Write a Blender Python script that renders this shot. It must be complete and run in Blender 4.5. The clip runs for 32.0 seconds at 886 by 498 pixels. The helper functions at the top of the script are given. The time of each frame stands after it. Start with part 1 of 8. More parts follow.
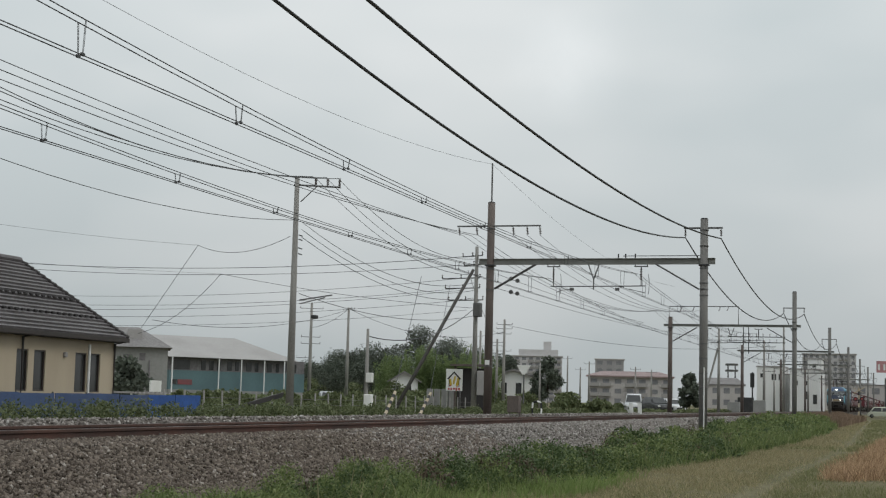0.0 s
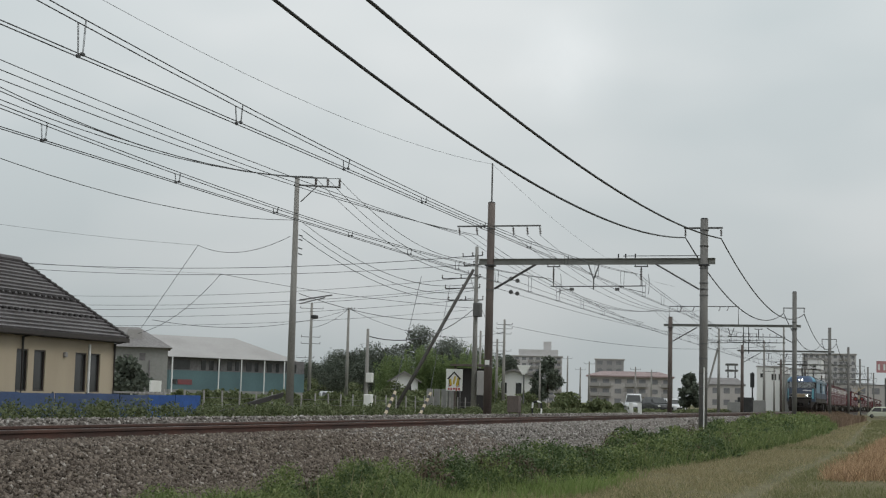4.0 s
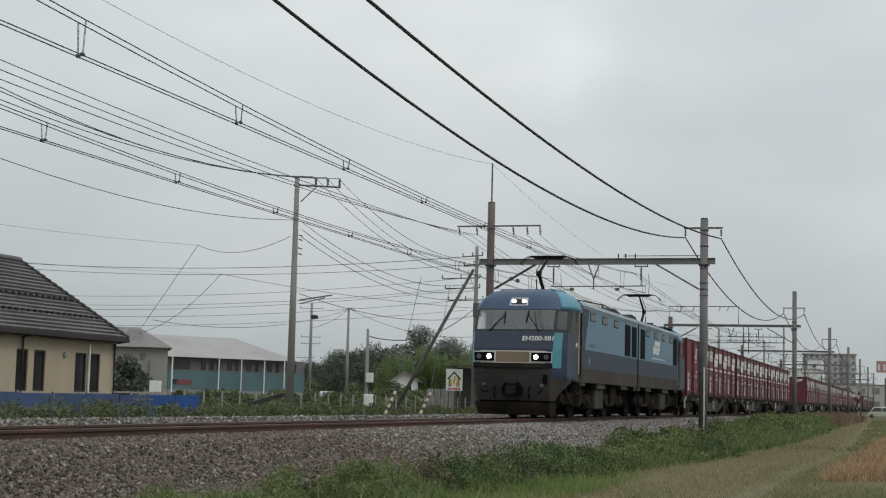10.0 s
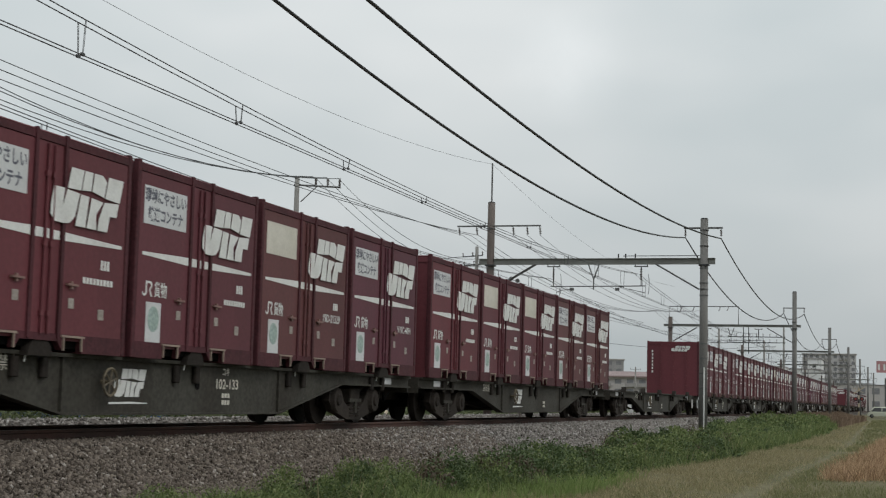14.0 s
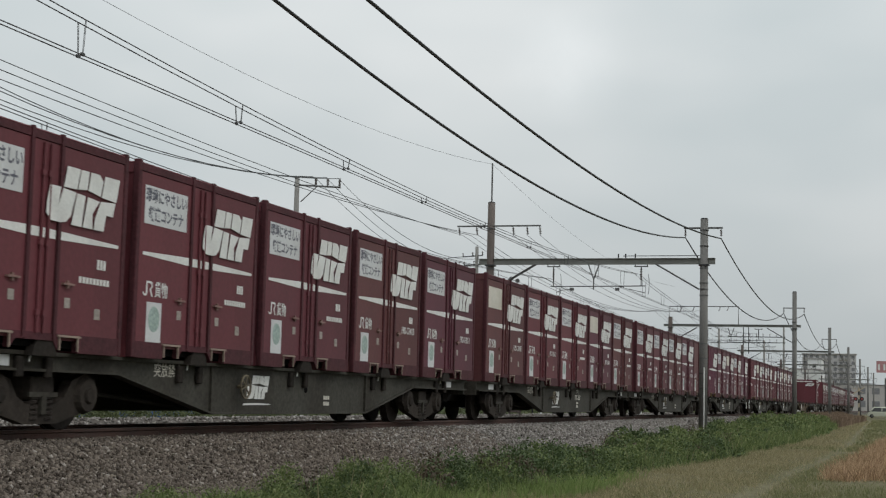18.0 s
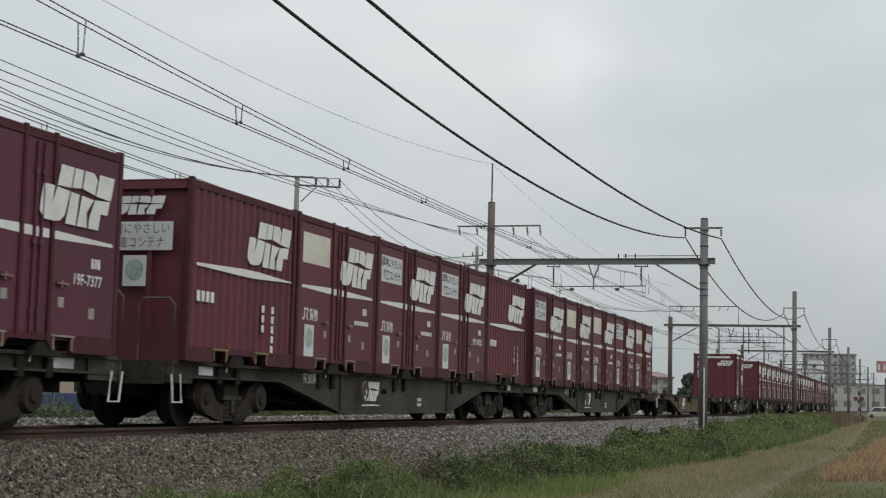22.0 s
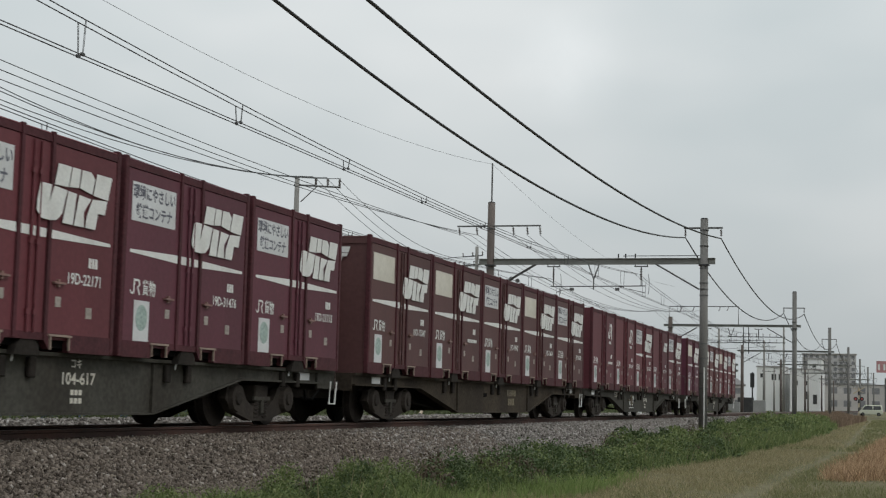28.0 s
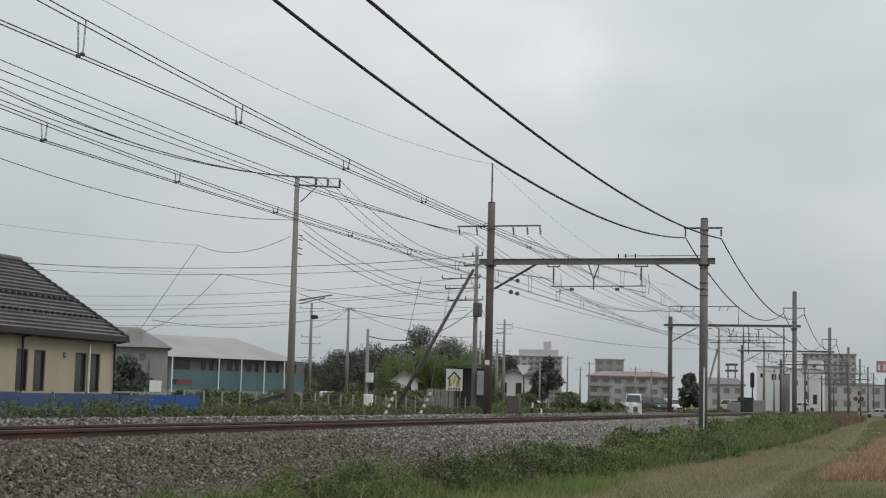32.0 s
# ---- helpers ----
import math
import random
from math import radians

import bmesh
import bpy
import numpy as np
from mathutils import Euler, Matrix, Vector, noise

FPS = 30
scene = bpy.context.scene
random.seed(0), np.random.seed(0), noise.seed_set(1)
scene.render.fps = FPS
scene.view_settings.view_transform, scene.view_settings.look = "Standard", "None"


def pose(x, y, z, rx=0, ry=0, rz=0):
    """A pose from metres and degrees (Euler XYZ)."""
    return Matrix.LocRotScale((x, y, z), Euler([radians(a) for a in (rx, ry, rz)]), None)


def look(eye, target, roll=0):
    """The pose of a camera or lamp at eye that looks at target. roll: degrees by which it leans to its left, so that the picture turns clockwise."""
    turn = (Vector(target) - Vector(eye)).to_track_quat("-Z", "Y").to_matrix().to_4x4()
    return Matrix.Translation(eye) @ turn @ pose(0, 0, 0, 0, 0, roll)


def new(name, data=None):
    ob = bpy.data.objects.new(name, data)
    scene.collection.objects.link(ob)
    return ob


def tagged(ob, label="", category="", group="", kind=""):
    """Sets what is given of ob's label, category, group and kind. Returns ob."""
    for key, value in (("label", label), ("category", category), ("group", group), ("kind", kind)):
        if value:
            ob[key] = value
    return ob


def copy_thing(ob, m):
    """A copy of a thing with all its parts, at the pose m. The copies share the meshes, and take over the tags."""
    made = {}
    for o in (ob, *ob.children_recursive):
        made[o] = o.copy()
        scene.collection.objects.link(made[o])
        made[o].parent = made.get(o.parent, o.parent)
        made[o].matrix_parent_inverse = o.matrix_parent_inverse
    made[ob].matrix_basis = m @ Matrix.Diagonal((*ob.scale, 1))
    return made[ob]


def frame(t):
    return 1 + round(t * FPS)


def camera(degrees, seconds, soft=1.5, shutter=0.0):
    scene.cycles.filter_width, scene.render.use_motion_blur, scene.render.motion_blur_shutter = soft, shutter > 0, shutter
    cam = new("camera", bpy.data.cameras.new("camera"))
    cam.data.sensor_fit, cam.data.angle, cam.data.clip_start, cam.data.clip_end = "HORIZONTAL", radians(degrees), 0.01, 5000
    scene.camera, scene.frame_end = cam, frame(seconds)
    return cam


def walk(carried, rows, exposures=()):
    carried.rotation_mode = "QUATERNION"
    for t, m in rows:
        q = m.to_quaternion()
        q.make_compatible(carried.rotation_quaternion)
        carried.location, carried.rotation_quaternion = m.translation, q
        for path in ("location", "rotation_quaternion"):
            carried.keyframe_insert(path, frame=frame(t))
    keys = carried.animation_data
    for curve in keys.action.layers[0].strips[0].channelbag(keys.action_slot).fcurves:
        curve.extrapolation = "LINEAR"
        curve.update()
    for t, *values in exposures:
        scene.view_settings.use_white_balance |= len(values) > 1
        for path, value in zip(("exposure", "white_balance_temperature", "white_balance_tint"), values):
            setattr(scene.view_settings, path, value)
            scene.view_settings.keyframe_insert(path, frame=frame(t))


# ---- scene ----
cam = camera(33.023, 32.0, soft=1.2, shutter=0.06)
EYE = (0.0, 0.0, 0.5)
YAW, PITCH = 0.3036, 0.0997
AIM = (EYE[0] + 50 * math.cos(YAW) * math.cos(PITCH), EYE[1] + 50 * math.sin(YAW) * math.cos(PITCH),
       EYE[2] + 50 * math.sin(PITCH))
STAND = look(EYE, AIM, 1.432)
walk(cam, [(0.0, STAND), (32.0, STAND)])

# ---- sky and sun: a bright overcast day ----
SUN_EL, SUN_AZ = 48, 200
world = bpy.data.worlds.new("world")
scene.world = world
world.use_nodes = True
wn, wl = world.node_tree.nodes, world.node_tree.links
wn.clear()


def wnode(kind, **kw):
    n = wn.new(kind)
    for k, v in kw.items():
        n.inputs[k].default_value = v
    return n


w_out = wnode("ShaderNodeOutputWorld")
w_bg = wnode("ShaderNodeBackground", Strength=1.0)
w_sky = wnode("ShaderNodeTexSky")
w_sky.sky_type, w_sky.sun_disc = "NISHITA", False
w_sky.sun_elevation, w_sky.sun_rotation = radians(SUN_EL), radians(SUN_AZ)
w_sky.air_density, w_sky.dust_density = 1.0, 4.0
w_hsv = wnode("ShaderNodeHueSaturation", Saturation=0.25, Value=0.07)
w_co = wnode("ShaderNodeTexCoord")
w_map = wnode("ShaderNodeMapping")
w_map.inputs["Scale"].default_value = (1.0, 1.0, 2.6)
w_map.inputs["Location"].default_value = (0.13, 0.32, 0.1)
w_noise = wnode("ShaderNodeTexNoise", Scale=3.2, Detail=3.0, Roughness=0.45)
w_ramp = wnode("ShaderNodeValToRGB")
w_ramp.color_ramp.elements[0].position, w_ramp.color_ramp.elements[1].position = 0.42, 0.74
w_ramp.color_ramp.elements[0].color = (0.545, 0.60, 0.615, 1)
w_ramp.color_ramp.elements[1].color = (0.70, 0.73, 0.735, 1)
w_mix = wnode("ShaderNodeMixRGB", Fac=0.88)
wl.new(w_co.outputs["Generated"], w_map.inputs["Vector"])
wl.new(w_map.outputs["Vector"], w_noise.inputs["Vector"])
wl.new(w_noise.outputs["Fac"], w_ramp.inputs["Fac"])
wl.new(w_sky.outputs["Color"], w_hsv.inputs["Color"])
wl.new(w_hsv.outputs["Color"], w_mix.inputs["Color1"])
w_sep = wnode("ShaderNodeSeparateXYZ")
w_up = wnode("ShaderNodeMapRange")
w_up.inputs["From Min"].default_value, w_up.inputs["From Max"].default_value = 0.02, 1.0
w_up.inputs["To Min"].default_value, w_up.inputs["To Max"].default_value = 0.95, 1.85
w_gain = wnode("ShaderNodeVectorMath")
w_gain.operation = "SCALE"
wl.new(w_co.outputs["Generated"], w_sep.inputs["Vector"])
wl.new(w_sep.outputs["Z"], w_up.inputs["Value"])
wl.new(w_ramp.outputs["Color"], w_mix.inputs["Color2"])
wl.new(w_mix.outputs["Color"], w_gain.inputs[0])
# slightly duller towards the horizon
w_low = wnode("ShaderNodeMapRange")
w_low.inputs["From Min"].default_value, w_low.inputs["From Max"].default_value = 0.0, 0.15
w_low.inputs["To Min"].default_value, w_low.inputs["To Max"].default_value = 0.89, 1.0
w_lift = wnode("ShaderNodeMath")
w_lift.operation = "MULTIPLY"
wl.new(w_sep.outputs["Z"], w_low.inputs["Value"])
wl.new(w_low.outputs["Result"], w_lift.inputs[0])
wl.new(w_up.outputs["Result"], w_lift.inputs[1])
wl.new(w_lift.outputs["Value"], w_gain.inputs["Scale"])
# a brighter rift in the cloud above the line
RIFT = (0.9509, 0.2146, 0.2229)
w_dist = wnode("ShaderNodeVectorMath")
w_dist.operation = "DISTANCE"
w_dist.inputs[1].default_value = RIFT
w_rift = wnode("ShaderNodeMapRange")
w_rift.interpolation_type = "SMOOTHSTEP"
w_rift.inputs["From Min"].default_value, w_rift.inputs["From Max"].default_value = 0.0, 0.05
w_rift.inputs["To Min"].default_value, w_rift.inputs["To Max"].default_value = 0.15, 0.0
w_tear = wnode("ShaderNodeTexNoise", Scale=22.0, Detail=4.0, Roughness=0.55)
w_torn = wnode("ShaderNodeMath")
w_torn.operation = "MULTIPLY"
w_add = wnode("ShaderNodeVectorMath")
w_add.operation = "ADD"
wl.new(w_co.outputs["Generated"], w_dist.inputs[0])
wl.new(w_co.outputs["Generated"], w_tear.inputs["Vector"])
wl.new(w_dist.outputs["Value"], w_rift.inputs["Value"])
wl.new(w_rift.outputs["Result"], w_torn.inputs[0])
wl.new(w_tear.outputs["Fac"], w_torn.inputs[1])
wl.new(w_gain.outputs["Vector"], w_add.inputs[0])
wl.new(w_torn.outputs["Value"], w_add.inputs[1])
wl.new(w_add.outputs["Vector"], w_bg.inputs["Color"])
wl.new(w_bg.outputs["Background"], w_out.inputs["Surface"])

sun = new("sun", bpy.data.lights.new("sun", "SUN"))
sun.data.energy, sun.data.angle, sun.data.color = 0.7, radians(25), (1.0, 0.97, 0.92)
sun.matrix_world = pose(0, 0, 60, 90 - SUN_EL, 0, 180 - SUN_AZ)
scene.view_settings.exposure = 0.0

# ---- small tools ----
YC = 10.642          # centre line of the near track
YF = 14.442          # centre line of the far track


def mat(name, c1, c2=None, rough=0.8, metal=0.0, big=1.2, fine=25.0, bump=0.1, grain=0.25, vary=0.0, lo=0.35, hi=0.68,
        streak=0.0, alpha=1.0, spec=0.5):
    """A two-scale procedural surface: c1 and c2 in large patches, a fine grain over them, relief from the grain."""
    m = bpy.data.materials.new(name)
    m.use_nodes = True
    n, l = m.node_tree.nodes, m.node_tree.links
    b = n["Principled BSDF"]
    b.inputs["Roughness"].default_value, b.inputs["Metallic"].default_value = rough, metal
    b.inputs["Specular IOR Level"].default_value = spec
    c2 = c2 or tuple(v * 0.7 for v in c1)
    co = n.new("ShaderNodeTexCoord")
    vec = co.outputs["Object"]
    if streak:
        mp = n.new("ShaderNodeMapping")
        mp.inputs["Scale"].default_value = (1, 1, streak)
        l.new(vec, mp.inputs["Vector"])
        vec = mp.outputs["Vector"]
    t1 = n.new("ShaderNodeTexNoise")
    t1.inputs["Scale"].default_value, t1.inputs["Detail"].default_value = big, 5
    r = n.new("ShaderNodeValToRGB")
    r.color_ramp.elements[0].position, r.color_ramp.elements[1].position = lo, hi
    r.color_ramp.elements[0].color, r.color_ramp.elements[1].color = (*c1, 1), (*c2, 1)
    t2 = n.new("ShaderNodeTexNoise")
    t2.inputs["Scale"].default_value, t2.inputs["Detail"].default_value = fine, 4
    mr = n.new("ShaderNodeMapRange")
    mr.inputs["From Min"].default_value, mr.inputs["From Max"].default_value = 0.3, 0.7
    mr.inputs["To Min"].default_value, mr.inputs["To Max"].default_value = 1 - grain, 1 + grain
    mul = n.new("ShaderNodeVectorMath")
    mul.operation = "SCALE"
    l.new(vec, t1.inputs["Vector"])
    l.new(co.outputs["Object"], t2.inputs["Vector"])
    l.new(t1.outputs["Fac"], r.inputs["Fac"])
    l.new(t2.outputs["Fac"], mr.inputs["Value"])
    l.new(r.outputs["Color"], mul.inputs[0])
    l.new(mr.outputs["Result"], mul.inputs["Scale"])
    col = mul.outputs["Vector"]
    if vary:
        oi = n.new("ShaderNodeObjectInfo")
        m2 = n.new("ShaderNodeMapRange")
        m2.inputs["To Min"].default_value, m2.inputs["To Max"].default_value = 1 - vary, 1 + vary
        l.new(oi.outputs["Random"], m2.inputs["Value"])
        s2 = n.new("ShaderNodeVectorMath")
        s2.operation = "SCALE"
        l.new(col, s2.inputs[0])
        l.new(m2.outputs["Result"], s2.inputs["Scale"])
        col = s2.outputs["Vector"]
    l.new(col, b.inputs["Base Color"])
    if bump:
        bp = n.new("ShaderNodeBump")
        bp.inputs["Strength"].default_value, bp.inputs["Distance"].default_value = bump, 0.02
        l.new(t2.outputs["Fac"], bp.inputs["Height"])
        l.new(bp.outputs["Normal"], b.inputs["Normal"])
    return m


def island(name, c1, c2, rough=0.85, spec=0.3, trans=0.0, c3=None):
    """For many joined pieces: each piece takes its own colour between c1 and c2."""
    m = bpy.data.materials.new(name)
    m.use_nodes = True
    n, l = m.node_tree.nodes, m.node_tree.links
    b = n["Principled BSDF"]
    b.inputs["Roughness"].default_value = rough
    b.inputs["Specular IOR Level"].default_value = spec
    g = n.new("ShaderNodeNewGeometry")
    r = n.new("ShaderNodeValToRGB")
    r.color_ramp.elements[0].color, r.color_ramp.elements[1].color = (*c1, 1), (*c2, 1)
    if c3:
        e = r.color_ramp.elements.new(0.93)
        e.color = (*c2, 1)
        r.color_ramp.elements[2].color = (*c3, 1)
    l.new(g.outputs["Random Per Island"], r.inputs["Fac"])
    l.new(r.outputs["Color"], b.inputs["Base Color"])
    if trans:
        out = n["Material Output"]
        tr = n.new("ShaderNodeBsdfTranslucent")
        mx = n.new("ShaderNodeMixShader")
        mx.inputs["Fac"].default_value = trans
        l.new(r.outputs["Color"], tr.inputs["Color"])
        l.new(b.outputs["BSDF"], mx.inputs[1])
        l.new(tr.outputs["BSDF"], mx.inputs[2])
        l.new(mx.outputs["Shader"], out.inputs["Surface"])
    return m


def glow(name, colour, strength):
    m = bpy.data.materials.new(name)
    m.use_nodes = True
    b = m.node_tree.nodes["Principled BSDF"]
    b.inputs["Base Color"].default_value = (*colour, 1)
    b.inputs["Emission Color"].default_value = (*colour, 1)
    b.inputs["Emission Strength"].default_value = strength
    return m


def window_glass(name, tint, gloss):
    """Clear tinted glass with a steady share of mirror."""
    m = bpy.data.materials.new(name)
    m.use_nodes = True
    n, l = m.node_tree.nodes, m.node_tree.links
    clear, mirror, mx = n.new("ShaderNodeBsdfTransparent"), n.new("ShaderNodeBsdfGlossy"), n.new("ShaderNodeMixShader")
    clear.inputs["Color"].default_value = (*tint, 1)
    mirror.inputs["Roughness"].default_value = 0.04
    mx.inputs["Fac"].default_value = gloss
    l.new(clear.outputs["BSDF"], mx.inputs[1])
    l.new(mirror.outputs["BSDF"], mx.inputs[2])
    l.new(mx.outputs["Shader"], n["Material Output"].inputs["Surface"])
    return m


def link_mesh(name, me, material, parent, label):
    ob = new(name, me)
    if material:
        me.materials.append(material)
    ob.parent = parent
    if label:
        ob["label"] = label
    return ob


def part(name, bm, material, parent=None, label="", smooth=False):
    """Links a bmesh as one mesh object under a thing or a part."""
    me = bpy.data.meshes.new(name)
    bmesh.ops.recalc_face_normals(bm, faces=bm.faces[:])
    if smooth:
        for f in bm.faces:
            f.smooth = len(f.verts) <= 4
    bm.to_mesh(me)
    bm.free()
    return link_mesh(name, me, material, parent, label)


def again(ob, parent, m=None):
    """The same part once more, on the same mesh."""
    o = new(ob.name.split(".")[0], ob.data)
    o.parent = parent
    if m is not None:
        o.matrix_basis = m
    return o


def thing(name, m, label, category, group="", kind=""):
    ob = new(name)
    ob.matrix_basis = m
    return tagged(ob, label, category, group, kind)


def nb():
    return bmesh.new()


def box(bm, x0, x1, y0, y1, z0, z1, bevel=0.0):
    vs = [bm.verts.new(p) for p in ((x0, y0, z0), (x1, y0, z0), (x1, y1, z0), (x0, y1, z0),
                                    (x0, y0, z1), (x1, y0, z1), (x1, y1, z1), (x0, y1, z1))]
    fs = [bm.faces.new([vs[i] for i in q]) for q in
          ((3, 2, 1, 0), (4, 5, 6, 7), (0, 1, 5, 4), (1, 2, 6, 5), (2, 3, 7, 6), (3, 0, 4, 7))]
    if bevel:
        es = {e for f in fs for e in f.edges}
        bmesh.ops.bevel(bm, geom=list(es), offset=bevel, segments=1, affect="EDGES")
    return bm


def prism(bm, poly, axis, lo, hi):
    """A polygon, given in the two other axes' order, drawn out along an axis."""
    def at(p, w):
        a, b = p
        return {"x": (w, a, b), "y": (a, w, b), "z": (a, b, w)}[axis]
    v0 = [bm.verts.new(at(p, lo)) for p in poly]
    v1 = [bm.verts.new(at(p, hi)) for p in poly]
    n = len(poly)
    bm.faces.new(v0[::-1])
    bm.faces.new(v1)
    for i in range(n):
        bm.faces.new((v0[i], v0[(i + 1) % n], v1[(i + 1) % n], v1[i]))
    return bm


def ring(c, t, r, n, turn=0.0):
    t = Vector(t).normalized()
    a = t.orthogonal().normalized() if abs(t.z) < 0.99 else Vector((1, 0, 0))
    b = t.cross(a)
    return [Vector(c) + r * (math.cos(turn + 2 * math.pi * i / n) * a + math.sin(turn + 2 * math.pi * i / n) * b) for i in range(n)]


def cyl(bm, p, q, r, r2=None, n=12, turn=0.0):
    p, q = Vector(p), Vector(q)
    r2 = r if r2 is None else r2
    v0 = [bm.verts.new(c) for c in ring(p, q - p, r, n, turn)]
    v1 = [bm.verts.new(c) for c in ring(q, q - p, r2, n, turn)]
    bm.faces.new(v0[::-1])
    bm.faces.new(v1)
    for i in range(n):
        bm.faces.new((v0[i], v0[(i + 1) % n], v1[(i + 1) % n], v1[i]))
    return bm


def tube(bm, pts, r, n=6):
    pts = [Vector(p) for p in pts]
    rings = []
    for i, p in enumerate(pts):
        t = pts[min(i + 1, len(pts) - 1)] - pts[max(i - 1, 0)]
        t.normalize()
        a = Vector((0, 0, 1)).cross(t)
        a = a.normalized() if a.length > 1e-3 else Vector((1, 0, 0))
        b = t.cross(a)
        rings.append([bm.verts.new(p + r * (math.cos(2 * math.pi * k / n) * a + math.sin(2 * math.pi * k / n) * b)) for k in range(n)])
    for u, v in zip(rings, rings[1:]):
        for k in range(n):
            bm.faces.new((u[k], u[(k + 1) % n], v[(k + 1) % n], v[k]))
    bm.faces.new(rings[0][::-1])
    bm.faces.new(rings[-1])
    return bm


def sag(p, q, drop, n=14):
    p, q = Vector(p), Vector(q)
    return [p.lerp(q, i / n) - Vector((0, 0, 4 * drop * (i / n) * (1 - i / n))) for i in range(n + 1)]


def mesh_of(name, verts, faces, smooth=False):
    me = bpy.data.meshes.new(name)
    me.from_pydata([tuple(v) for v in verts], [], [tuple(f) for f in faces])
    me.validate()
    if smooth:
        me.polygons.foreach_set("use_smooth", [True] * len(me.polygons))
    return me


def soup(name, verts, sides, faces_n):
    """Many separate faces of the same number of sides, from numpy arrays, quickly."""
    me = bpy.data.meshes.new(name)
    nv = len(verts)
    me.vertices.add(nv)
    me.vertices.foreach_set("co", np.asarray(verts, dtype=np.float32).ravel())
    idx = np.asarray(faces_n, dtype=np.int32)
    me.loops.add(idx.size)
    me.loops.foreach_set("vertex_index", idx.ravel())
    me.polygons.add(len(idx))
    me.polygons.foreach_set("loop_start", np.arange(0, idx.size, sides, dtype=np.int32))
    me.update(calc_edges=True)
    return me

# ---- materials ----
M = {
    "earth": mat("earth_grass", (0.118, 0.112, 0.064), (0.158, 0.140, 0.088), rough=0.95, big=0.35, fine=9, bump=0.5, grain=0.35, spec=0.05),
    "gravel": mat("ballast", (0.12, 0.105, 0.093), (0.06, 0.05, 0.043), rough=0.95, big=0.6, fine=30, bump=0.9, grain=0.55, spec=0.1),
    "stone": island("ballast_stone", (0.036, 0.027, 0.021), (0.180, 0.148, 0.122), rough=0.95, c3=(0.32, 0.29, 0.26)),
    "palestone": island("pale_ballast_stone", (0.072, 0.062, 0.054), (0.300, 0.276, 0.254), rough=0.95, c3=(0.46, 0.44, 0.42)),
    "rail": mat("rusty_rail", (0.082, 0.037, 0.026), (0.050, 0.027, 0.021), rough=0.8, metal=0.1, fine=40, bump=0.2),
    "railtop": mat("worn_rail_head", (0.15, 0.12, 0.105), (0.09, 0.065, 0.055), rough=0.5, metal=0.6, fine=30, bump=0.05),
    "sleeper": mat("concrete_sleeper", (0.27, 0.25, 0.22), (0.17, 0.15, 0.13), rough=0.9, fine=30),
    "concrete": mat("concrete_mast", (0.195, 0.190, 0.180), (0.130, 0.125, 0.118), rough=0.9, big=1.0, fine=30, bump=0.15, streak=0.3),
    "pole": mat("pale_pole_concrete", (0.255, 0.248, 0.232), (0.165, 0.158, 0.146), rough=0.9, big=1.0, fine=30, bump=0.15, streak=0.3),
    "brown": mat("brown_steel_mast", (0.125, 0.100, 0.088), (0.080, 0.062, 0.054), rough=0.75, big=1.3, fine=30, bump=0.1, streak=0.3),
    "steel": mat("galvanised_steel", (0.135, 0.135, 0.135), (0.085, 0.083, 0.08), rough=0.6, metal=0.3, fine=20),
    "beam": mat("grey_green_beam_paint", (0.215, 0.222, 0.205), (0.150, 0.150, 0.138), rough=0.6, big=0.8, fine=16, bump=0.05, grain=0.12, streak=0.5),
    "darksteel": mat("dark_steel", (0.045, 0.045, 0.047), (0.028, 0.027, 0.027), rough=0.6, metal=0.3),
    "wire": mat("weathered_wire", (0.055, 0.058, 0.06), (0.04, 0.04, 0.042), rough=0.6, bump=0),
    "cable": mat("black_cable", (0.018, 0.019, 0.02), (0.012, 0.012, 0.013), rough=0.6, bump=0.1, fine=60),
    "glaze": mat("brown_porcelain", (0.06, 0.045, 0.04), (0.1, 0.09, 0.085), rough=0.25, bump=0),
    "white": mat("white_paint", (0.72, 0.72, 0.70), (0.6, 0.6, 0.57), rough=0.6, fine=30, bump=0.02, grain=0.06),
    "leaf": island("weed_leaf", (0.086, 0.120, 0.040), (0.200, 0.246, 0.094), rough=0.6, trans=0.4, c3=(0.30, 0.30, 0.15)),
    "leafdark": island("dark_leaf", (0.040, 0.066, 0.025), (0.100, 0.138, 0.054), rough=0.6, trans=0.25),
    "leafbrown": island("withered_leaf", (0.062, 0.046, 0.036), (0.150, 0.120, 0.085), rough=0.85, trans=0.2),
    "blade": island("grass_blade", (0.128, 0.142, 0.060), (0.225, 0.226, 0.112), rough=0.8, trans=0.4, c3=(0.36, 0.31, 0.19)),
    "fresh": island("fresh_grass", (0.125, 0.185, 0.052), (0.235, 0.300, 0.105), rough=0.75, trans=0.4, c3=(0.34, 0.33, 0.17)),
    "lawn": mat("rough_lawn", (0.075, 0.098, 0.042), (0.105, 0.112, 0.055), rough=0.95, big=0.5, fine=5, bump=0.6, grain=0.3, spec=0.05),
    "dry": island("dry_grass", (0.215, 0.192, 0.104), (0.390, 0.332, 0.200), rough=0.85, trans=0.4),
    "straw": island("straw", (0.185, 0.108, 0.062), (0.56, 0.385, 0.235), rough=0.85, trans=0.2),
}

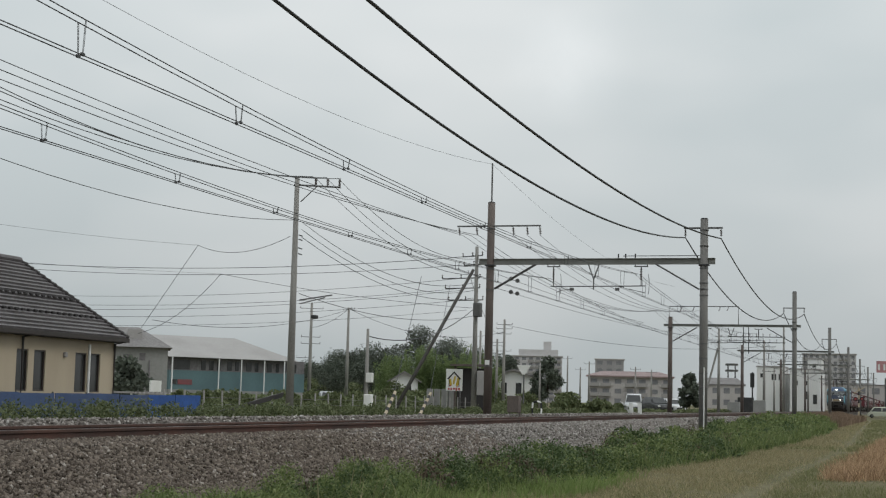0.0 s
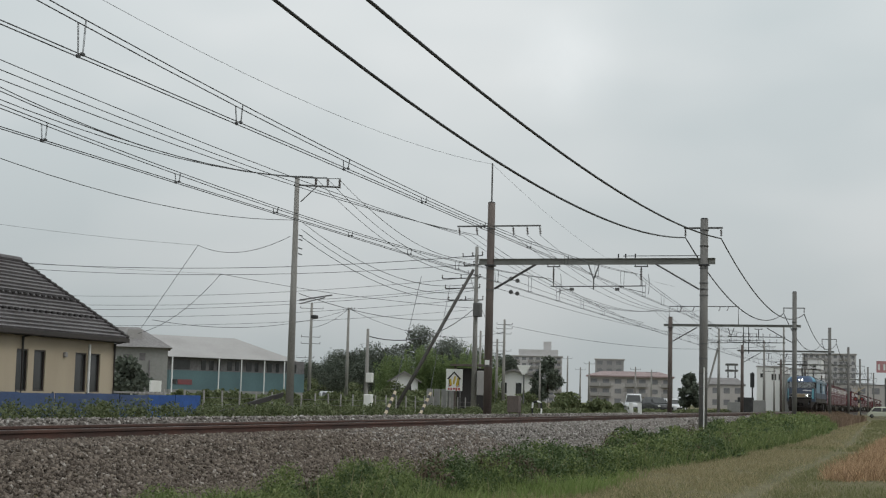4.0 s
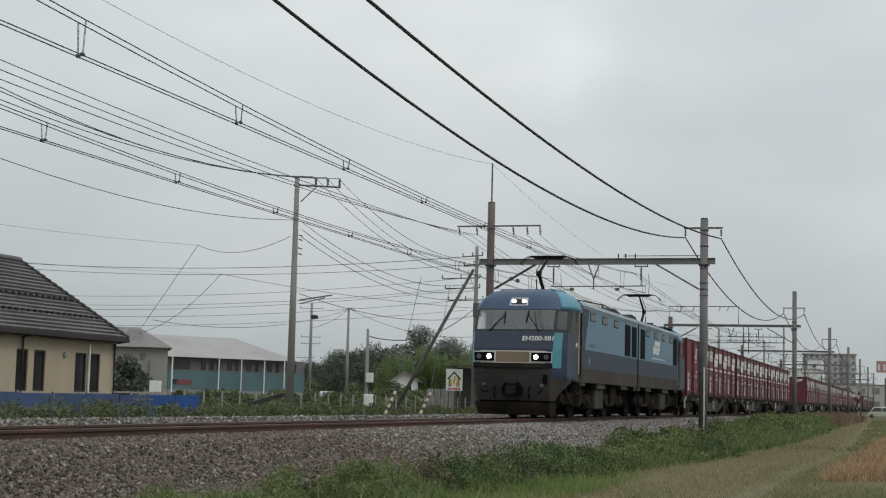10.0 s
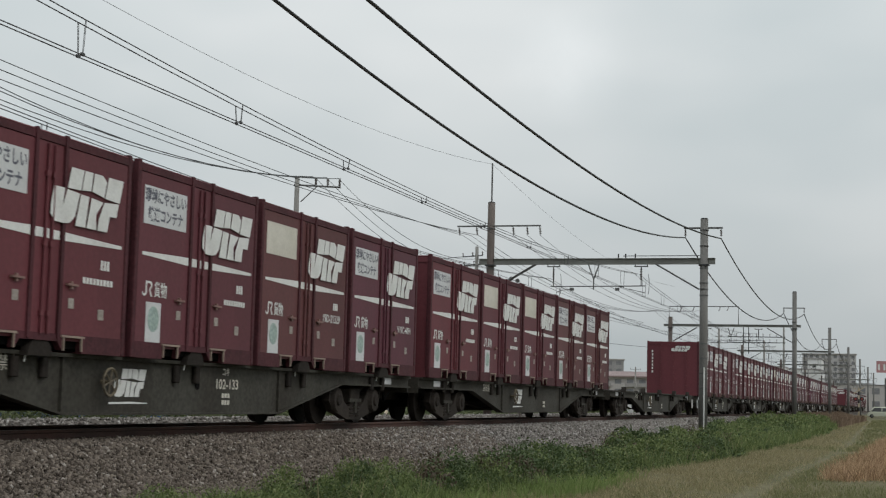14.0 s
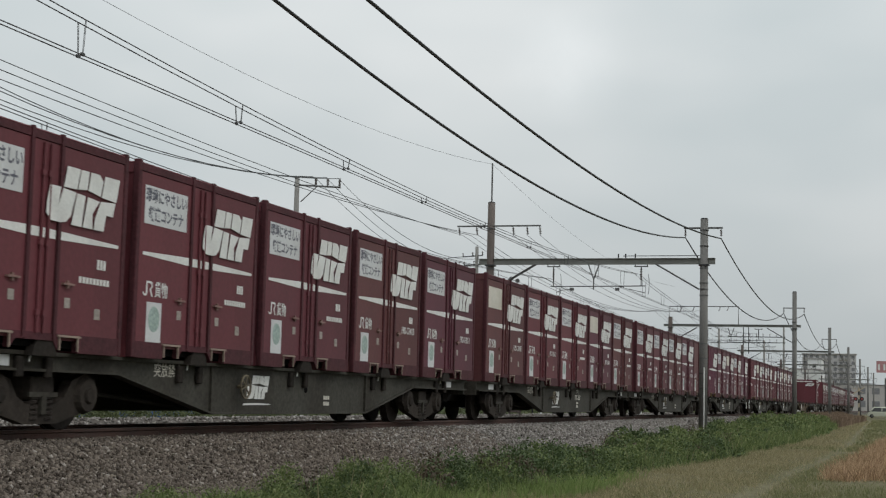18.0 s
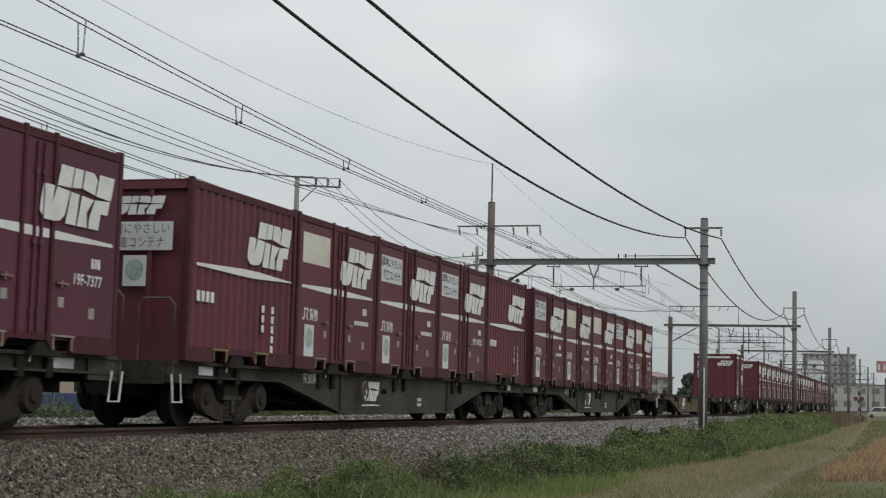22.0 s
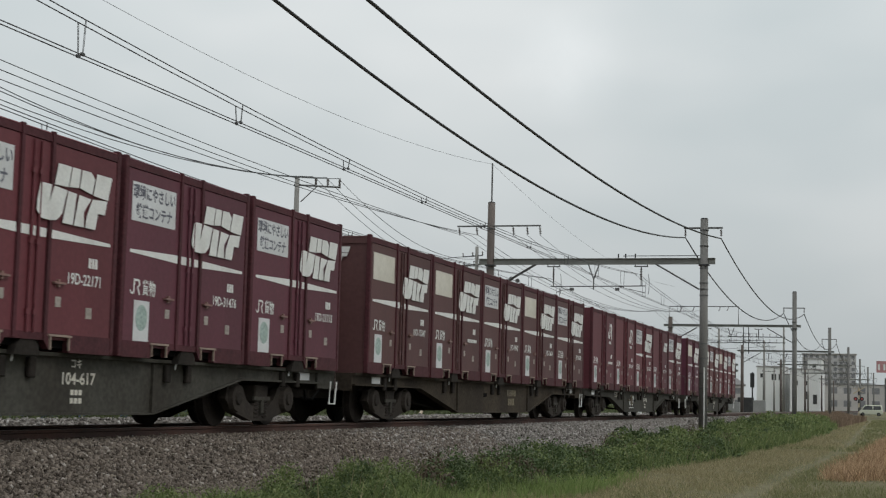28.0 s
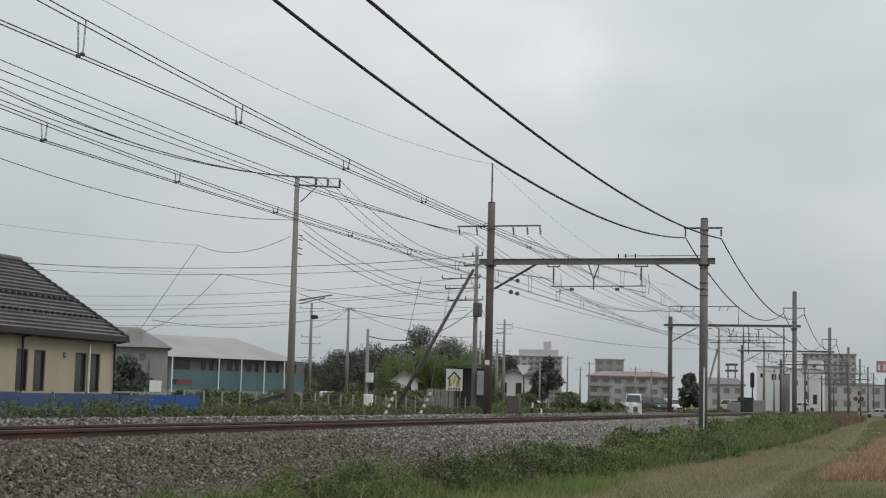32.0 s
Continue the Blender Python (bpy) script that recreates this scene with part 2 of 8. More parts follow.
# ---- ground: one sheet with the railway bank across it ----
PROFILE = [(-2600, -1.0), (-300, -1.0), (-60, -1.0), (-12, -1.0), (5.4, -1.0), (6.4, -0.93), (7.0, -0.80), (7.7, -0.62),
           (8.6, -0.38), (10.6, -0.40), (14.6, -0.40), (16.2, -0.42), (17.4, -0.50), (19.0, -0.42), (40, -0.35), (120, -0.35),
           (500, -0.35), (2600, -0.35)]


def ground_z(y):
    for (a, za), (b, zb) in zip(PROFILE, PROFILE[1:]):
        if a <= y <= b:
            return za + (zb - za) * (y - a) / (b - a)
    return -1.0


# the foot path along the field
PATH_X, PATH_Y = (0, 28, 36, 43, 63, 102, 204), (2.4, 2.63, 2.66, 2.41, 2.39, 3.17, 4.92)
gx = [-900, -200, -40, -10] + [i * 1.0 for i in range(-5, 60)] + [60 + i * 4 for i in range(0, 50)] + [270, 320, 400, 550, 800, 1400, 2600]
gy = [-2600, -900, -300, -120, -60, -30, -16] + [-12 + 0.6 * i for i in range(0, 66)] + [30, 36, 45, 60, 80, 120, 200, 350, 600, 1200, 2600]
gv, gf = [], []
for x in gx:
    for y in gy:
        near = 1.0 if (-8 < x < 260 and -14 < y < 8) else 0.0
        bump = near * 0.07 * noise.noise(Vector((x * 0.35, y * 0.5, 0))) + near * 0.05 * noise.noise(Vector((x * 1.1, y * 1.3, 4)))
        # a worn foot path along the field
        path = -0.05 * math.exp(-((y - np.interp(x, PATH_X, PATH_Y)) / 0.3) ** 2) * near
        gv.append((x, y, ground_z(y) + bump * (1 if y < 7 else 0.3) + path))
ny = len(gy)
for i in range(len(gx) - 1):
    for j in range(ny - 1):
        gf.append((i * ny + j, (i + 1) * ny + j, (i + 1) * ny + j + 1, i * ny + j + 1))
ground = new("ground", mesh_of("ground", gv, gf, True))
ground.data.materials.append(M["earth"])
tagged(ground, "flat grassy ground with a worn foot path along the railway bank", "ground", kind="structure")

# ---- ballast: the bed, and loose stones over it ----
X0, X1 = -12, 420
bed = nb()
prism(bed, [(7.75, -0.66), (8.95, -0.17), (9.9, -0.14), (12.2, -0.14), (13.0, -0.32), (15.9, -0.32), (16.5, -0.15), (17.1, -0.15), (17.9, -0.52), (17.9, -1.2), (7.75, -1.2)], "x", X0, X1)
bed = part("ballast_bed", bed, M["gravel"])
tagged(bed, "bed of grey and brown crushed stone ballast under the tracks", "ballast", kind="structure")


def bed_z(y):
    pts = [(6.4, -0.92), (7.0, -0.79), (7.75, -0.62), (8.95, -0.17), (9.9, -0.14), (12.2, -0.14), (13.0, -0.32), (15.9, -0.32), (16.5, -0.15), (17.1, -0.15), (17.9, -0.50), (19, -0.5)]
    return np.interp(y, [p[0] for p in pts], [p[1] for p in pts])


def stones(name, n, xa, xb, ya, yb, s0, s1, seed, power=1.0, pale=False):
    rng = np.random.default_rng(seed)
    x = xa + (xb - xa) * rng.random(n) ** power
    y = ya + (yb - ya) * rng.random(n)
    s = s0 + (s1 - s0) * rng.random(n) ** 1.6
    base = np.array([(1, 0, 0), (-1, 0, 0), (0, 1, 0), (0, -1, 0), (0, 0, 1), (0, 0, -1)], float)
    v = base[None] * (0.6 + 0.75 * rng.random((n, 6, 1)))
    v += 0.28 * (rng.random((n, 6, 3)) - 0.5)
    v *= np.array([1.1, 1.0, 0.8])
    q = rng.normal(size=(n, 4))
    q /= np.linalg.norm(q, axis=1, keepdims=True)
    w, a, b, c = q.T
    rot = np.stack([1 - 2 * (b * b + c * c), 2 * (a * b - c * w), 2 * (a * c + b * w),
                    2 * (a * b + c * w), 1 - 2 * (a * a + c * c), 2 * (b * c - a * w),
                    2 * (a * c - b * w), 2 * (b * c + a * w), 1 - 2 * (a * a + b * b)], 1).reshape(n, 3, 3)
    v = np.einsum("nij,nkj->nki", rot, v) * s[:, None, None]
    v += np.stack([x, y, bed_z(y) + 0.004 + 0.018 * rng.random(n)], 1)[:, None]
    tri = np.array([(0, 2, 4), (2, 1, 4), (1, 3, 4), (3, 0, 4), (2, 0, 5), (1, 2, 5), (3, 1, 5), (0, 3, 5)])
    f = (tri[None] + 6 * np.arange(n)[:, None, None]).reshape(-1, 3)
    ob = new(name, soup(name, v.reshape(-1, 3), 3, f))
    ob.data.materials.append(M["palestone"] if pale else M["stone"])
    return tagged(ob, "loose crushed stones of pale grey ballast" if pale else "loose crushed stones of grey and rust-brown ballast", "ballast stones", kind="stuff")


stones("ballast_stones", 58000, 11, 31, 7.4, 9.95, 0.015, 0.040, 3, 1.15)
stones("ballast_stones", 32000, 24, 62, 7.4, 9.95, 0.018, 0.046, 8, 0.9, True)
stones("ballast_stones", 5000, 11, 25, 6.45, 7.4, 0.015, 0.040, 7, 1.2)
stones("ballast_stones", 9000, 60, 150, 7.5, 9.95, 0.035, 0.065, 4, 1.2, True)
stones("ballast_stones", 12000, 11, 95, 10.0, 13.0, 0.02, 0.045, 5, 1.3, True)
stones("ballast_stones", 12000, 20, 110, 15.9, 18.2, 0.03, 0.065, 6, 1.2, True)

# ---- two tracks ----
RAIL = [(-0.065, -0.153), (0.065, -0.153), (0.065, -0.140), (0.012, -0.122), (0.010, -0.045), (0.034, -0.034), (0.034, -0.006),
        (0.028, 0.0), (-0.028, 0.0), (-0.034, -0.006), (-0.034, -0.034), (-0.010, -0.045), (-0.012, -0.122), (-0.065, -0.140)]
sleeper_mesh = None
for yc, lab in ((YC, "railway track with rust-brown rails on stone ballast"), (YF, "second railway track with rust-brown rails on ballast")):
    track = thing("railway_track", pose(0, yc, 0.0 if yc == YC else -0.18), lab, "railway track", "parallel tracks")
    for side in (-1, 1):
        b = nb()
        prism(b, [(side * 0.5675 + a, c) for a, c in RAIL], "x", X0, X1)
        r = part("rail", b, M["rail"], track, "rust-brown steel rail")
        b = nb()
        box(b, X0, X1, side * 0.5675 - 0.027, side * 0.5675 + 0.027, 0.0005, 0.004)
        part("rail_head", b, M["railtop"], r, "worn shiny running surface")
    if sleeper_mesh is None:
        b = nb()
        prism(b, [(-1.0, -0.33), (1.0, -0.33), (1.0, -0.155), (0.75, -0.150), (0.25, -0.175), (-0.25, -0.175), (-0.75, -0.150), (-1.0, -0.155)], "x", -0.11, 0.11)
        sleeper_mesh = part("sleeper", b, M["sleeper"], track)
        sleeper_mesh.matrix_basis = pose(10, 0, 0)
    for i in range(0, 130):
        again(sleeper_mesh, track, pose(10.6 + i * 0.6, 0, 0))

# ---- overhead line: gantries every fifty metres ----
GX = [60.56 + 50 * i for i in range(7)]
Y_NEAR, Y_FAR = 7.90, 16.86


def insulator(name, p, parent, length=0.30, axis=(0, 0, -1), n=4):
    """A string of ribbed discs that hangs from p."""
    b = nb()
    p, a = Vector(p), Vector(axis).normalized()
    cyl(b, p, p + a * length, 0.018, n=6)
    for i in range(n):
        c = p + a * (length * (0.2 + 0.6 * i / max(1, n - 1)))
        cyl(b, c - a * 0.02, c + a * 0.02, 0.025, 0.06, n=8)
    return part(name, b, M["glaze"], parent, "brown porcelain insulator")


def mast(g, y, z0, z1, r, material, label, bands):
    b = nb()
    cyl(b, (0, y, z0), (0, y, z1), r * 1.06, r * 0.94, n=16)
    m = part("mast", b, material, g, label, smooth=True)
    b = nb()
    cyl(b, (0, y, z1), (0, y, z1 + 0.04), r * 0.97, r * 0.8, n=16)
    part("cap", b, M["darksteel"], m)
    for z in bands:
        b = nb()
        cyl(b, (0, y, z - 0.022), (0, y, z + 0.022), r * 1.08, n=16)
        part("band", b, M["steel"], m, "steel band")
    return m


def gantry(x, first, far_top):
    g = thing("catenary_gantry", pose(x, 0, 0), "steel gantry beam between a concrete mast and a brown mast",
              "catenary gantry", "gantries along the line")
    near = mast(g, Y_NEAR, -0.9, 8.0 if first else 8.8, 0.165, M["concrete"], "grey concrete mast with steel bands",
                (1.15, 1.75, 2.35, 2.95, 4.9, 5.15, 5.4, 6.0, 6.9, 7.55) if first else (1.2, 3, 5.2, 6.6))
    far = mast(g, Y_FAR, -0.6, far_top, 0.165, M["brown"], "brown painted steel mast", (1.9, 5.1, 6.0, 7.7) if first else (2.0, 5.0))
    # channel beam
    b = nb()
    bz = 6.165 if first else 6.235
    prism(b, [(-0.09, bz), (0.09, bz), (0.09, bz + 0.02), (0.012, bz + 0.025), (0.012, 6.39), (0.09, 6.395), (0.09, 6.415),
              (-0.09, 6.415), (-0.09, 6.395), (-0.012, 6.39), (-0.012, bz + 0.025), (-0.09, bz + 0.02)], "y", Y_NEAR - 0.45, Y_FAR + 0.5)
    part("beam", b, M["beam"], g, "grey rolled steel beam")
    for y0, y1 in ((Y_FAR - 0.2, 14.9), (Y_NEAR + 0.2, 9.85)):
        for dx in (-0.07, 0.07):
            b = nb()
            cyl(b, (dx, y0, 5.15), (dx, y1, 6.17), 0.035, n=6)
            part("brace", b, M["steel"], g)
    for yy in (Y_NEAR, Y_FAR):
        b = nb()
        box(b, -0.2, 0.2, yy - 0.2, yy + 0.2, 6.10, 6.16)
        part("bracket", b, M["darksteel"], g)
    # registration gear under the beam
    for yc in (14.12, 10.45):
        b = nb()
        box(b, -0.05, 0.05, yc - 0.28, yc + 0.28, 6.06, 6.10)
        cyl(b, (0, yc - 0.25, 6.18), (0, yc - 0.25, 6.06), 0.02, n=6)
        cyl(b, (0, yc + 0.25, 6.18), (0, yc + 0.25, 6.06), 0.02, n=6)
        cyl(b, (0, yc, 6.08), (0, yc, 5.26), 0.022, n=6)
        h = part("hanger", b, M["steel"], g)
        b = nb()
        for k in range(5):
            z = 5.55 + 0.1 * k
            cyl(b, (0, yc, z - 0.03), (0, yc, z + 0.03), 0.03, 0.055, n=8)
        part("insulator", b, M["glaze"], h)
        b = nb()
        pts = [(0, yc - 0.28 + 0.05 * math.cos(a), 5.35 + 0.42 * math.sin(a)) for a in (math.pi * (0.5 + 0.125 * i) for i in range(9))]
        tube(b, pts, 0.012, 5)
        part("jumper", b, M["wire"], h)
    b = nb()
    cyl(b, (0, 14.25, 5.25), (0, 10.25, 5.28), 0.022, n=6)
    tube(b, [(0, 13.95, 5.02), (0, 13.75, 5.10), (0, 13.3, 5.14)], 0.016, 5)
    tube(b, [(0, 10.95, 5.16), (0, 10.75, 5.10), (0, 10.3, 5.0)], 0.016, 5)
    box(b, -0.04, 0.04, 13.25, 13.42, 5.08, 5.2)
    box(b, -0.04, 0.04, 11.35, 11.52, 5.08, 5.2)
    part("steady_arm", b, M["steel"], g, "steady arm with registration clamps")
    b = nb()
    tube(b, [(0, 12.65, 6.17), (0, 12.42, 5.55), (0, 12.42, 5.12)], 0.028, 6)
    tube(b, [(0, 12.2, 6.17), (0, 12.42, 5.55)], 0.028, 6)
    part("v_hanger", b, M["steel"], g)
    # feeder crossarm on the near mast
    b = nb()
    box(b, -0.04, 0.04, 7.16, 8.72, 7.60, 7.67)
    arm = part("crossarm", b, M["steel"], g)
    for y in (7.22, 8.66):
        insulator("insulator", (0, y, 7.6), arm, 0.32)
    if first:
        b = nb()
        box(b, -0.035, 0.035, 14.7, 18.35, 7.78, 7.84)
        arm = part("crossarm", b, M["steel"], g)
        for y in (18.28, 17.5, 15.9, 15.3, 14.75):
            insulator("insulator", (0, y, 7.78), arm, 0.36, (0, -0.12, -1))
        b = nb()
        cyl(b, (0, Y_FAR, far_top), (0, Y_FAR, 10.5), 0.035, n=8)
        part("rod", b, M["steel"], g, "thin lightning rod on the mast top")
        b = nb()
        for y in (11.4, 11.1, 10.7):
            cyl(b, (0, y, 6.42), (0, y, 6.6), 0.03, n=6)
        box(b, -0.03, 0.03, 8.0, 11.2, 6.5, 6.525)
        part("switch_gear", b, M["darksteel"], g)
        b = nb()
        box(b, -0.17, -0.172, Y_FAR - 0.1, Y_FAR + 0.1, 1.95, 2.15)
        part("plate", b, M["white"], far, "small white plate")
        b = nb()
        cyl(b, (-0.2, Y_NEAR - 0.06, -0.5), (-0.2, Y_NEAR - 0.06, 2.0), 0.03, n=6)
        part("conduit", b, M["white"], near, "pale conduit pipe")
    elif x > 150 and x < 170:
        b = nb()
        for y in (16.2, 16.75):
            cyl(b, (0, y, 6.0), (0, y, 8.9), 0.05, n=6)
        fr = part("crossarm_frame", b, M["darksteel"], g, "dark lattice frame on the mast")
        for z in (7.15, 7.75, 8.85):
            b = nb()
            ya, yb = (12.4, 18.4) if z < 8 else (16.2, 16.75)
            box(b, -0.05, 0.05, ya, yb, z, z + 0.08)
            a = part("crossarm", b, M["darksteel"], fr)
            if z < 8:
                for k in range(9):
                    insulator("insulator", (0, ya + 0.2 + k * 0.7, z + 0.42), a, 0.36, (0, 0, -1), 3)
    else:
        b = nb()
        tube(b, [(0, 16.95, 6.0), (0, 16.95, 7.72), (0, 11.9, 7.72), (0, 11.9, 6.4)], 0.035, 5)
        fr = part("crossarm_frame", b, M["steel"], g)
        for y in (16.0, 15.1, 14.2, 13.2, 12.6):
            insulator("insulator", (0, y, 7.7), fr, 0.36, (0, 0.4, -1), 3)
    return g


for i, x in enumerate(GX):
    gantry(x, i == 0, 8.8 if i == 0 else 6.9)

# ---- wires along the line ----
OUT = GX[0] - 50


def wire(name, runs, r, material, label, category, n=5):
    b = nb()
    for pts in runs:
        tube(b, pts, r, n)
    ob = part(name, b, material)
    return tagged(ob, label, category)


def spans(y, z, drop, xs, n=14):
    out = []
    for a, c in zip(xs, xs[1:]):
        out += sag((a, y, z), (c, y, z), drop, n)[:-1]
    return [out + [Vector((xs[-1], y, z))]]


XS = [OUT] + GX
for y, z, z_out, d, d_far in ((8.66, 7.25, 6.78, 1.28, 1.62), (7.22, 7.2, 6.39, 0.86, 1.45)):
    first = sag((OUT, y, z_out), (GX[0], y, z), d, 24)[:-1]
    wire("feeder_cable", [first + spans(y, z, d_far, GX, 18)[0]], 0.028, M["cable"], "thick black feeder cable sagging between the masts", "cable", 6)
for yc in (YC, YF - 0.1):
    zc = 4.97 if yc < 12 else 4.78
    cat = thing("overhead_line", pose(0, yc, 0), "twin contact wires hung from twin messenger wires over the track", "overhead line", "overhead lines")
    for dy in (-0.06, 0.06):
        b = nb()
        tube(b, [(OUT, dy, zc), (GX[0], dy, zc)] + [(x, dy, zc) for x in GX[1:]], 0.009, 5)
        part("contact_wire", b, M["wire"], cat)
        b = nb()
        pts = []
        for a, c in zip(XS, XS[1:]):
            pts += sag((a, dy * 1.4, zc + 0.80), (c, dy * 1.4, zc + 0.80), 0.68, 16)[:-1]
        tube(b, pts, 0.009, 5)
        part("messenger_wire", b, M["wire"], cat)
    for a in XS[:5]:
        for k in range(10):
            u = (k * 5 + 1.85) / 50
            top = zc + 0.8 - 4 * 0.68 * u * (1 - u)
            b = nb()
            for dx, yd in ((-0.055, -1), (-0.03, -1), (0.03, 1), (0.055, 1)):
                cyl(b, (a + 50 * u + dx, yd * 0.085, top), (a + 50 * u + dx, yd * 0.06, zc), 0.005, n=4)
            for dx, yd in ((-0.043, -1), (0.043, 1)):
                box(b, a + 50 * u + dx - 0.04, a + 50 * u + dx + 0.04, yd * 0.06 - 0.015, yd * 0.06 + 0.015, zc - 0.012, zc + 0.03)
            part("dropper", b, M["wire"], cat)

# ---- the freight train ----
MOVING, WHEELS = [], []
RED = [mat("container_red_%d" % i, c, tuple(v * 0.62 for v in c), rough=0.62, big=0.9, fine=14, bump=0.06, grain=0.09, streak=0.25, lo=0.40, hi=0.85, spec=0.3)
       for i, c in enumerate(((0.120, 0.033, 0.042), (0.134, 0.034, 0.042), (0.112, 0.033, 0.047), (0.118, 0.041, 0.042), (0.160, 0.026, 0.037), (0.108, 0.030, 0.050), (0.098, 0.043, 0.042)))]
# darker red: shade beside posts and rails put into the colour, dirt on sills
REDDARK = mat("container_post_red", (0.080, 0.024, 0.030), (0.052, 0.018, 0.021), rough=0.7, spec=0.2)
T = {
    "mark": mat("white_marking", (0.66, 0.66, 0.64), (0.5, 0.49, 0.47), rough=0.6, big=3, fine=30, bump=0, grain=0.08, lo=0.45, hi=0.9),
    "sign": mat("white_sign", (0.60, 0.61, 0.62), (0.50, 0.50, 0.50), rough=0.5, big=2, bump=0, grain=0.05),
    "cream": mat("faded_cream_sign", (0.60, 0.57, 0.50), (0.50, 0.47, 0.40), rough=0.6, big=2, bump=0, grain=0.06),
    "ink": mat("grey_ink", (0.10, 0.10, 0.13), rough=0.6, bump=0, grain=0.05),
    "green": mat("green_ink", (0.27, 0.35, 0.31), (0.33, 0.41, 0.39), rough=0.6, big=6, bump=0),
    "edge": mat("worn_tan_edge", (0.30, 0.24, 0.19), (0.20, 0.13, 0.11), rough=0.7),
    "handle": mat("worn_handle", (0.26, 0.17, 0.14), (0.16, 0.08, 0.07), rough=0.6),
    "cast": mat("dusty_cast_steel", (0.044, 0.036, 0.030), (0.022, 0.018, 0.0155), rough=0.85, big=2.5, fine=20, spec=0.15),
    "plate": mat("dull_plate", (0.36, 0.33, 0.30), (0.27, 0.23, 0.20), rough=0.6, bump=0),
    "rail": mat("worn_rail_paint", (0.105, 0.078, 0.068), (0.066, 0.046, 0.040), rough=0.6),
    "handbrake": mat("dull_wheel_paint", (0.20, 0.165, 0.095), (0.10, 0.08, 0.055), rough=0.7),
    "yellow": mat("ochre_wheel_paint", (0.27, 0.20, 0.07), (0.12, 0.09, 0.045), rough=0.7),
    "frame": mat("wagon_grey_green", (0.060, 0.057, 0.048), (0.038, 0.033, 0.027), rough=0.75, big=0.8, fine=18, streak=0.4, spec=0.15),
    "frame_brown": mat("wagon_brown_grime", (0.058, 0.046, 0.034), (0.032, 0.026, 0.021), rough=0.85, big=0.8, fine=18, streak=0.4, spec=0.1),
    "frame_rust": mat("wagon_rust_ochre", (0.120, 0.090, 0.058), (0.062, 0.050, 0.038), rough=0.8, big=0.8, fine=18, spec=0.15),
    "under": mat("oily_underframe", (0.020, 0.0175, 0.0155), (0.034, 0.028, 0.024), rough=0.85, fine=20, spec=0.1),
    "wheel": mat("brown_wheel_steel", (0.036, 0.029, 0.025), (0.020, 0.016, 0.014), rough=0.8, spec=0.15),
    # near-black: shade put into gaps and pockets; also hoses, print and trim
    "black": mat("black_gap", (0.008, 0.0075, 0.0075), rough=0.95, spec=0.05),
}


def lettering(name, text, size, material, parent, m, label="", squeeze=1.0, slant=0.0, weight=0.0):
    """Writing as a flat mesh; it reads along +x with its top towards +z before m, and faces -y."""
    cu = bpy.data.curves.new(name, "FONT")
    cu.body, cu.size, cu.align_x, cu.align_y, cu.extrude = text, size, "CENTER", "CENTER", 0.0
    cu.shear, cu.offset, cu.resolution_u = slant, weight, 3
    tmp = bpy.data.objects.new(name, cu)
    me = bpy.data.meshes.new_from_object(tmp)
    me.name = name
    me.transform(Matrix.Rotation(math.pi / 2, 4, "X") @ Matrix.Diagonal((squeeze, 1, 1, 1)))
    bpy.data.objects.remove(tmp)
    me.materials.clear()
    ob = link_mesh(name, me, material, parent, label)
    ob.matrix_basis = m
    return ob


def flat(bm, poly, y):
    """A thin plate 5 mm proud of the plane y, facing -y, from points (x, z)."""
    prism(bm, poly, "y", y - 0.005, y - 0.001)


def emblem(bm, x, z, w, h, y, slant=0.26):
    """The operator's mark as plain slanted blocks with a thin cut through them."""
    low = [[(0.02, 0.12), (0.0, 0.30), (0.0, 0.61), (0.15, 0.61), (0.165, 0.27), (0.19, 0.60), (0.38, 0.575), (0.365, 0.15), (0.31, 0.03), (0.22, 0.0), (0.10, 0.01)],
           [(0.395, 0.0), (0.397, 0.57), (0.52, 0.555), (0.545, 0.0)],
           [(0.565, 0.0), (0.56, 0.55), (0.745, 0.52), (0.67, 0.27), (0.715, 0.0)],
           [(0.735, 0.0), (0.725, 0.20), (0.765, 0.525), (0.99, 0.56), (0.99, 0.30), (0.885, 0.30), (0.885, 0.0)]]
    high = [[(0.19, 0.625), (0.19, 1.0), (0.375, 1.0), (0.385, 0.635)], [(0.40, 0.64), (0.392, 1.0), (0.515, 1.0), (0.53, 0.67)],
            [(0.55, 0.67), (0.54, 1.0), (0.67, 1.0), (0.745, 0.90), (0.745, 0.61)], [(0.765, 0.60), (0.765, 1.0), (1.0, 1.0), (1.0, 0.575)]]
    for poly in low + high:
        flat(bm, [(x + w * a + slant * h * b, z + h * b) for a, b in poly], y)


def hook_and_bow(bm, x, z, w, h, y):
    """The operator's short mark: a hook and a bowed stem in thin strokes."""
    for poly in ([(0.0, 0.22), (0.05, 0.28), (0.12, 0.15), (0.25, 0.13), (0.33, 0.24), (0.33, 1.0), (0.44, 1.0), (0.44, 0.20), (0.36, 0.05), (0.2, 0.0), (0.06, 0.08)],
                 [(0.42, 0.86), (0.42, 1.0), (0.80, 1.0), (0.92, 0.92), (0.97, 0.76), (0.92, 0.58), (0.80, 0.48), (1.0, 0.0), (0.87, 0.0), (0.66, 0.46), (0.74, 0.56), (0.84, 0.66), (0.86, 0.78), (0.76, 0.86)]):
        flat(bm, [(x + w * a, z + h * b) for a, b in poly], y)


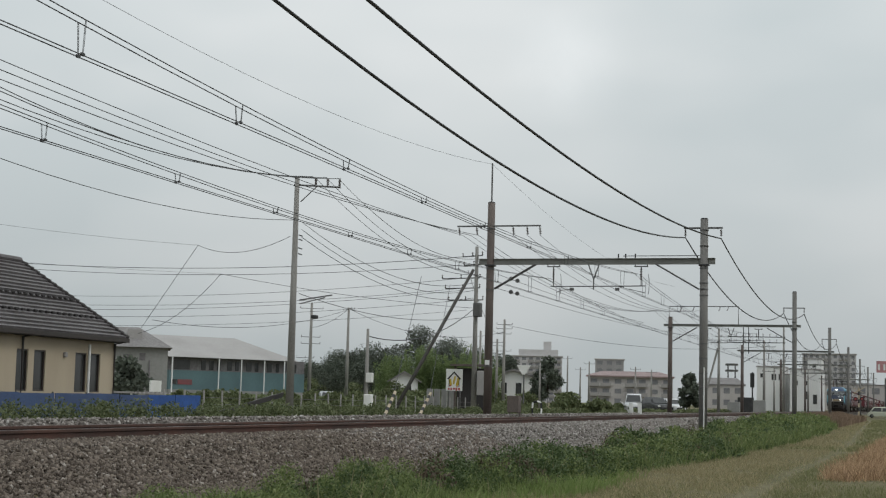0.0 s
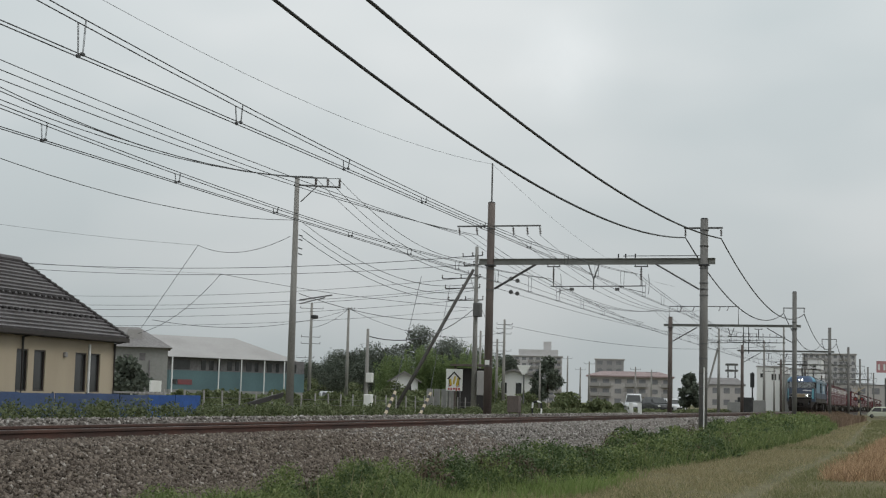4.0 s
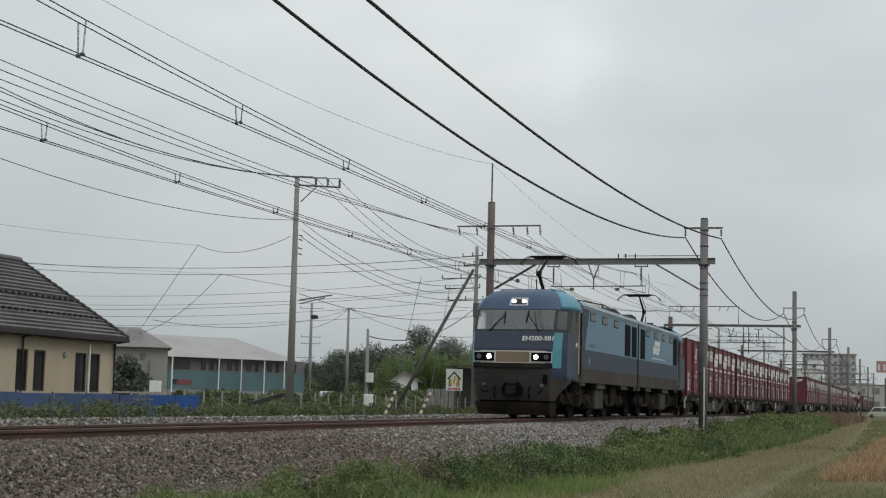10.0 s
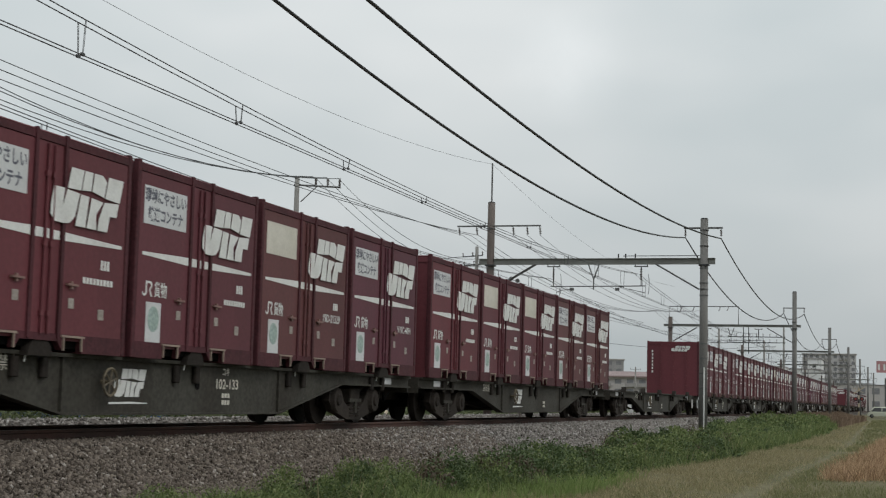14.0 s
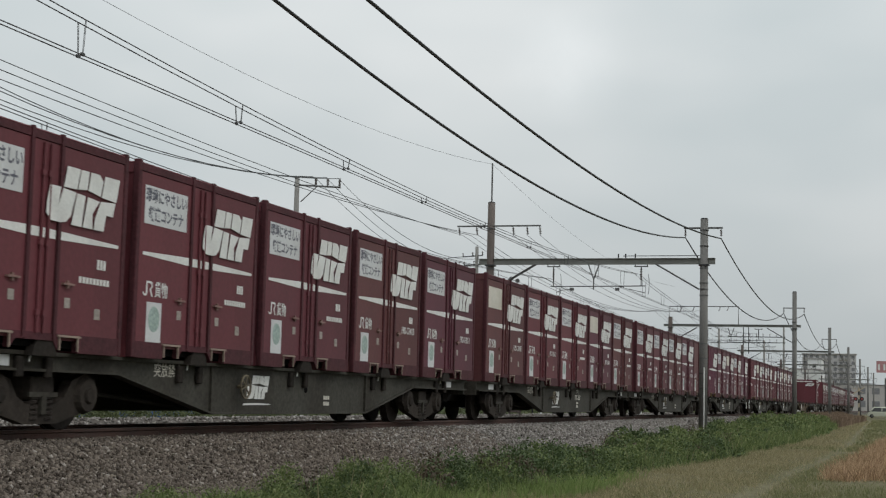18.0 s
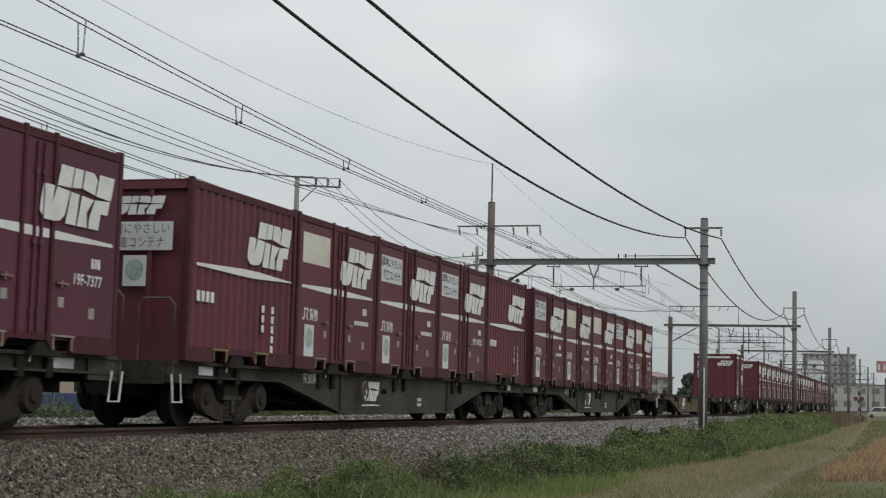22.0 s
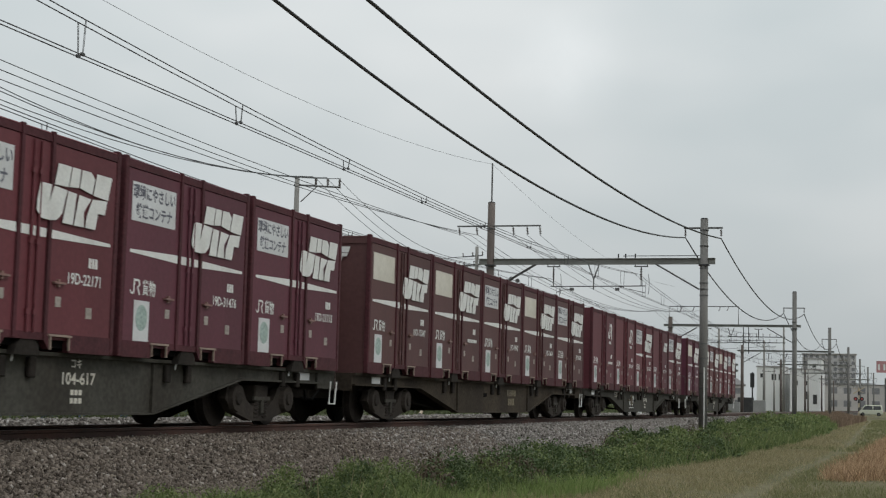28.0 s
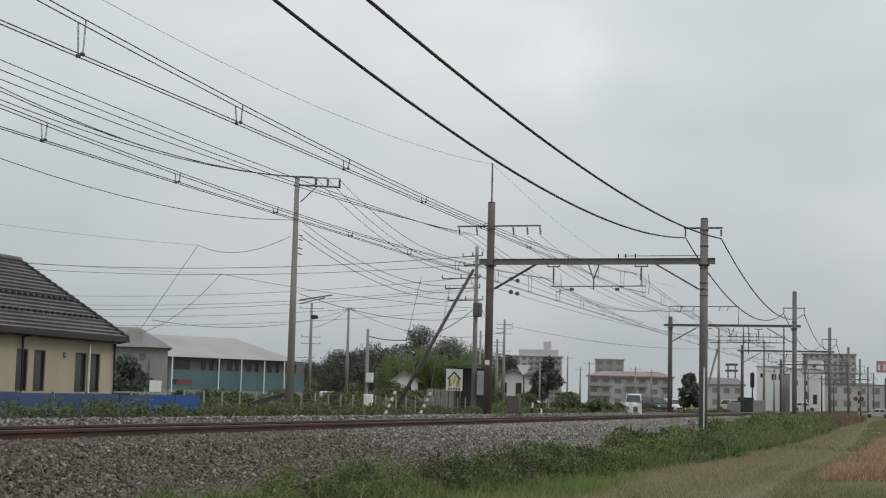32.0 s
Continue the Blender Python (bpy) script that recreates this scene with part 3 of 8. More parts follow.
def bars(bm, x, z, w, h, n, y, rng):
    """A line of writing too small to read, as plain bars."""
    step = w / n
    for i in range(n):
        flat(bm, [(x + i * step, z), (x + i * step + step * 0.72, z), (x + i * step + step * 0.72, z + h), (x + i * step, z + h)], y)


def container(kind, red, sign, number, end_mark):
    """A twelve-foot container; its door side faces -y, its leading end -x."""
    L, Wd, Hh = 1.8575, 1.225, 2.52
    rng = random.Random(5)
    words = {"A": "side-door container with white marks", "R": "ribbed container with white marks",
             "J": "side-door container with one small white mark", "C": "container with a white top band", "S": "side-door container with a small white mark"}
    c = thing("freight_container", pose(0, 0, 0), "dark red " + words[kind] + " on a wagon", "container", "containers on the train")
    y = -Wd
    b = nb()
    if kind == "R":
        # corrugated sides
        poly, n = [], 15
        for sgn in (-1, 1):
            pts = []
            for i in range(n):
                x0 = -L + 0.08 + (2 * L - 0.16) * i / n
                d = (2 * L - 0.16) / n
                pts += [(x0, 0.0), (x0 + d * 0.28, 0.035), (x0 + d * 0.62, 0.035), (x0 + d * 0.9, 0.0)]
            pts = [(a, sgn * (Wd - 0.045 + o)) for a, o in pts]
            poly += pts if sgn < 0 else pts[::-1]
        prism(b, poly, "z", 0.16, Hh - 0.1)
    else:
        box(b, -L + 0.02, L - 0.02, -Wd + 0.035, Wd - 0.02, 0.14, Hh - 0.03)
    part("body", b, red, c)
    b = nb()
    box(b, -L, L, -Wd + 0.01, Wd - 0.01, Hh - 0.03, Hh, 0.012)
    for i in range(6):
        x = -L + 0.35 + i * 0.6
        box(b, x, x + 0.22, -Wd + 0.12, Wd - 0.12, Hh, Hh + 0.015)
    part("roof", b, red, c)
    for sx in (-1, 1):
        for sy in (-1, 1):
            b = nb()
            xa, xb = sorted((sx * L, sx * (L - 0.09)))
            ya, yb = sorted((sy * Wd, sy * (Wd - 0.09)))
            box(b, xa, xb, ya, yb, 0.0, Hh + 0.03, 0.012)
            # door-side posts share the body's red; the darker tone paints shade between them
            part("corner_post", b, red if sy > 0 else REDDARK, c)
    for sy in (-1, 1):
        ya, yb = sorted((sy * (Wd - 0.005), sy * (Wd - 0.09)))
        b = nb()
        box(b, -L + 0.09, L - 0.09, ya, yb, Hh - 0.11, Hh - 0.025)
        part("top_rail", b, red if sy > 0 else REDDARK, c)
        # sill with two fork pockets
        b = nb()
        for xa, xb, za, zb in ((-L + 0.09, -1.02, 0.0, 0.21), (-0.58, 0.40, 0.125, 0.21), (0.84, L - 0.09, 0.0, 0.21), (-1.02, -0.58, 0.19, 0.21), (0.40, 0.84, 0.19, 0.21)):
            box(b, xa, xb, ya, yb, za, zb)
        for xa, d in ((-0.58, 0.10), (0.40, -0.10)):
            prism(b, [(xa, 0.02), (xa + d, 0.125), (xa, 0.125)] if d > 0 else [(xa, 0.02), (xa, 0.125), (xa + d, 0.125)], "y", ya, yb)
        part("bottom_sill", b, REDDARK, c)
        for xa in (-1.02, 0.40):
            b = nb()
            box(b, xa - 0.03, xa + 0.47, sy * Wd - 0.016, sy * Wd + 0.016, 0.175, 0.20)
            box(b, xa + 0.01, xa + 0.03, sy * Wd - 0.012, sy * Wd + 0.012, 0.02, 0.175)
            box(b, xa + 0.41, xa + 0.43, sy * Wd - 0.012, sy * Wd + 0.012, 0.02, 0.175)
            part("fork_pocket", b, (T["yellow"] if kind == "R" else T["edge"]) if sy < 0 else red, c, "worn pale edge over the fork pocket")
    # floor coloured near-black so fork pockets and sill gaps look shaded
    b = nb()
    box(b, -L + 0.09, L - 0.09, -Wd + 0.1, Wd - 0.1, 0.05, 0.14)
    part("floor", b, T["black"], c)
    if kind != "R":
        for xa, xb in ((-L + 0.10, -0.36), (0.33, L - 0.10)):
            b = nb()
            box(b, xa, xb, y + 0.012, y + 0.034, 0.18, Hh - 0.12, 0.006)
            part("door", b, red, c)
        for x in (-0.33, 0.30):
            b = nb()
            box(b, x - 0.03, x + 0.03, y - 0.012, y + 0.03, 0.14, Hh + 0.012)
            part("door_post", b, REDDARK, c)
        b = nb()
        box(b, -0.29, 0.26, y + 0.016, y + 0.034, 0.18, Hh - 0.12)
        part("centre_panel", b, red, c)
        for x in (-0.08, 0.06):
            b = nb()
            cyl(b, (x, y - 0.004, 0.2), (x, y - 0.004, Hh - 0.14), 0.018, n=6)
            for z in (0.4, 1.2, 2.0):
                box(b, x - 0.04, x + 0.04, y - 0.02, y + 0.02, z, z + 0.06)
            part("lock_rod", b, red, c)
        for x in (-0.72, 0.42):
            b = nb()
            box(b, x, x + 0.24, y - 0.03, y + 0.012, 0.785, 0.81)
            box(b, x + 0.09, x + 0.13, y - 0.02, y + 0.012, 0.75, 0.84)
            part("handle", b, T["handle"], c, "worn door handle")
    yy = y + (0.012 if kind != "R" else -0.002)
    b = nb()
    if kind == "J":
        flat(b, [(0.74, 1.76), (0.76, 1.90), (0.84, 1.90), (0.84, 1.79), (0.90, 1.76), (0.96, 1.80), (0.96, 2.16), (1.05, 2.16), (1.05, 1.78), (0.99, 1.69), (0.90, 1.66), (0.80, 1.68)], yy)
        flat(b, [(1.09, 2.07), (1.09, 2.16), (1.28, 2.16), (1.35, 2.10), (1.36, 1.98), (1.28, 1.90), (1.38, 1.64), (1.28, 1.64), (1.16, 1.90), (1.22, 1.96), (1.24, 2.05)], yy)
        bars(b, 0.88, 1.50, 0.36, 0.085, 4, yy, rng)
    else:
        emblem(b, -0.06 if kind not in "CS" else 0.62, 1.50 if kind not in "CS" else 1.66, 1.5 if kind not in "CS" else 0.85, 0.68 if kind not in "CS" else 0.36, y - 0.010 if kind != "R" else yy)
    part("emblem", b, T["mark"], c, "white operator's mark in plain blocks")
    if kind == "R":
        b = nb()
        flat(b, [(-1.66, 1.33), (-0.2, 1.30), (0.35, 1.30), (1.68, 1.345), (1.68, 1.36), (0.35, 1.41), (-0.2, 1.41), (-1.66, 1.37)], yy)
        part("stripe", b, T["mark"], c)
    if kind == "A":
        for xa, xb, ta, tb in ((-1.66, -0.37, 0.02, 0.055), (-0.29, -0.10, 0.055, 0.055), (-0.04, 0.03, 0.055, 0.055), (0.08, 0.25, 0.055, 0.05), (0.34, 1.68, 0.05, 0.02)):
            b = nb()
            flat(b, [(xa, 1.35 - ta), (xb, 1.35 - tb), (xb, 1.35 + tb), (xa, 1.35 + ta)], yy + (0.005 if -0.3 < xa < 0.3 else 0))
            part("stripe", b, T["mark"], c)
    if kind in "AC" and sign:
        b = nb()
        zs = (1.74, 2.24) if kind == "A" else (0.98, 1.36)
        x0, x1 = (-1.66, -0.48) if kind == "A" else (0.5, 1.6)
        flat(b, [(x0, zs[0]), (x1, zs[0]), (x1, zs[1]), (x0, zs[1])], yy)
        s = part("sign", b, T["sign"] if sign == "words" else T["cream"], c, "white sign with two lines of grey writing" if sign == "words" else "blank faded sign")
        if sign == "words":
            zm = (zs[0] + zs[1]) / 2
            for line, z in (("環境にやさしい", zm + 0.115), ("鉄道コンテナ", zm - 0.125)):
                lettering("lettering", line, 0.195 if kind == "A" else 0.15, T["ink"], s, pose((x0 + x1) / 2, yy - 0.0065, z), squeeze=0.84, weight=0.006)
    # small marks
    if kind == "R":
        b = nb()
        bars(b, -1.62, 0.84, 0.58, 0.15, 4, yy, rng)
        part("caption", b, T["mark"], c, "white writing too small to read")
        for x, text in ((0.62, "19G"), (0.98, "16455" if number else "     ")):
            for k, ch in enumerate(text):
                z = 0.86 - 0.15 * k
                if number:
                    lettering("figure", ch, 0.17, T["mark"], c, pose(x, yy - 0.006, z), weight=0.004)
                else:
                    b = nb()
                    flat(b, [(x - 0.045, z - 0.05), (x + 0.045, z - 0.05), (x + 0.045, z + 0.06), (x - 0.045, z + 0.06)], yy)
                    part("figure", b, T["mark"], c)
        return leading_end(c, red, end_mark, rng)
    b = nb()
    flat(b, [(-1.50, 0.20), (-1.10, 0.20), (-1.10, 0.73), (-1.50, 0.73)], yy)
    st = part("sticker", b, T["sign"], c, "white sticker with a green oval")
    b = nb()
    flat(b, [(-1.30 + 0.15 * math.cos(a), 0.51 + 0.17 * math.sin(a)) for a in (i * math.pi / 8 for i in range(16))], yy - 0.004)
    part("oval", b, T["green"], st)
    for x, z, d in ((-0.66, 0.54, 0.12), (0.50, 0.52, 0.12), (1.18, 0.42, 0.13)):
        b = nb()
        flat(b, [(x, z), (x + d, z), (x + d, z + d), (x, z + d)], yy)
        part("small_plate", b, T["plate"], c)
    b = nb()
    hook_and_bow(b, -1.62, 0.80, 0.27, 0.20, yy)
    part("caption_mark", b, T["mark"], c, "small white operator's mark in plain shapes")
    lettering("caption", "貨物", 0.22, T["mark"], c, pose(-1.13, yy - 0.006, 0.885), "white lettering", 0.82, 0.0, 0.003)
    b = nb()
    bars(b, 1.20, 1.03, 0.22, 0.12, 3, yy, rng)
    if not number:
        bars(b, 0.80, 0.84, 0.72, 0.075, 9, yy, rng)
    part("small_print", b, T["mark"], c, "white writing too small to read")
    if number:
        lettering("number", number, 0.185, T["mark"], c, pose(1.12, yy - 0.006, 0.87), squeeze=0.95, weight=0.003)
    if kind == "C":
        b = nb()
        for xa, xb in ((-1.72, -0.38), (-0.28, -0.06), (0.02, 0.24), (0.34, 1.72)):
            flat(b, [(xa, 2.28), (xb, 2.28), (xb, 2.38), (xa, 2.38)], yy)
        part("band", b, T["mark"], c)
        b = nb()
        flat(b, [(-1.22, 2.10), (-1.04, 1.85), (-1.40, 1.85)], yy)
        dm = part("diamond", b, T["yellow"], c, "weathered hazard diamond, ochre above and black below")
        b = nb()
        flat(b, [(-1.40, 1.847), (-1.04, 1.847), (-1.22, 1.58)], yy)
        part("lower_half", b, T["black"], dm)
        b = nb()
        flat(b, [(-1.62, 1.44), (-0.50, 1.44), (-0.50, 1.53), (-1.62, 1.53)], yy)
        part("faded_print", b, T["handle"], c, "faded ochre print too worn to read")
    return leading_end(c, red, end_mark, rng)


def leading_end(c, red, end_mark, rng):
    """The end wall of a container, with its marks."""
    L, Wd, Hh = 1.8575, 1.225, 2.52
    xe = -L
    b = nb()
    for i in range(3):
        yv = -0.6 + i * 0.6
        box(b, xe + 0.002, xe + 0.022, yv - 0.03, yv + 0.03, 0.2, Hh - 0.15)
    box(b, xe - 0.001, xe + 0.02, -Wd + 0.09, Wd - 0.09, 0.0, 0.18)
    box(b, xe - 0.001, xe + 0.02, -Wd + 0.09, Wd - 0.09, Hh - 0.14, Hh - 0.03)
    part("end_frame", b, red, c)
    if end_mark:
        turn = pose(0, 0, 0, 0, 0, -90)
        b = nb()
        if end_mark == "small":
            bars(b, 0.15, 1.98, 0.62, 0.12, 4, xe + 0.0, rng)
        else:
            emblem(b, -0.1 if end_mark != "band" else 0.10, 2.02 if end_mark == "full" else 2.06 if end_mark != "band" else 1.84, 0.85, 0.26 if end_mark != "band" else 0.30, xe)
        e = part("end_emblem", b, T["mark"], c, "white operator's mark in plain blocks")
        e.matrix_basis = turn
        if end_mark == "full":
            b = nb()
            flat(b, [(-0.15, 1.52), (0.95, 1.52), (0.95, 1.92), (-0.15, 1.92)], xe)
            s = part("sign", b, T["sign"], c, "white sign with two lines of blue-grey writing")
            s.matrix_basis = turn
            for line, z in (("環境にやさしい", 1.815), ("鉄道コンテナ", 1.62)):
                lettering("lettering", line, 0.17, T["ink"], s, pose(0.4, xe - 0.0065, z), squeeze=0.85)
            b = nb()
            flat(b, [(0.2, 1.02), (0.56, 1.02), (0.56, 1.45), (0.2, 1.45)], xe)
            s = part("sticker", b, T["sign"], c)
            s.matrix_basis = turn
            b = nb()
            flat(b, [(0.38 + 0.14 * math.cos(a), 1.25 + 0.15 * math.sin(a)) for a in (i * math.pi / 8 for i in range(16))], xe - 0.004)
            part("oval", b, T["green"], s)
        if end_mark in ("numbered", "band"):
            if end_mark == "band":
                for k, ch in enumerate("20C-492"):
                    lettering("end_figure", ch, 0.19, T["mark"], c, turn @ pose(-0.96, xe - 0.0065, 2.02 - 0.128 * k), "white figure", 1.0, 0.0, 0.004)
            else:
                b = nb()
                for k in range(7):
                    flat(b, [(-1.0, 1.05 + k * 0.16), (-0.93, 1.05 + k * 0.16), (-0.93, 1.15 + k * 0.16), (-1.0, 1.15 + k * 0.16)], xe)
                s = part("end_number", b, T["mark"], c, "white column of figures")
                s.matrix_basis = turn
        if end_mark == "band":
            b = nb()
            flat(b, [(-1.0, 2.27), (0.86, 2.27), (0.86, 2.38), (-1.0, 2.38)], xe)
            s = part("end_band", b, T["mark"], c)
            s.matrix_basis = turn
    return c


def wheelset(parent, x, r, name="wheelset"):
    b = nb()
    for sy in (-1, 1):
        cyl(b, (0, sy * 0.50, 0), (0, sy * 0.62, 0), r, n=24)
        cyl(b, (0, sy * 0.485, 0), (0, sy * 0.50, 0), r + 0.028, n=24)
        cyl(b, (0, sy * 0.62, 0), (0, sy * 0.66, 0), r * 0.35, n=12)
        for k in range(3):
            a = 2.094 * k
            box(b, math.cos(a) * r * 0.62 - 0.04, math.cos(a) * r * 0.62 + 0.04, sy * 0.62, sy * 0.625, math.sin(a) * r * 0.62 - 0.04, math.sin(a) * r * 0.62 + 0.04)
    cyl(b, (0, -0.75, 0), (0, 0.75, 0), 0.07, n=10)
    w = part(name, b, T["wheel"], parent)
    w.matrix_basis = pose(x, 0, r)
    return w


def coil(bm, p, r, z0, z1, wire_r, turns=4):
    tube(bm, [(p[0] + r * math.cos(a), p[1] + r * math.sin(a), z0 + (z1 - z0) * a / (2 * math.pi * turns)) for a in (2 * math.pi * i / 8 for i in range(8 * turns + 1))], wire_r, 5)


SILL = {"wagon_grey_green": "grey-green fish-bellied side sill", "wagon_brown_grime": "grimy brown fish-bellied side sill", "wagon_rust_ochre": "ochre fish-bellied side sill"}


def wagon(frame_mat, words, front, rear=False, gear=False, marks=True, hoops=False):
    """A flat container wagon, centred on x = 9.77; front and rear say which ends carry steps and a rail."""
    w = thing("container_wagon", pose(0, 0, 0), words, "freight wagon", "wagons of the train")
    XA, XB = 0.05, 19.50
    for sy in (-1, 1):
        ya, yb = sorted((sy * 0.99, sy * 1.03))
        b = nb()
        prism(b, [(XA, 0.92), (XB, 0.92), (XB, 0.72), (15.75, 0.72), (13.0, 0.215), (6.6, 0.215), (3.85, 0.72), (XA, 0.72)], "y", ya, yb)
        s = part("side_sill", b, frame_mat, w, SILL[frame_mat.name])
        yc, yd = sorted((sy * 1.03, sy * 1.10))
        b = nb()
        prism(b, [(XA, 0.725), (3.84, 0.725), (6.6, 0.22), (13.0, 0.22), (15.76, 0.725), (XB, 0.725), (XB, 0.695), (15.74, 0.695), (12.99, 0.19), (6.61, 0.19), (3.86, 0.695), (XA, 0.695)], "y",
              min(sy * 0.93, sy * 1.09), max(sy * 0.93, sy * 1.09))
        part("lower_flange", b, frame_mat, s)
        b = nb()
        box(b, XA, XB, yc, yd, 0.88, 0.925)
        part("upper_flange", b, frame_mat, s)
        for x in (6.6, 13.0):
            b = nb()
            box(b, x - 0.015, x + 0.015, min(sy * 1.03, sy * 1.07), max(sy * 1.03, sy * 1.07), 0.22, 0.88)
            part("stiffener", b, frame_mat, s)
        for x in (1.97, 5.87, 9.77, 13.67, 17.57):
            b = nb()
            prism(b, [(x - 0.26, 0.87), (x + 0.26, 0.87), (x + 0.22, 0.98), (x + 0.14, 1.06), (x - 0.14, 1.06), (x - 0.22, 0.98)], "y", min(sy * 1.10, sy * 1.205), max(sy * 1.10, sy * 1.205))
            lock = part("twist_lock", b, T["under"], w)
            for dx in (-0.30, 0.30):
                b = nb()
                box(b, x + dx - 0.07, x + dx + 0.07, min(sy * 1.035, sy * 1.10), max(sy * 1.035, sy * 1.10), 0.62, 0.86, 0.015)
                part("bracket", b, T["under"], lock)
            if sy < 0:
                b = nb()
                cyl(b, (x - 0.20, -1.13, 0.80), (x - 0.16, -1.13, 0.92), 0.012, n=5)
                part("pale_lever", b, T["mark"], lock, "pale tip of a lock lever")
    b = nb()
    box(b, XA - 0.05, XB + 0.05, -0.2, 0.2, 0.45, 0.80)
    for i in range(10):
        x = 0.4 + i * 2.08
        box(b, x - 0.09, x + 0.09, -1.0, 1.0, 0.74, 0.885)
    part("centre_beam", b, T["under"], w)
    b = nb()
    box(b, XA, XB, -0.985, 0.985, 0.89, 0.915)
    part("deck", b, T["under"] if frame_mat is not T["frame_rust"] else frame_mat, w)
    b = nb()
    cyl(b, (8.4, -0.5, 0.55), (9.6, -0.5, 0.55), 0.2, n=12)
    part("air_tank", b, T["under"], w)
    b = nb()
    box(b, 10.2, 10.9, -0.7, -0.2, 0.32, 0.7, 0.02)
    part("brake_valve_box", b, T["under"], w)
    b = nb()
    tube(b, [(3.4, -0.6, 0.50), (6.3, -0.6, 0.30), (13.2, -0.6, 0.30), (16.2, -0.6, 0.50)], 0.03, 6)
    part("brake_pipe", b, T["under"], w)
    for xc in (2.38, 16.75):
        b = nb()
        box(b, -0.24, 0.24, -0.95, 0.95, 0.36, 0.64, 0.02)
        bog = part("bogie", b, T["cast"], w, "dusty cast steel bogie")
        bog.matrix_basis = pose(xc, 0, 0)
        # plain near-black block filling the space between the wheels
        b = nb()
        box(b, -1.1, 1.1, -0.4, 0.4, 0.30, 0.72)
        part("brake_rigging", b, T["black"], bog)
        for sy in (-1, 1):
            b = nb()
            prism(b, [(-1.20, 0.62), (-1.25, 0.42), (-1.02, 0.23), (-0.62, 0.15), (-0.34, 0.085), (0.34, 0.085), (0.62, 0.15), (1.02, 0.23), (1.25, 0.42), (1.20, 0.62), (0.96, 0.70),
                      (0.66, 0.60), (0.50, 0.40), (0.32, 0.32), (-0.32, 0.32), (-0.50, 0.40), (-0.66, 0.60), (-0.96, 0.70)], "y", min(sy * 0.80, sy * 0.93), max(sy * 0.80, sy * 0.93))
            part("side_frame", b, T["cast"], bog)
            for x in (-0.95, 0.95):
                b = nb()
                cyl(b, (x, sy * 0.93, 0.43), (x, sy * 1.00, 0.43), 0.235, 0.20, n=16)
                ax = part("axle_box", b, T["cast"], bog)
                b = nb()
                cyl(b, (x, sy * 1.00, 0.43), (x, sy * 1.03, 0.43), 0.11, 0.09, n=12)
                part("cover", b, T["under"], ax, "oily axle cover")
            for dx in (-0.16, 0.16):
                b = nb()
                coil(b, (dx, sy * 0.87), 0.085, 0.11, 0.36, 0.022, 4)
                part("spring", b, T["wheel"], bog)
            b = nb()
            box(b, -0.30, 0.30, min(sy * 0.93, sy * 0.965), max(sy * 0.93, sy * 0.965), 0.40, 0.46)
            box(b, -0.05, 0.05, min(sy * 0.93, sy * 0.975), max(sy * 0.93, sy * 0.975), 0.20, 0.41)
            part("brake_lever", b, T["frame"], bog, "worn grey brake lever")
        for x in (-0.95, 0.95):
            wh = wheelset(bog, x, 0.43)
            wh["spin"] = 1
    for x, s in ((XA, -1), (XB, 1)):
        b = nb()
        box(b, min(x, x + s * 0.46), max(x, x + s * 0.46), -0.12, 0.12, 0.70, 0.96, 0.03)
        part("coupler", b, T["under"], w)
        b = nb()
        tube(b, [(x, -0.45, 0.70), (x + s * 0.2, -0.45, 0.58), (x + s * 0.36, -0.40, 0.42), (x + s * 0.44, -0.3, 0.46)], 0.025, 6)
        part("brake_hose", b, T["black"], w)
        b = nb()
        box(b, min(x, x + s * 0.03), max(x, x + s * 0.03), -1.03, 1.03, 0.60, 0.92)
        part("end_beam", b, frame_mat, w)
    for at_end, xe, s in ((front, XA, 1), (rear, XB, -1)):
        b = nb()
        x = xe + s * 1.25
        flat(b, [(x - 0.23, 0.745), (x + 0.23, 0.745), (x + 0.23, 0.87), (x - 0.23, 0.87)], -1.03)
        part("end_plate", b, T["sign"], w, "dusty white plate on the sill")
        if not at_end:
            continue
        b = nb()
        box(b, min(xe, xe + s * 0.75), max(xe, xe + s * 0.75), -1.075, -1.03, 0.62, 0.88)
        part("end_panel", b, frame_mat, w)
        for y in (-1.13, 1.10):
            b = nb()
            tube(b, [(xe + s * 0.02, y, 0.74), (xe + s * 0.08, y, 0.36), (xe + s * 0.34, y, 0.36), (xe + s * 0.28, y, 0.74)], 0.017, 5)
            part("step", b, T["mark"], w, "white edged shunter's step")
        x = xe + s * 0.06
        if hoops is True or hoops == "rear" and s < 0:
            b = nb()
            tube(b, [(x, -1.12, 0.62), (x, -1.12, 1.68), (x, -1.04, 1.77), (x, -0.66, 1.77), (x, -0.58, 1.68), (x, -0.58, 0.92)], 0.018, 6)
            part("hand_hoop", b, T["rail"], w, "worn brown hand hoop")
            continue
        if s < 0:
            continue
        b = nb()
        tube(b, [(x, -1.12, 0.78), (x, -1.12, 1.50), (x, -1.06, 1.58), (x, 1.06, 1.58), (x, 1.12, 1.50), (x, 1.12, 0.78)], 0.020, 6)
        rail = part("handrail", b, T["rail"], w, "worn brown end handrail")
        b = nb()
        cyl(b, (x, -0.45, 0.9), (x, -0.45, 1.58), 0.016, n=5)
        part("stanchion", b, T["rail"], rail)
    if gear:
        x = XA + 0.12
        b = nb()
        for y0, y1 in ((-0.55, -0.38), (-0.42, -0.34), (-0.10, -0.30)):
            cyl(b, (x, y0, 0.9), (x, y1, 1.62), 0.022, n=6)
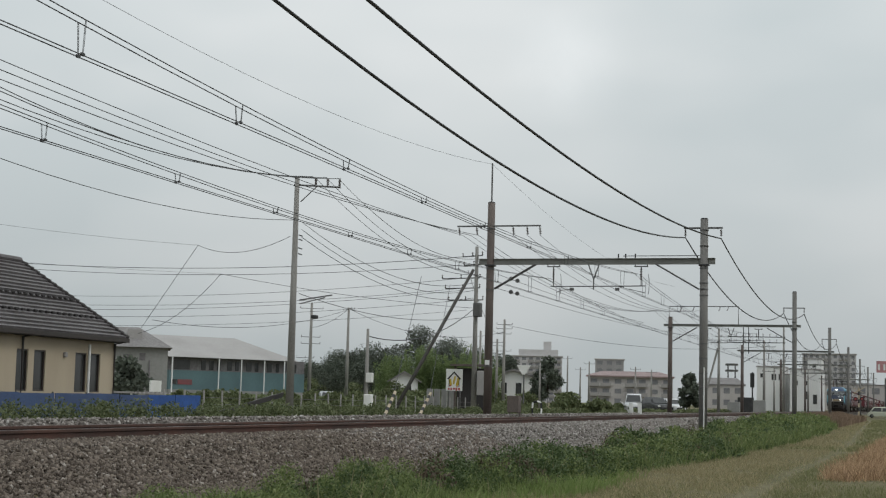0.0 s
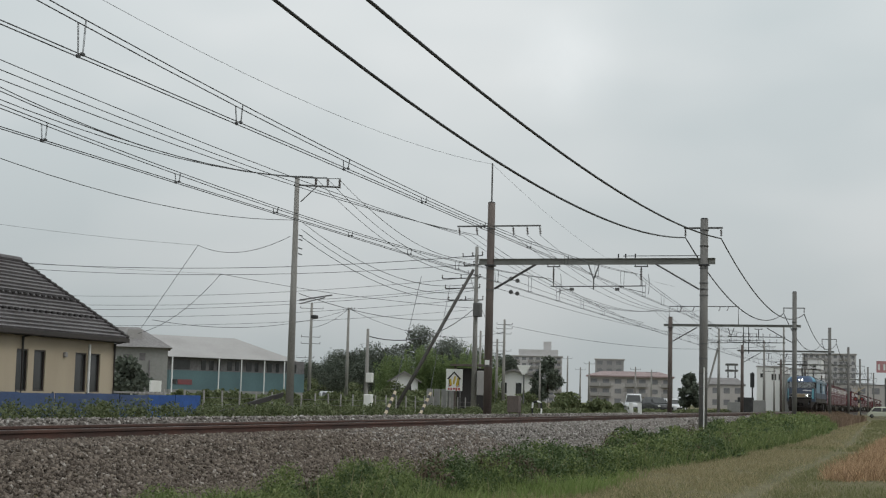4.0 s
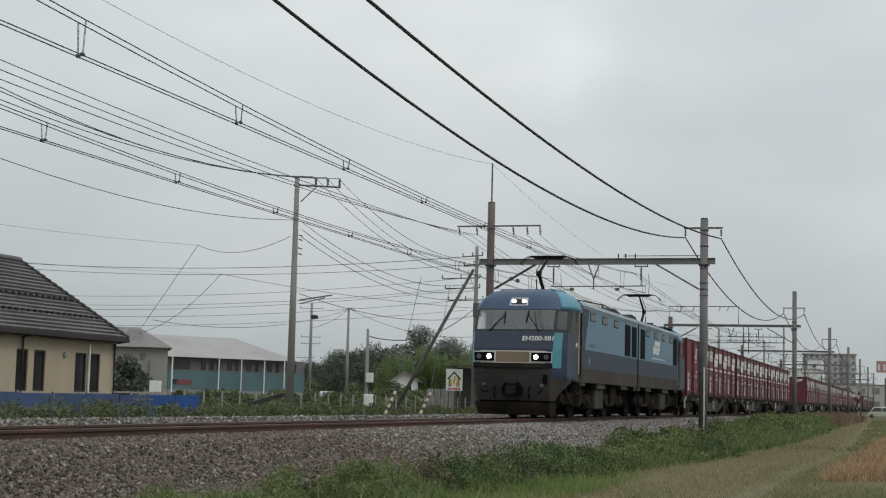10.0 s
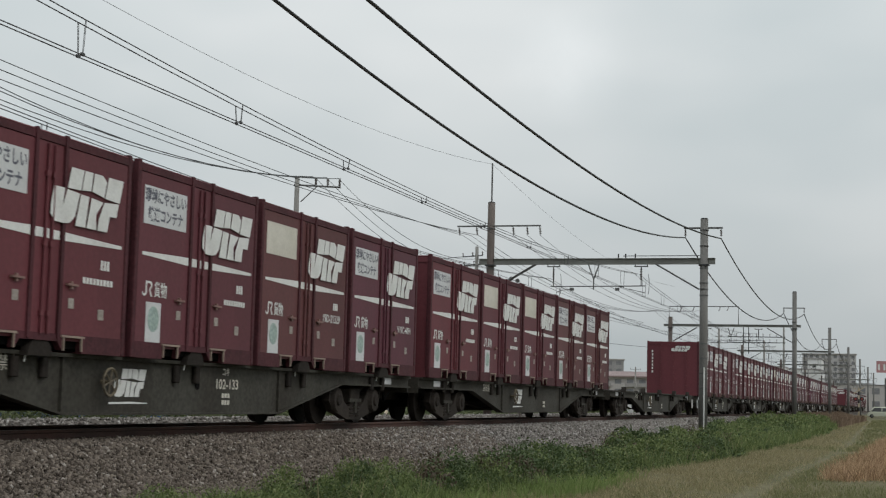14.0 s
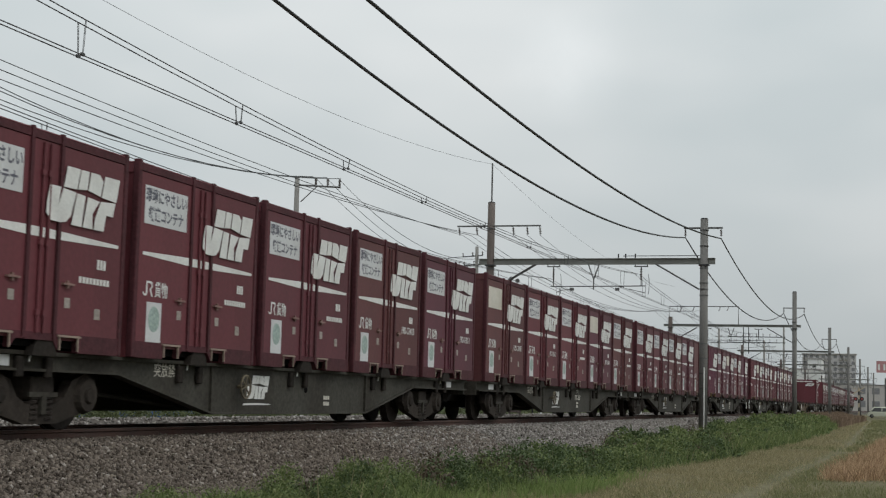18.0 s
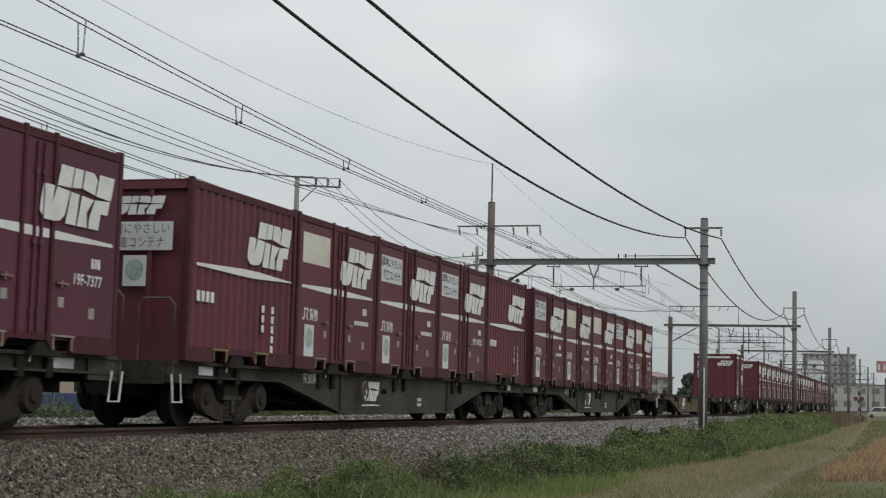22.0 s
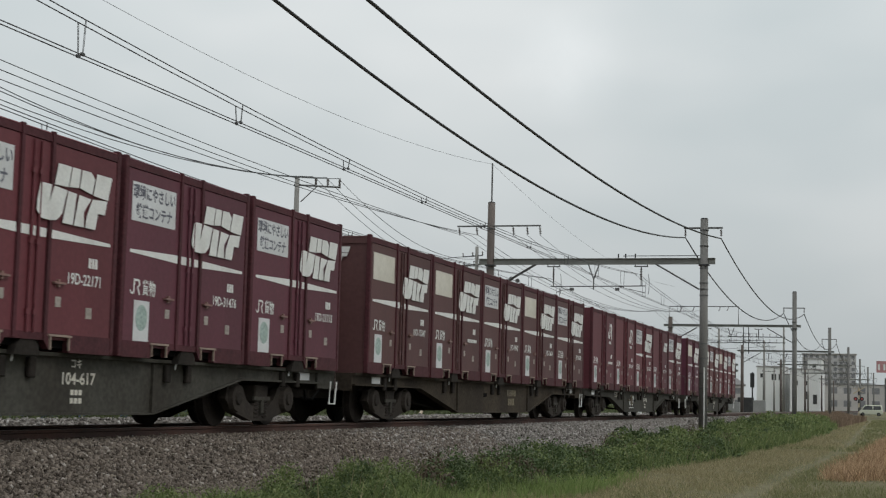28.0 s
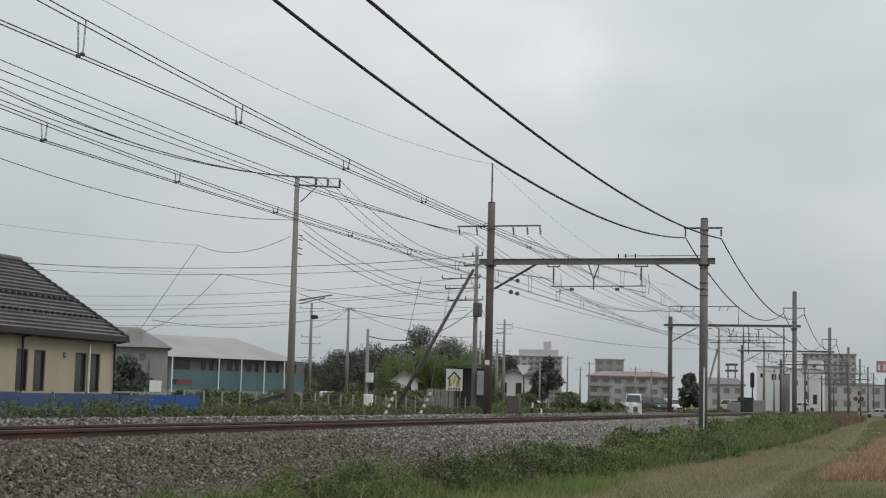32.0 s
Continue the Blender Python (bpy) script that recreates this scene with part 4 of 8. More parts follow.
        part("brake_stand", b, T["cast"], w, "dark grey three-legged brake stand")
        b = nb()
        cyl(b, (x, -0.34, 1.66), (x, -0.34, 1.70), 0.24, n=16)
        cyl(b, (x, -0.34, 1.60), (x, -0.34, 1.67), 0.05, n=8)
        part("brake_handwheel", b, T["cast"], w, "dark flat hand brake wheel")
    return wagon_marks(w, marks, hoops)


def wagon_marks(w, whole, slotted):
    b = nb()
    if slotted:
        box(b, 8.80, 9.10, -1.036, -1.02, 0.555, 0.655, 0.01)
    else:
        cyl(b, (10.2, -1.02, 0.60), (10.2, -1.036, 0.60), 0.065, n=12)
    part("drain_hole", b, T["black"], w)
    if whole == "worn":
        b = nb()
        bars(b, 11.0, 0.60, 0.86, 0.15, 7, -1.03, None)
        part("worn_number", b, T["handbrake"], w, "faded figures too worn to read")
        b = nb()
        bars(b, 11.1, 0.37, 0.62, 0.17, 3, -1.03, None)
        part("worn_caption", b, T["handbrake"], w, "faded ochre writing too worn to read")
        return w
    b = nb()
    emblem(b, 7.84, 0.42, 0.76, 0.36, -1.03)
    flat(b, [(7.75, 0.325), (8.75, 0.335), (8.75, 0.345), (8.3, 0.36), (7.75, 0.35)], -1.03)
    part("emblem", b, T["mark"], w, "white operator's mark in plain blocks")
    if not whole:
        return w
    b = nb()
    tube(b, [(7.55 + 0.17 * math.cos(a), -1.16, 0.60 + 0.17 * math.sin(a)) for a in (i * math.pi / 8 for i in range(17))], 0.018, 5)
    for a in (0.3, 1.35, 2.4):
        cyl(b, (7.55 - 0.16 * math.cos(a), -1.16, 0.60 - 0.16 * math.sin(a)), (7.55 + 0.16 * math.cos(a), -1.16, 0.60 + 0.16 * math.sin(a)), 0.012, n=5)
    cyl(b, (7.55, -1.0, 0.60), (7.55, -1.17, 0.60), 0.03, n=6)
    part("hand_brake_wheel", b, T["handbrake"], w, "dull ochre hand brake wheel")
    b = nb()
    bars(b, 11.0, 0.43, 0.28, 0.065, 3, -1.03, None)
    bars(b, 11.0, 0.33, 0.28, 0.065, 3, -1.03, None)
    part("caption", b, T["cream"], w, "white writing too small to read")
    lettering("lettering", "突放禁止", 0.20, T["cream"], w, pose(5.30, -1.0365, 0.77), "white stencilled warning", 1.0, 0.0, 0.0)
    return w

# wagons in order: what stands on each of the five places, and the number on the frame
LOADS = ("JAAAA", "AAAAA", "AAAAA", "", "AAAJA", "AAAAA", "AAAAA", "AAAAJ", "RAAAA", "RAAAR", "AAAAA", "", "C", "AAAAA", "AAAAA", "AAAAA", "JJASA", "AAAAA")
# where the row of containers begins and ends on each wagon
ROW = {0: (0.0, 19.18), 1: (-0.25, 18.97), 2: (-0.53, 18.75), 4: (0.0, 19.22), 5: (-0.23, 19.4), 6: (-0.03, 19.36), 7: (-0.21, 18.66), 8: (-0.25, 18.46),
       9: (-0.04, 18.92), 10: (-0.69, 18.38), 13: (0.0, 19.0), 14: (-0.7, 18.38), 15: (-0.56, 18.4), 16: (-0.72, 18.41), 17: (-0.05, 19.08)}
SIGNS = {0: "-wwcw", 1: "wwwcw", 2: "wccww", 4: "wwwcw", 5: "wwwww", 6: "cwwcw", 7: "wwwww", 8: "-wcw-", 9: "-cww-", 10: "wccwc", 12: "w", 13: "ccwww",
         14: "wwwww", 15: "ccwcw", 16: "--w-w", 17: "cwwcw"}
FRAME_NO = {0: "103-133", 1: "102-133", 17: "104-1387", 4: "103-204", 6: "103-203", 8: "104-930", 14: "104-617", 16: "104-966"}
NUMBERS = {(0, 0): "19D-42218", (0, 1): "19D-60110", (0, 2): "19D-20064", (0, 3): "19D-18330", (0, 4): "19D-36564", (1, 3): "19D-21329", (1, 4): "V19C-4091",
           (4, 1): "19D-24582", (4, 2): "19D-24740", (4, 3): "19D-42644", (5, 3): "19D-33415", (5, 4): "19D-24311", (6, 0): "19D-13185", (6, 1): "19D-38103",
           (6, 3): "19D-21304", (7, 3): "19D-60263", (7, 4): "19D-43526", (8, 2): "V19C-7774", (8, 3): "19D-31167", (8, 4): "19F-7377", (9, 3): "19D-38032", (9, 4): "19G-16455", (10, 3): "19G-10462",
           (10, 4): "19D-22747", (14, 0): "V19C-2087", (14, 1): "19D-32774", (14, 3): "19D-31476", (14, 4): "19D-21715", (14, 2): "19D-22171", (15, 0): "19D-17047", (15, 2): "19D-19947", (15, 3): "19D-13604",
           (15, 4): "19D-32683", (16, 1): "19D-42469", (16, 2): "19D-35528", (16, 3): "19D-32610", (16, 4): "19D-19405", (17, 3): "19D-11875", (17, 4): "19D-9612"}
END = {0: "small", 4: "numbered", 8: "full", 9: "full", 12: "band", 13: "numbered", 14: "mark", 16: "small", 17: "mark", 5: "", 3: ""}
GREEN = "grey-green steel flat wagon carrying red containers"
KINDS = {"lead": wagon(T["frame"], GREEN, True), "mid": wagon(T["frame"], GREEN, False), "tail": wagon(T["frame"], GREEN, False, True), "solo": wagon(T["frame"], GREEN, True, True, hoops=True),
         "empty": wagon(T["frame_rust"], "rust-stained ochre flat wagon running empty", True, False, True, False),
         "bare": wagon(T["frame"], "grey-green steel flat wagon running empty", False, True),
         "brown": wagon(T["frame_brown"], "grimy brown flat wagon carrying red containers", False, True, marks="worn", hoops=True),
         "hind": wagon(T["frame"], GREEN, True, True, hoops="rear"),
         "fore": wagon(T["frame"], GREEN, True, False, hoops=True),
         "late": wagon(T["frame"], GREEN, False, True, hoops=True),
         "single": wagon(T["frame"], "grey-green steel flat wagon with a single container amidships", False)}
FORMATION = ["lead", "mid", "mid", "bare", "lead", "mid", "mid", "tail", "hind", "fore", "mid", "empty", "single"] + ["lead"] + ["solo", "brown", "late", "solo"]
ALONG = {3: -0.35, 4: 0.2, 11: -0.35}
protos, used, train = {}, set(), []
rngc = random.Random(11)
for n, load in enumerate(LOADS):
    src = KINDS[FORMATION[n]]
    if src in used:
        w = copy_thing(src, pose(0, 0, 0))
    else:
        w = src
        used.add(src)
    if n == 17:
        w["label"] = "last grey-green flat wagon at the tail of the train"
    train.append(w)
    a, e = ROW.get(n, (0.0, 19.3))
    shift = 20.4 * n + (a + e - 19.54) / 2 + ALONG.get(n, 0.0)
    MOVING.append((w, shift, YC, 0.0))
    for o in w.children_recursive:
        if "spin" in o:
            WHEELS.append((o, shift + o.parent.matrix_basis.translation.x + o.matrix_basis.translation.x, o.matrix_basis.copy(), 0.43))
    for k, kind in enumerate(load):
        r = rngc.randrange(4)
        sign = {"w": "words", "c": "cream", "-": ""}[SIGNS[n][k]] if kind in "AC" else ""
        if n == 0 and k == 0:
            r = 4
        if n in (17, 8) and k == 0 or (n, k) in ((14, 1), (8, 4)):
            r = 5
        if n == 15:
            r = 6
        num = NUMBERS.get((n, k), "")
        end = END.get(n, "mark") if k == 0 else ""
        key = (kind, r, sign, num, end)
        if key in protos:
            c = copy_thing(protos[key], pose(0, 0, 0))
        else:
            c = protos[key] = container(kind, RED[r], sign, num, end)
        a, e = ROW.get(n, (0.0, 19.2))
        at = 6.99 if kind == "C" else a + k * (e - 3.715 - a) / 4
        MOVING.append((c, 20.4 * n + at + 1.8575, YC, 0.925))
for n, text in FRAME_NO.items():
    lettering("class_word", "コキ", 0.13, T["cream"], train[n], pose(11.1, -1.038, 0.80), "small white lettering", 1.0, 0.0, 0.003)
    lettering("frame_number", text, 0.20, T["cream"], train[n], pose(11.15, -1.038, 0.62), "white wagon number", 1.2, 0.0, 0.004)

# ---- the electric locomotive: two halves back to back ----
B = {
    "dusk": mat("dusty_navy_side", (0.021, 0.037, 0.070), (0.030, 0.039, 0.056), rough=0.55, big=0.7, fine=12, bump=0.03, grain=0.1, streak=0.5, spec=0.3),
    "brow": mat("navy_brow_paint", (0.021, 0.050, 0.115), (0.027, 0.052, 0.10), rough=0.45, bump=0.02, grain=0.06),
    "navy": mat("navy_paint", (0.024, 0.036, 0.066), (0.028, 0.036, 0.056), rough=0.5, big=0.8, fine=12, bump=0.03, grain=0.08),
    "blue": mat("bright_blue_paint", (0.038, 0.143, 0.222), (0.048, 0.140, 0.202), rough=0.40, big=0.8, fine=12, bump=0.03, grain=0.08, streak=0.3),
    "pale": mat("pale_blue_paint", (0.055, 0.24, 0.30), (0.07, 0.235, 0.275), rough=0.4, big=0.8, fine=12, bump=0.02, grain=0.06),
    "grey": mat("dirty_grey_paint", (0.058, 0.052, 0.049), (0.038, 0.032, 0.029), rough=0.8, big=1.0, fine=16, bump=0.06, grain=0.2, spec=0.2),
    "roofgrey": mat("roof_grey", (0.13, 0.15, 0.17), (0.065, 0.06, 0.056), rough=0.7, big=1.0),
    "cream": mat("cream_door", (0.46, 0.36, 0.19), (0.38, 0.29, 0.16), rough=0.5, fine=14, bump=0.02, grain=0.05),
    "gold": mat("tan_band", (0.24, 0.185, 0.115), (0.19, 0.145, 0.09), rough=0.5, bump=0.0, grain=0.05),
    "glass": window_glass("cab_glass", (0.74, 0.77, 0.76), 0.16),
    "surround": mat("window_surround", (0.035, 0.037, 0.038), (0.028, 0.029, 0.03), rough=0.6, bump=0, grain=0.04, spec=0.3),
    "lining": mat("cab_lining", (0.085, 0.088, 0.086), (0.07, 0.073, 0.071), rough=0.8, bump=0, grain=0.04),
    "inside": mat("cab_surround", (0.035, 0.037, 0.038), (0.028, 0.029, 0.03), rough=0.8, bump=0, grain=0.04, spec=0.2),
    "smoke": mat("smoked_pane", (0.105, 0.103, 0.098), (0.085, 0.083, 0.08), rough=0.4, bump=0, grain=0.04, spec=0.3),
    "sky": mat("light_blue_roof_paint", (0.075, 0.235, 0.34), (0.085, 0.225, 0.31), rough=0.45, bump=0.02, grain=0.06),
    "cab": mat("cab_blue_paint", (0.022, 0.038, 0.067), (0.025, 0.037, 0.059), rough=0.5, bump=0.02, grain=0.06, spec=0.3),
    "dust": mat("dusty_lower_side", (0.066, 0.058, 0.049), (0.043, 0.037, 0.033), rough=0.8, big=0.8, fine=14, bump=0.05, grain=0.15, streak=0.4, spec=0.2),
    "louvre": mat("louvre_black", (0.010, 0.011, 0.013), (0.007, 0.007, 0.008), rough=0.9, spec=0.1),
    # roof edge tint holds the reflected sky as colour; gutter and plate share it
    "edge": mat("pale_roof_edge", (0.22, 0.27, 0.31), (0.15, 0.18, 0.20), rough=0.5, big=0.8, bump=0.03, grain=0.08),
    "lamp": glow("headlamp_glow", (1.0, 0.96, 0.90), 12.0),
    "rustroof": mat("brake_dust_brown", (0.042, 0.036, 0.033), (0.026, 0.022, 0.02), rough=0.9, fine=14, bump=0.3),
}


DOOR_X = -10.10


def nose_x(z):
    return float(np.interp(z, (0.05, 0.4, 1.3, 1.95, 2.45, 3.1, 3.42, 3.62, 3.74), (-11.85, -12.15, -12.3, -12.3, -12.16, -11.82, -11.58, -11.25, -10.7)))


def half(z):
    """Half width of the body at a height, and of the flat of its nose."""
    return (float(np.interp(z, (0.05, 0.5, 1.2, 3.2, 3.42, 3.62, 3.74), (1.22, 1.32, 1.40, 1.40, 1.33, 1.12, 0.8))),
            float(np.interp(z, (0.05, 1.2, 2.45, 3.2, 3.62, 3.74), (1.0, 1.10, 1.15, 1.12, 0.88, 0.6))))


def skin(u, z, out=0.0):
    """A point of the nose: u from -1 to 1 over the flat front, on to 2 or -2 round the corner, to 3 or -3 along the side."""
    w, f = half(z)
    a, sg = abs(u), (1 if u >= 0 else -1)
    x0 = nose_x(z)
    if a <= 1:
        return Vector((x0 - out, u * (f + out * 0.3), z))
    if a <= 2:
        k = a - 1
        return Vector((x0 + 0.70 * k - out * (1 - 0.6 * k), sg * (f + (w - f) * k + out * (0.3 + 0.7 * k)), z))
    if a <= 3:
        return Vector((x0 + 0.70 + (DOOR_X - x0 - 0.70) * (a - 2), sg * (w + out), z))
    return Vector((DOOR_X + (-9.6 - DOOR_X) * (a - 3), sg * (w + out), z))


def shell(bm, us, zs, out=0.0, thick=0.0):
    """A sheet over the nose between the given u and z lines, with an edge where thick is given."""
    vv = [[bm.verts.new(skin(u, z, out)) for u in us] for z in zs]
    for i in range(len(zs) - 1):
        for j in range(len(us) - 1):
            bm.faces.new((vv[i][j], vv[i][j + 1], vv[i + 1][j + 1], vv[i + 1][j]))
    if thick:
        ww = [[bm.verts.new(skin(u, z, out - thick)) for u in us] for z in zs]
        loop = [(0, j) for j in range(len(us))] + [(i, len(us) - 1) for i in range(1, len(zs))] + \
               [(len(zs) - 1, j) for j in range(len(us) - 2, -1, -1)] + [(i, 0) for i in range(len(zs) - 2, 0, -1)]
        for p, q in zip(loop, loop[1:] + loop[:1]):
            bm.faces.new((vv[p[0]][p[1]], vv[q[0]][q[1]], ww[q[0]][q[1]], ww[p[0]][p[1]]))
    return bm


def rounded(x, z, w, h, r):
    """A rectangle with rounded corners, as points."""
    out = []
    for cx, cz, a0 in ((w - r, h - r, 0), (r - w, h - r, 90), (r - w, r - h, 180), (w - r, r - h, 270)):
        for k in (0, 30, 60, 90):
            out.append((x + cx + r * math.cos(radians(a0 + k)), z + cz + r * math.sin(radians(a0 + k))))
    return out


def loco_half(loco, back):
    """Half of the locomotive, nose towards -x; back turns it round for the trailing half."""
    turn = pose(0, 0, 0, 0, 0, 180) if back else pose(0, 0, 0)
    mirror = -1 if back else 1
    made = []

    def put(name, bm, material, label="", parent=None, smooth=False):
        ob = part(name, bm, material, parent or loco, label, smooth)
        if parent is None:
            ob.matrix_basis = turn
            made.append(ob)
        return ob
    # nose, from the skirt upwards
    full = [-3, -2, -1.5, -1, -0.5, 0, 0.5, 1, 1.5, 2, 3]
    whole = [-4] + full + [4]
    # the skirt draws in towards its foot, clear of the bogie
    b = nb()
    rows = [[b.verts.new(skin(u if abs(u) <= 1 else math.copysign(1 + (abs(u) - 1) * k, u), z)) for u in (-2.6, -2.2, -1.8, -1.4, -1, -0.5, 0, 0.5, 1, 1.4, 1.8, 2.2, 2.6)]
            for z, k in ((0.50, 0.22), (0.66, 0.34), (0.86, 0.58), (1.06, 0.9), (1.3, 1.0))]
    for lo, hi in zip(rows, rows[1:]):
        for q in range(len(lo) - 1):
            b.faces.new((lo[q], lo[q + 1], hi[q + 1], hi[q]))
    for sg in (-1, 1):
        shell(b, [sg * 2.6, sg * 3, sg * 4], (1.08, 1.3))
    shell(b, full, (1.3, 1.5))
    put("nose_lower", b, B["grey"], "dirty grey lower nose")
    put("nose_band", shell(nb(), full, (1.5, 1.95, 2.3, 2.45)), B["navy"], "navy blue nose")
    b = shell(nb(), full, (2.45, 2.5))
    shell(b, full, (3.07, 3.1))
    for s in (-1, 1):
        for u0, u1 in ((0.97, 1.14), (1.78, 2.2), (2.9, 3.0)):
            shell(b, [s * u0, s * u1], (2.5, 2.8, 3.07))
    put("window_band", b, B["surround"], "dark cab window surround")
    b = nb()
    box(b, -9.76, -9.66, -1.32, 1.32, 1.3, 3.5)
    put("cab_back_wall", b, B["lining"], "grey cab back wall")
    b = nb()
    box(b, -11.75, -11.15, -1.0, 1.0, 2.2, 2.50, 0.04)
    put("driving_desk", b, B["inside"], "dark driving desk")
    b = nb()
    box(b, -11.2, -9.7, -1.3, 1.3, 1.28, 1.34)
    put("cab_floor", b, B["inside"])
    for yy in (-0.62, 0.62):
        b = nb()
        box(b, -10.62, -10.50, yy - 0.24, yy + 0.24, 1.95, 2.80, 0.05)
        put("seat_back", b, B["inside"], "dark empty seat")
    put("brow", shell(nb(), whole, (3.1, 3.25, 3.42, 3.54, 3.62, 3.70, 3.74)), B["brow"], "navy blue cab brow", smooth=True)
    b = nb()
    w, f = half(3.74)
    prism(b, [(-10.72, -w), (-9.6, -w - 0.1), (-9.6, w + 0.1), (-10.72, w), (-10.72 , f)], "z", 3.70, 3.745)
    put("cab_roof", b, B["sky"], "light blue cab roof")
    for s in (-1, 1):
        put("cab_side", shell(nb(), [s * 1.04, s * 1.3, s * 1.62, s * 2, s * 3], (1.12, 1.2, 1.3, 1.5, 1.95, 2.3, 2.44), 0.006, 0.006), B["cab"], "dark blue cab side")
        put("corner_panel", shell(nb(), [s * 1.04, s * 1.3, s * 1.62], (1.42, 1.95, 2.42), 0.012, 0.012), B["pale"], "pale blue corner panel")
        put("brow_corner", shell(nb(), [s * 1.3, s * 1.65, s * 2.0, s * 3.0, s * 4.0], (3.12, 3.25, 3.42, 3.54, 3.62, 3.72), 0.012, 0.012), B["sky"], "light blue roof corner", smooth=True)
        put("corner_window", shell(nb(), [s * 1.14, s * 1.5, s * 1.78], (2.52, 2.8, 3.05), 0.014, 0.014), B["glass"])
        put("side_window", shell(nb(), [s * 2.2, s * 2.9], (2.5, 2.7, 3.07), 0.006, 0.006), B["glass"], "cab side window")
        b = nb()
        p0, p1 = skin(s * 0.62, 2.47, 0.05), skin(s * 0.28, 2.95, 0.05)
        cyl(b, p0, p1, 0.012, n=5)
        cyl(b, skin(s * 0.27, 2.70, 0.055), skin(s * 0.30, 3.02, 0.05), 0.014, n=5)
        cyl(b, skin(s * 0.62, 2.47, 0.0), skin(s * 0.62, 2.47, 0.06), 0.03, n=6)
        put("wiper", b, T["black"], "black windscreen wiper")
        hb = put("headlamp_box", shell(nb(), [s * 0.44, s * 0.72, s * 1.02], (1.57, 1.72, 1.87), 0.024, 0.02), T["mark"], "white-rimmed black headlamp housing")
        b = nb()
        shell(b, [s * 0.475, s * 0.72, s * 0.985], (1.595, 1.72, 1.845), 0.036, 0.01)
        put("lens_plate", b, T["black"], "", hb)
        b = nb()
        c = skin(s * 0.60, 1.72, 0.04)
        cyl(b, c, c + Vector((-0.02, 0, 0)), 0.062, n=14)
        lp = put("headlamp", b, B["lamp"] if not back else B["inside"], "lit round headlamp" if not back else "unlit headlamp", hb)
        b = nb()
        c = skin(s * 0.86, 1.72, 0.04)
        cyl(b, c, c + Vector((-0.02, 0, 0)), 0.07, n=12)
        put("tail_lamp", b, T["ink"], "", hb)
        c = skin(s * 0.14, 3.32, 0.03)
        b = nb()
        cyl(b, c + Vector((-0.012, 0, 0)), c + Vector((-0.03, 0, 0)), 0.055, n=12)
        put("brow_lamp", b, B["lamp"] if not back else B["inside"], "lit round lamp on the brow" if not back else "")
        # steps and hand rails at the cab door
        b = nb()
        for z in (0.38, 0.72, 1.05):
            box(b, -10.05, -9.65, s * 1.30 - 0.06, s * 1.30 + 0.06, z, z + 0.03)
        box(b, -10.07, -10.04, s * 1.30 - 0.05, s * 1.30 + 0.05, 0.36, 1.2)
        box(b, -9.66, -9.63, s * 1.30 - 0.05, s * 1.30 + 0.05, 0.36, 1.2)
        put("step", b, T["under"])
        b = nb()
        box(b, DOOR_X + 0.03, -9.65, s * 1.345 - 0.012, s * 1.345 + 0.012, 1.28, 3.12, 0.01)
        d = put("cab_door", b, B["cream"], "cream cab door")
        b = nb()
        box(b, DOOR_X + 0.09, -9.74, s * 1.362 - 0.006, s * 1.362 + 0.006, 2.3, 3.0)
        put("pane", b, B["glass"], "", d)
        b = nb()
        for xa, xb in ((DOOR_X - 0.01, DOOR_X + 0.02), (-9.645, -9.62)):
            box(b, xa, xb, min(s * 1.2, s * 1.403), max(s * 1.2, s * 1.403), 1.28, 3.13)
        put("door_jamb", b, T["under"])
        b = nb()
        box(b, DOOR_X, -9.62, min(s * 1.2, s * 1.40), max(s * 1.2, s * 1.40), 1.24, 1.30)
        put("door_sill", b, T["under"])
        for x in (DOOR_X - 0.09, -9.56):
            b = nb()
            tube(b, [(x, s * 1.40, 1.25), (x, s * 1.46, 1.3), (x, s * 1.46, 3.05), (x, s * 1.40, 3.1)], 0.014, 6)
            put("hand_rail", b, B["roofgrey"], "grey hand rail")
    b = nb()
    shell(b, [-0.24, 0, 0.24], (3.2, 3.32, 3.43), 0.02, 0.02)
    bl = put("brow_lamp_box", b, T["mark"], "white-rimmed lamp box")
    put("lens_plate", shell(nb(), [-0.21, 0, 0.21], (3.225, 3.32, 3.405), 0.026, 0.01), B["inside"], "", bl)
    put("windscreen", shell(nb(), [-0.97, -0.5, 0, 0.5, 0.97], (2.5, 2.8, 3.07), 0.014, 0.014), B["glass"], "dark raked windscreen")
    put("lamp_row_frame", shell(nb(), [-1.03, -0.5, 0, 0.5, 1.03], (1.545, 1.72, 1.895), 0.014, 0.014), T["cream"], "white-edged frame round the headlamps")
    put("lamp_lip", shell(nb(), [-1.06, -0.5, 0, 0.5, 1.06], (1.42, 1.47, 1.535), 0.07, 0.07), T["under"], "dark lip under the headlamps")
    put("tan_band", shell(nb(), [-0.43, 0, 0.43], (1.575, 1.72, 1.865), 0.022, 0.02), B["gold"], "tan band between the headlamps")
    if not back:
        c = skin(-0.55, 2.2, 0.012)
        lettering("number", "EH200-901", 0.185, T["mark"], loco, Matrix.Translation(skin(-0.62, 2.24, 0.022)) @ pose(0, 0, 0, 0, 0, -90) @ pose(0, 0, 0, -13, 0, 0), "white running number", 1.12, 0.08, 0.004)
    # plough, coupler and pipes
    b = nb()
    shell(b, [-1.35, -1.2, -1, 0, 1, 1.2, 1.35], (0.10, 0.28, 0.46), 0.10, 0.05)
    put("plough", b, T["cast"], "dusty brown snow plough")
    # added black inner box makes the shadowed gap between nose and plough
    b = nb()
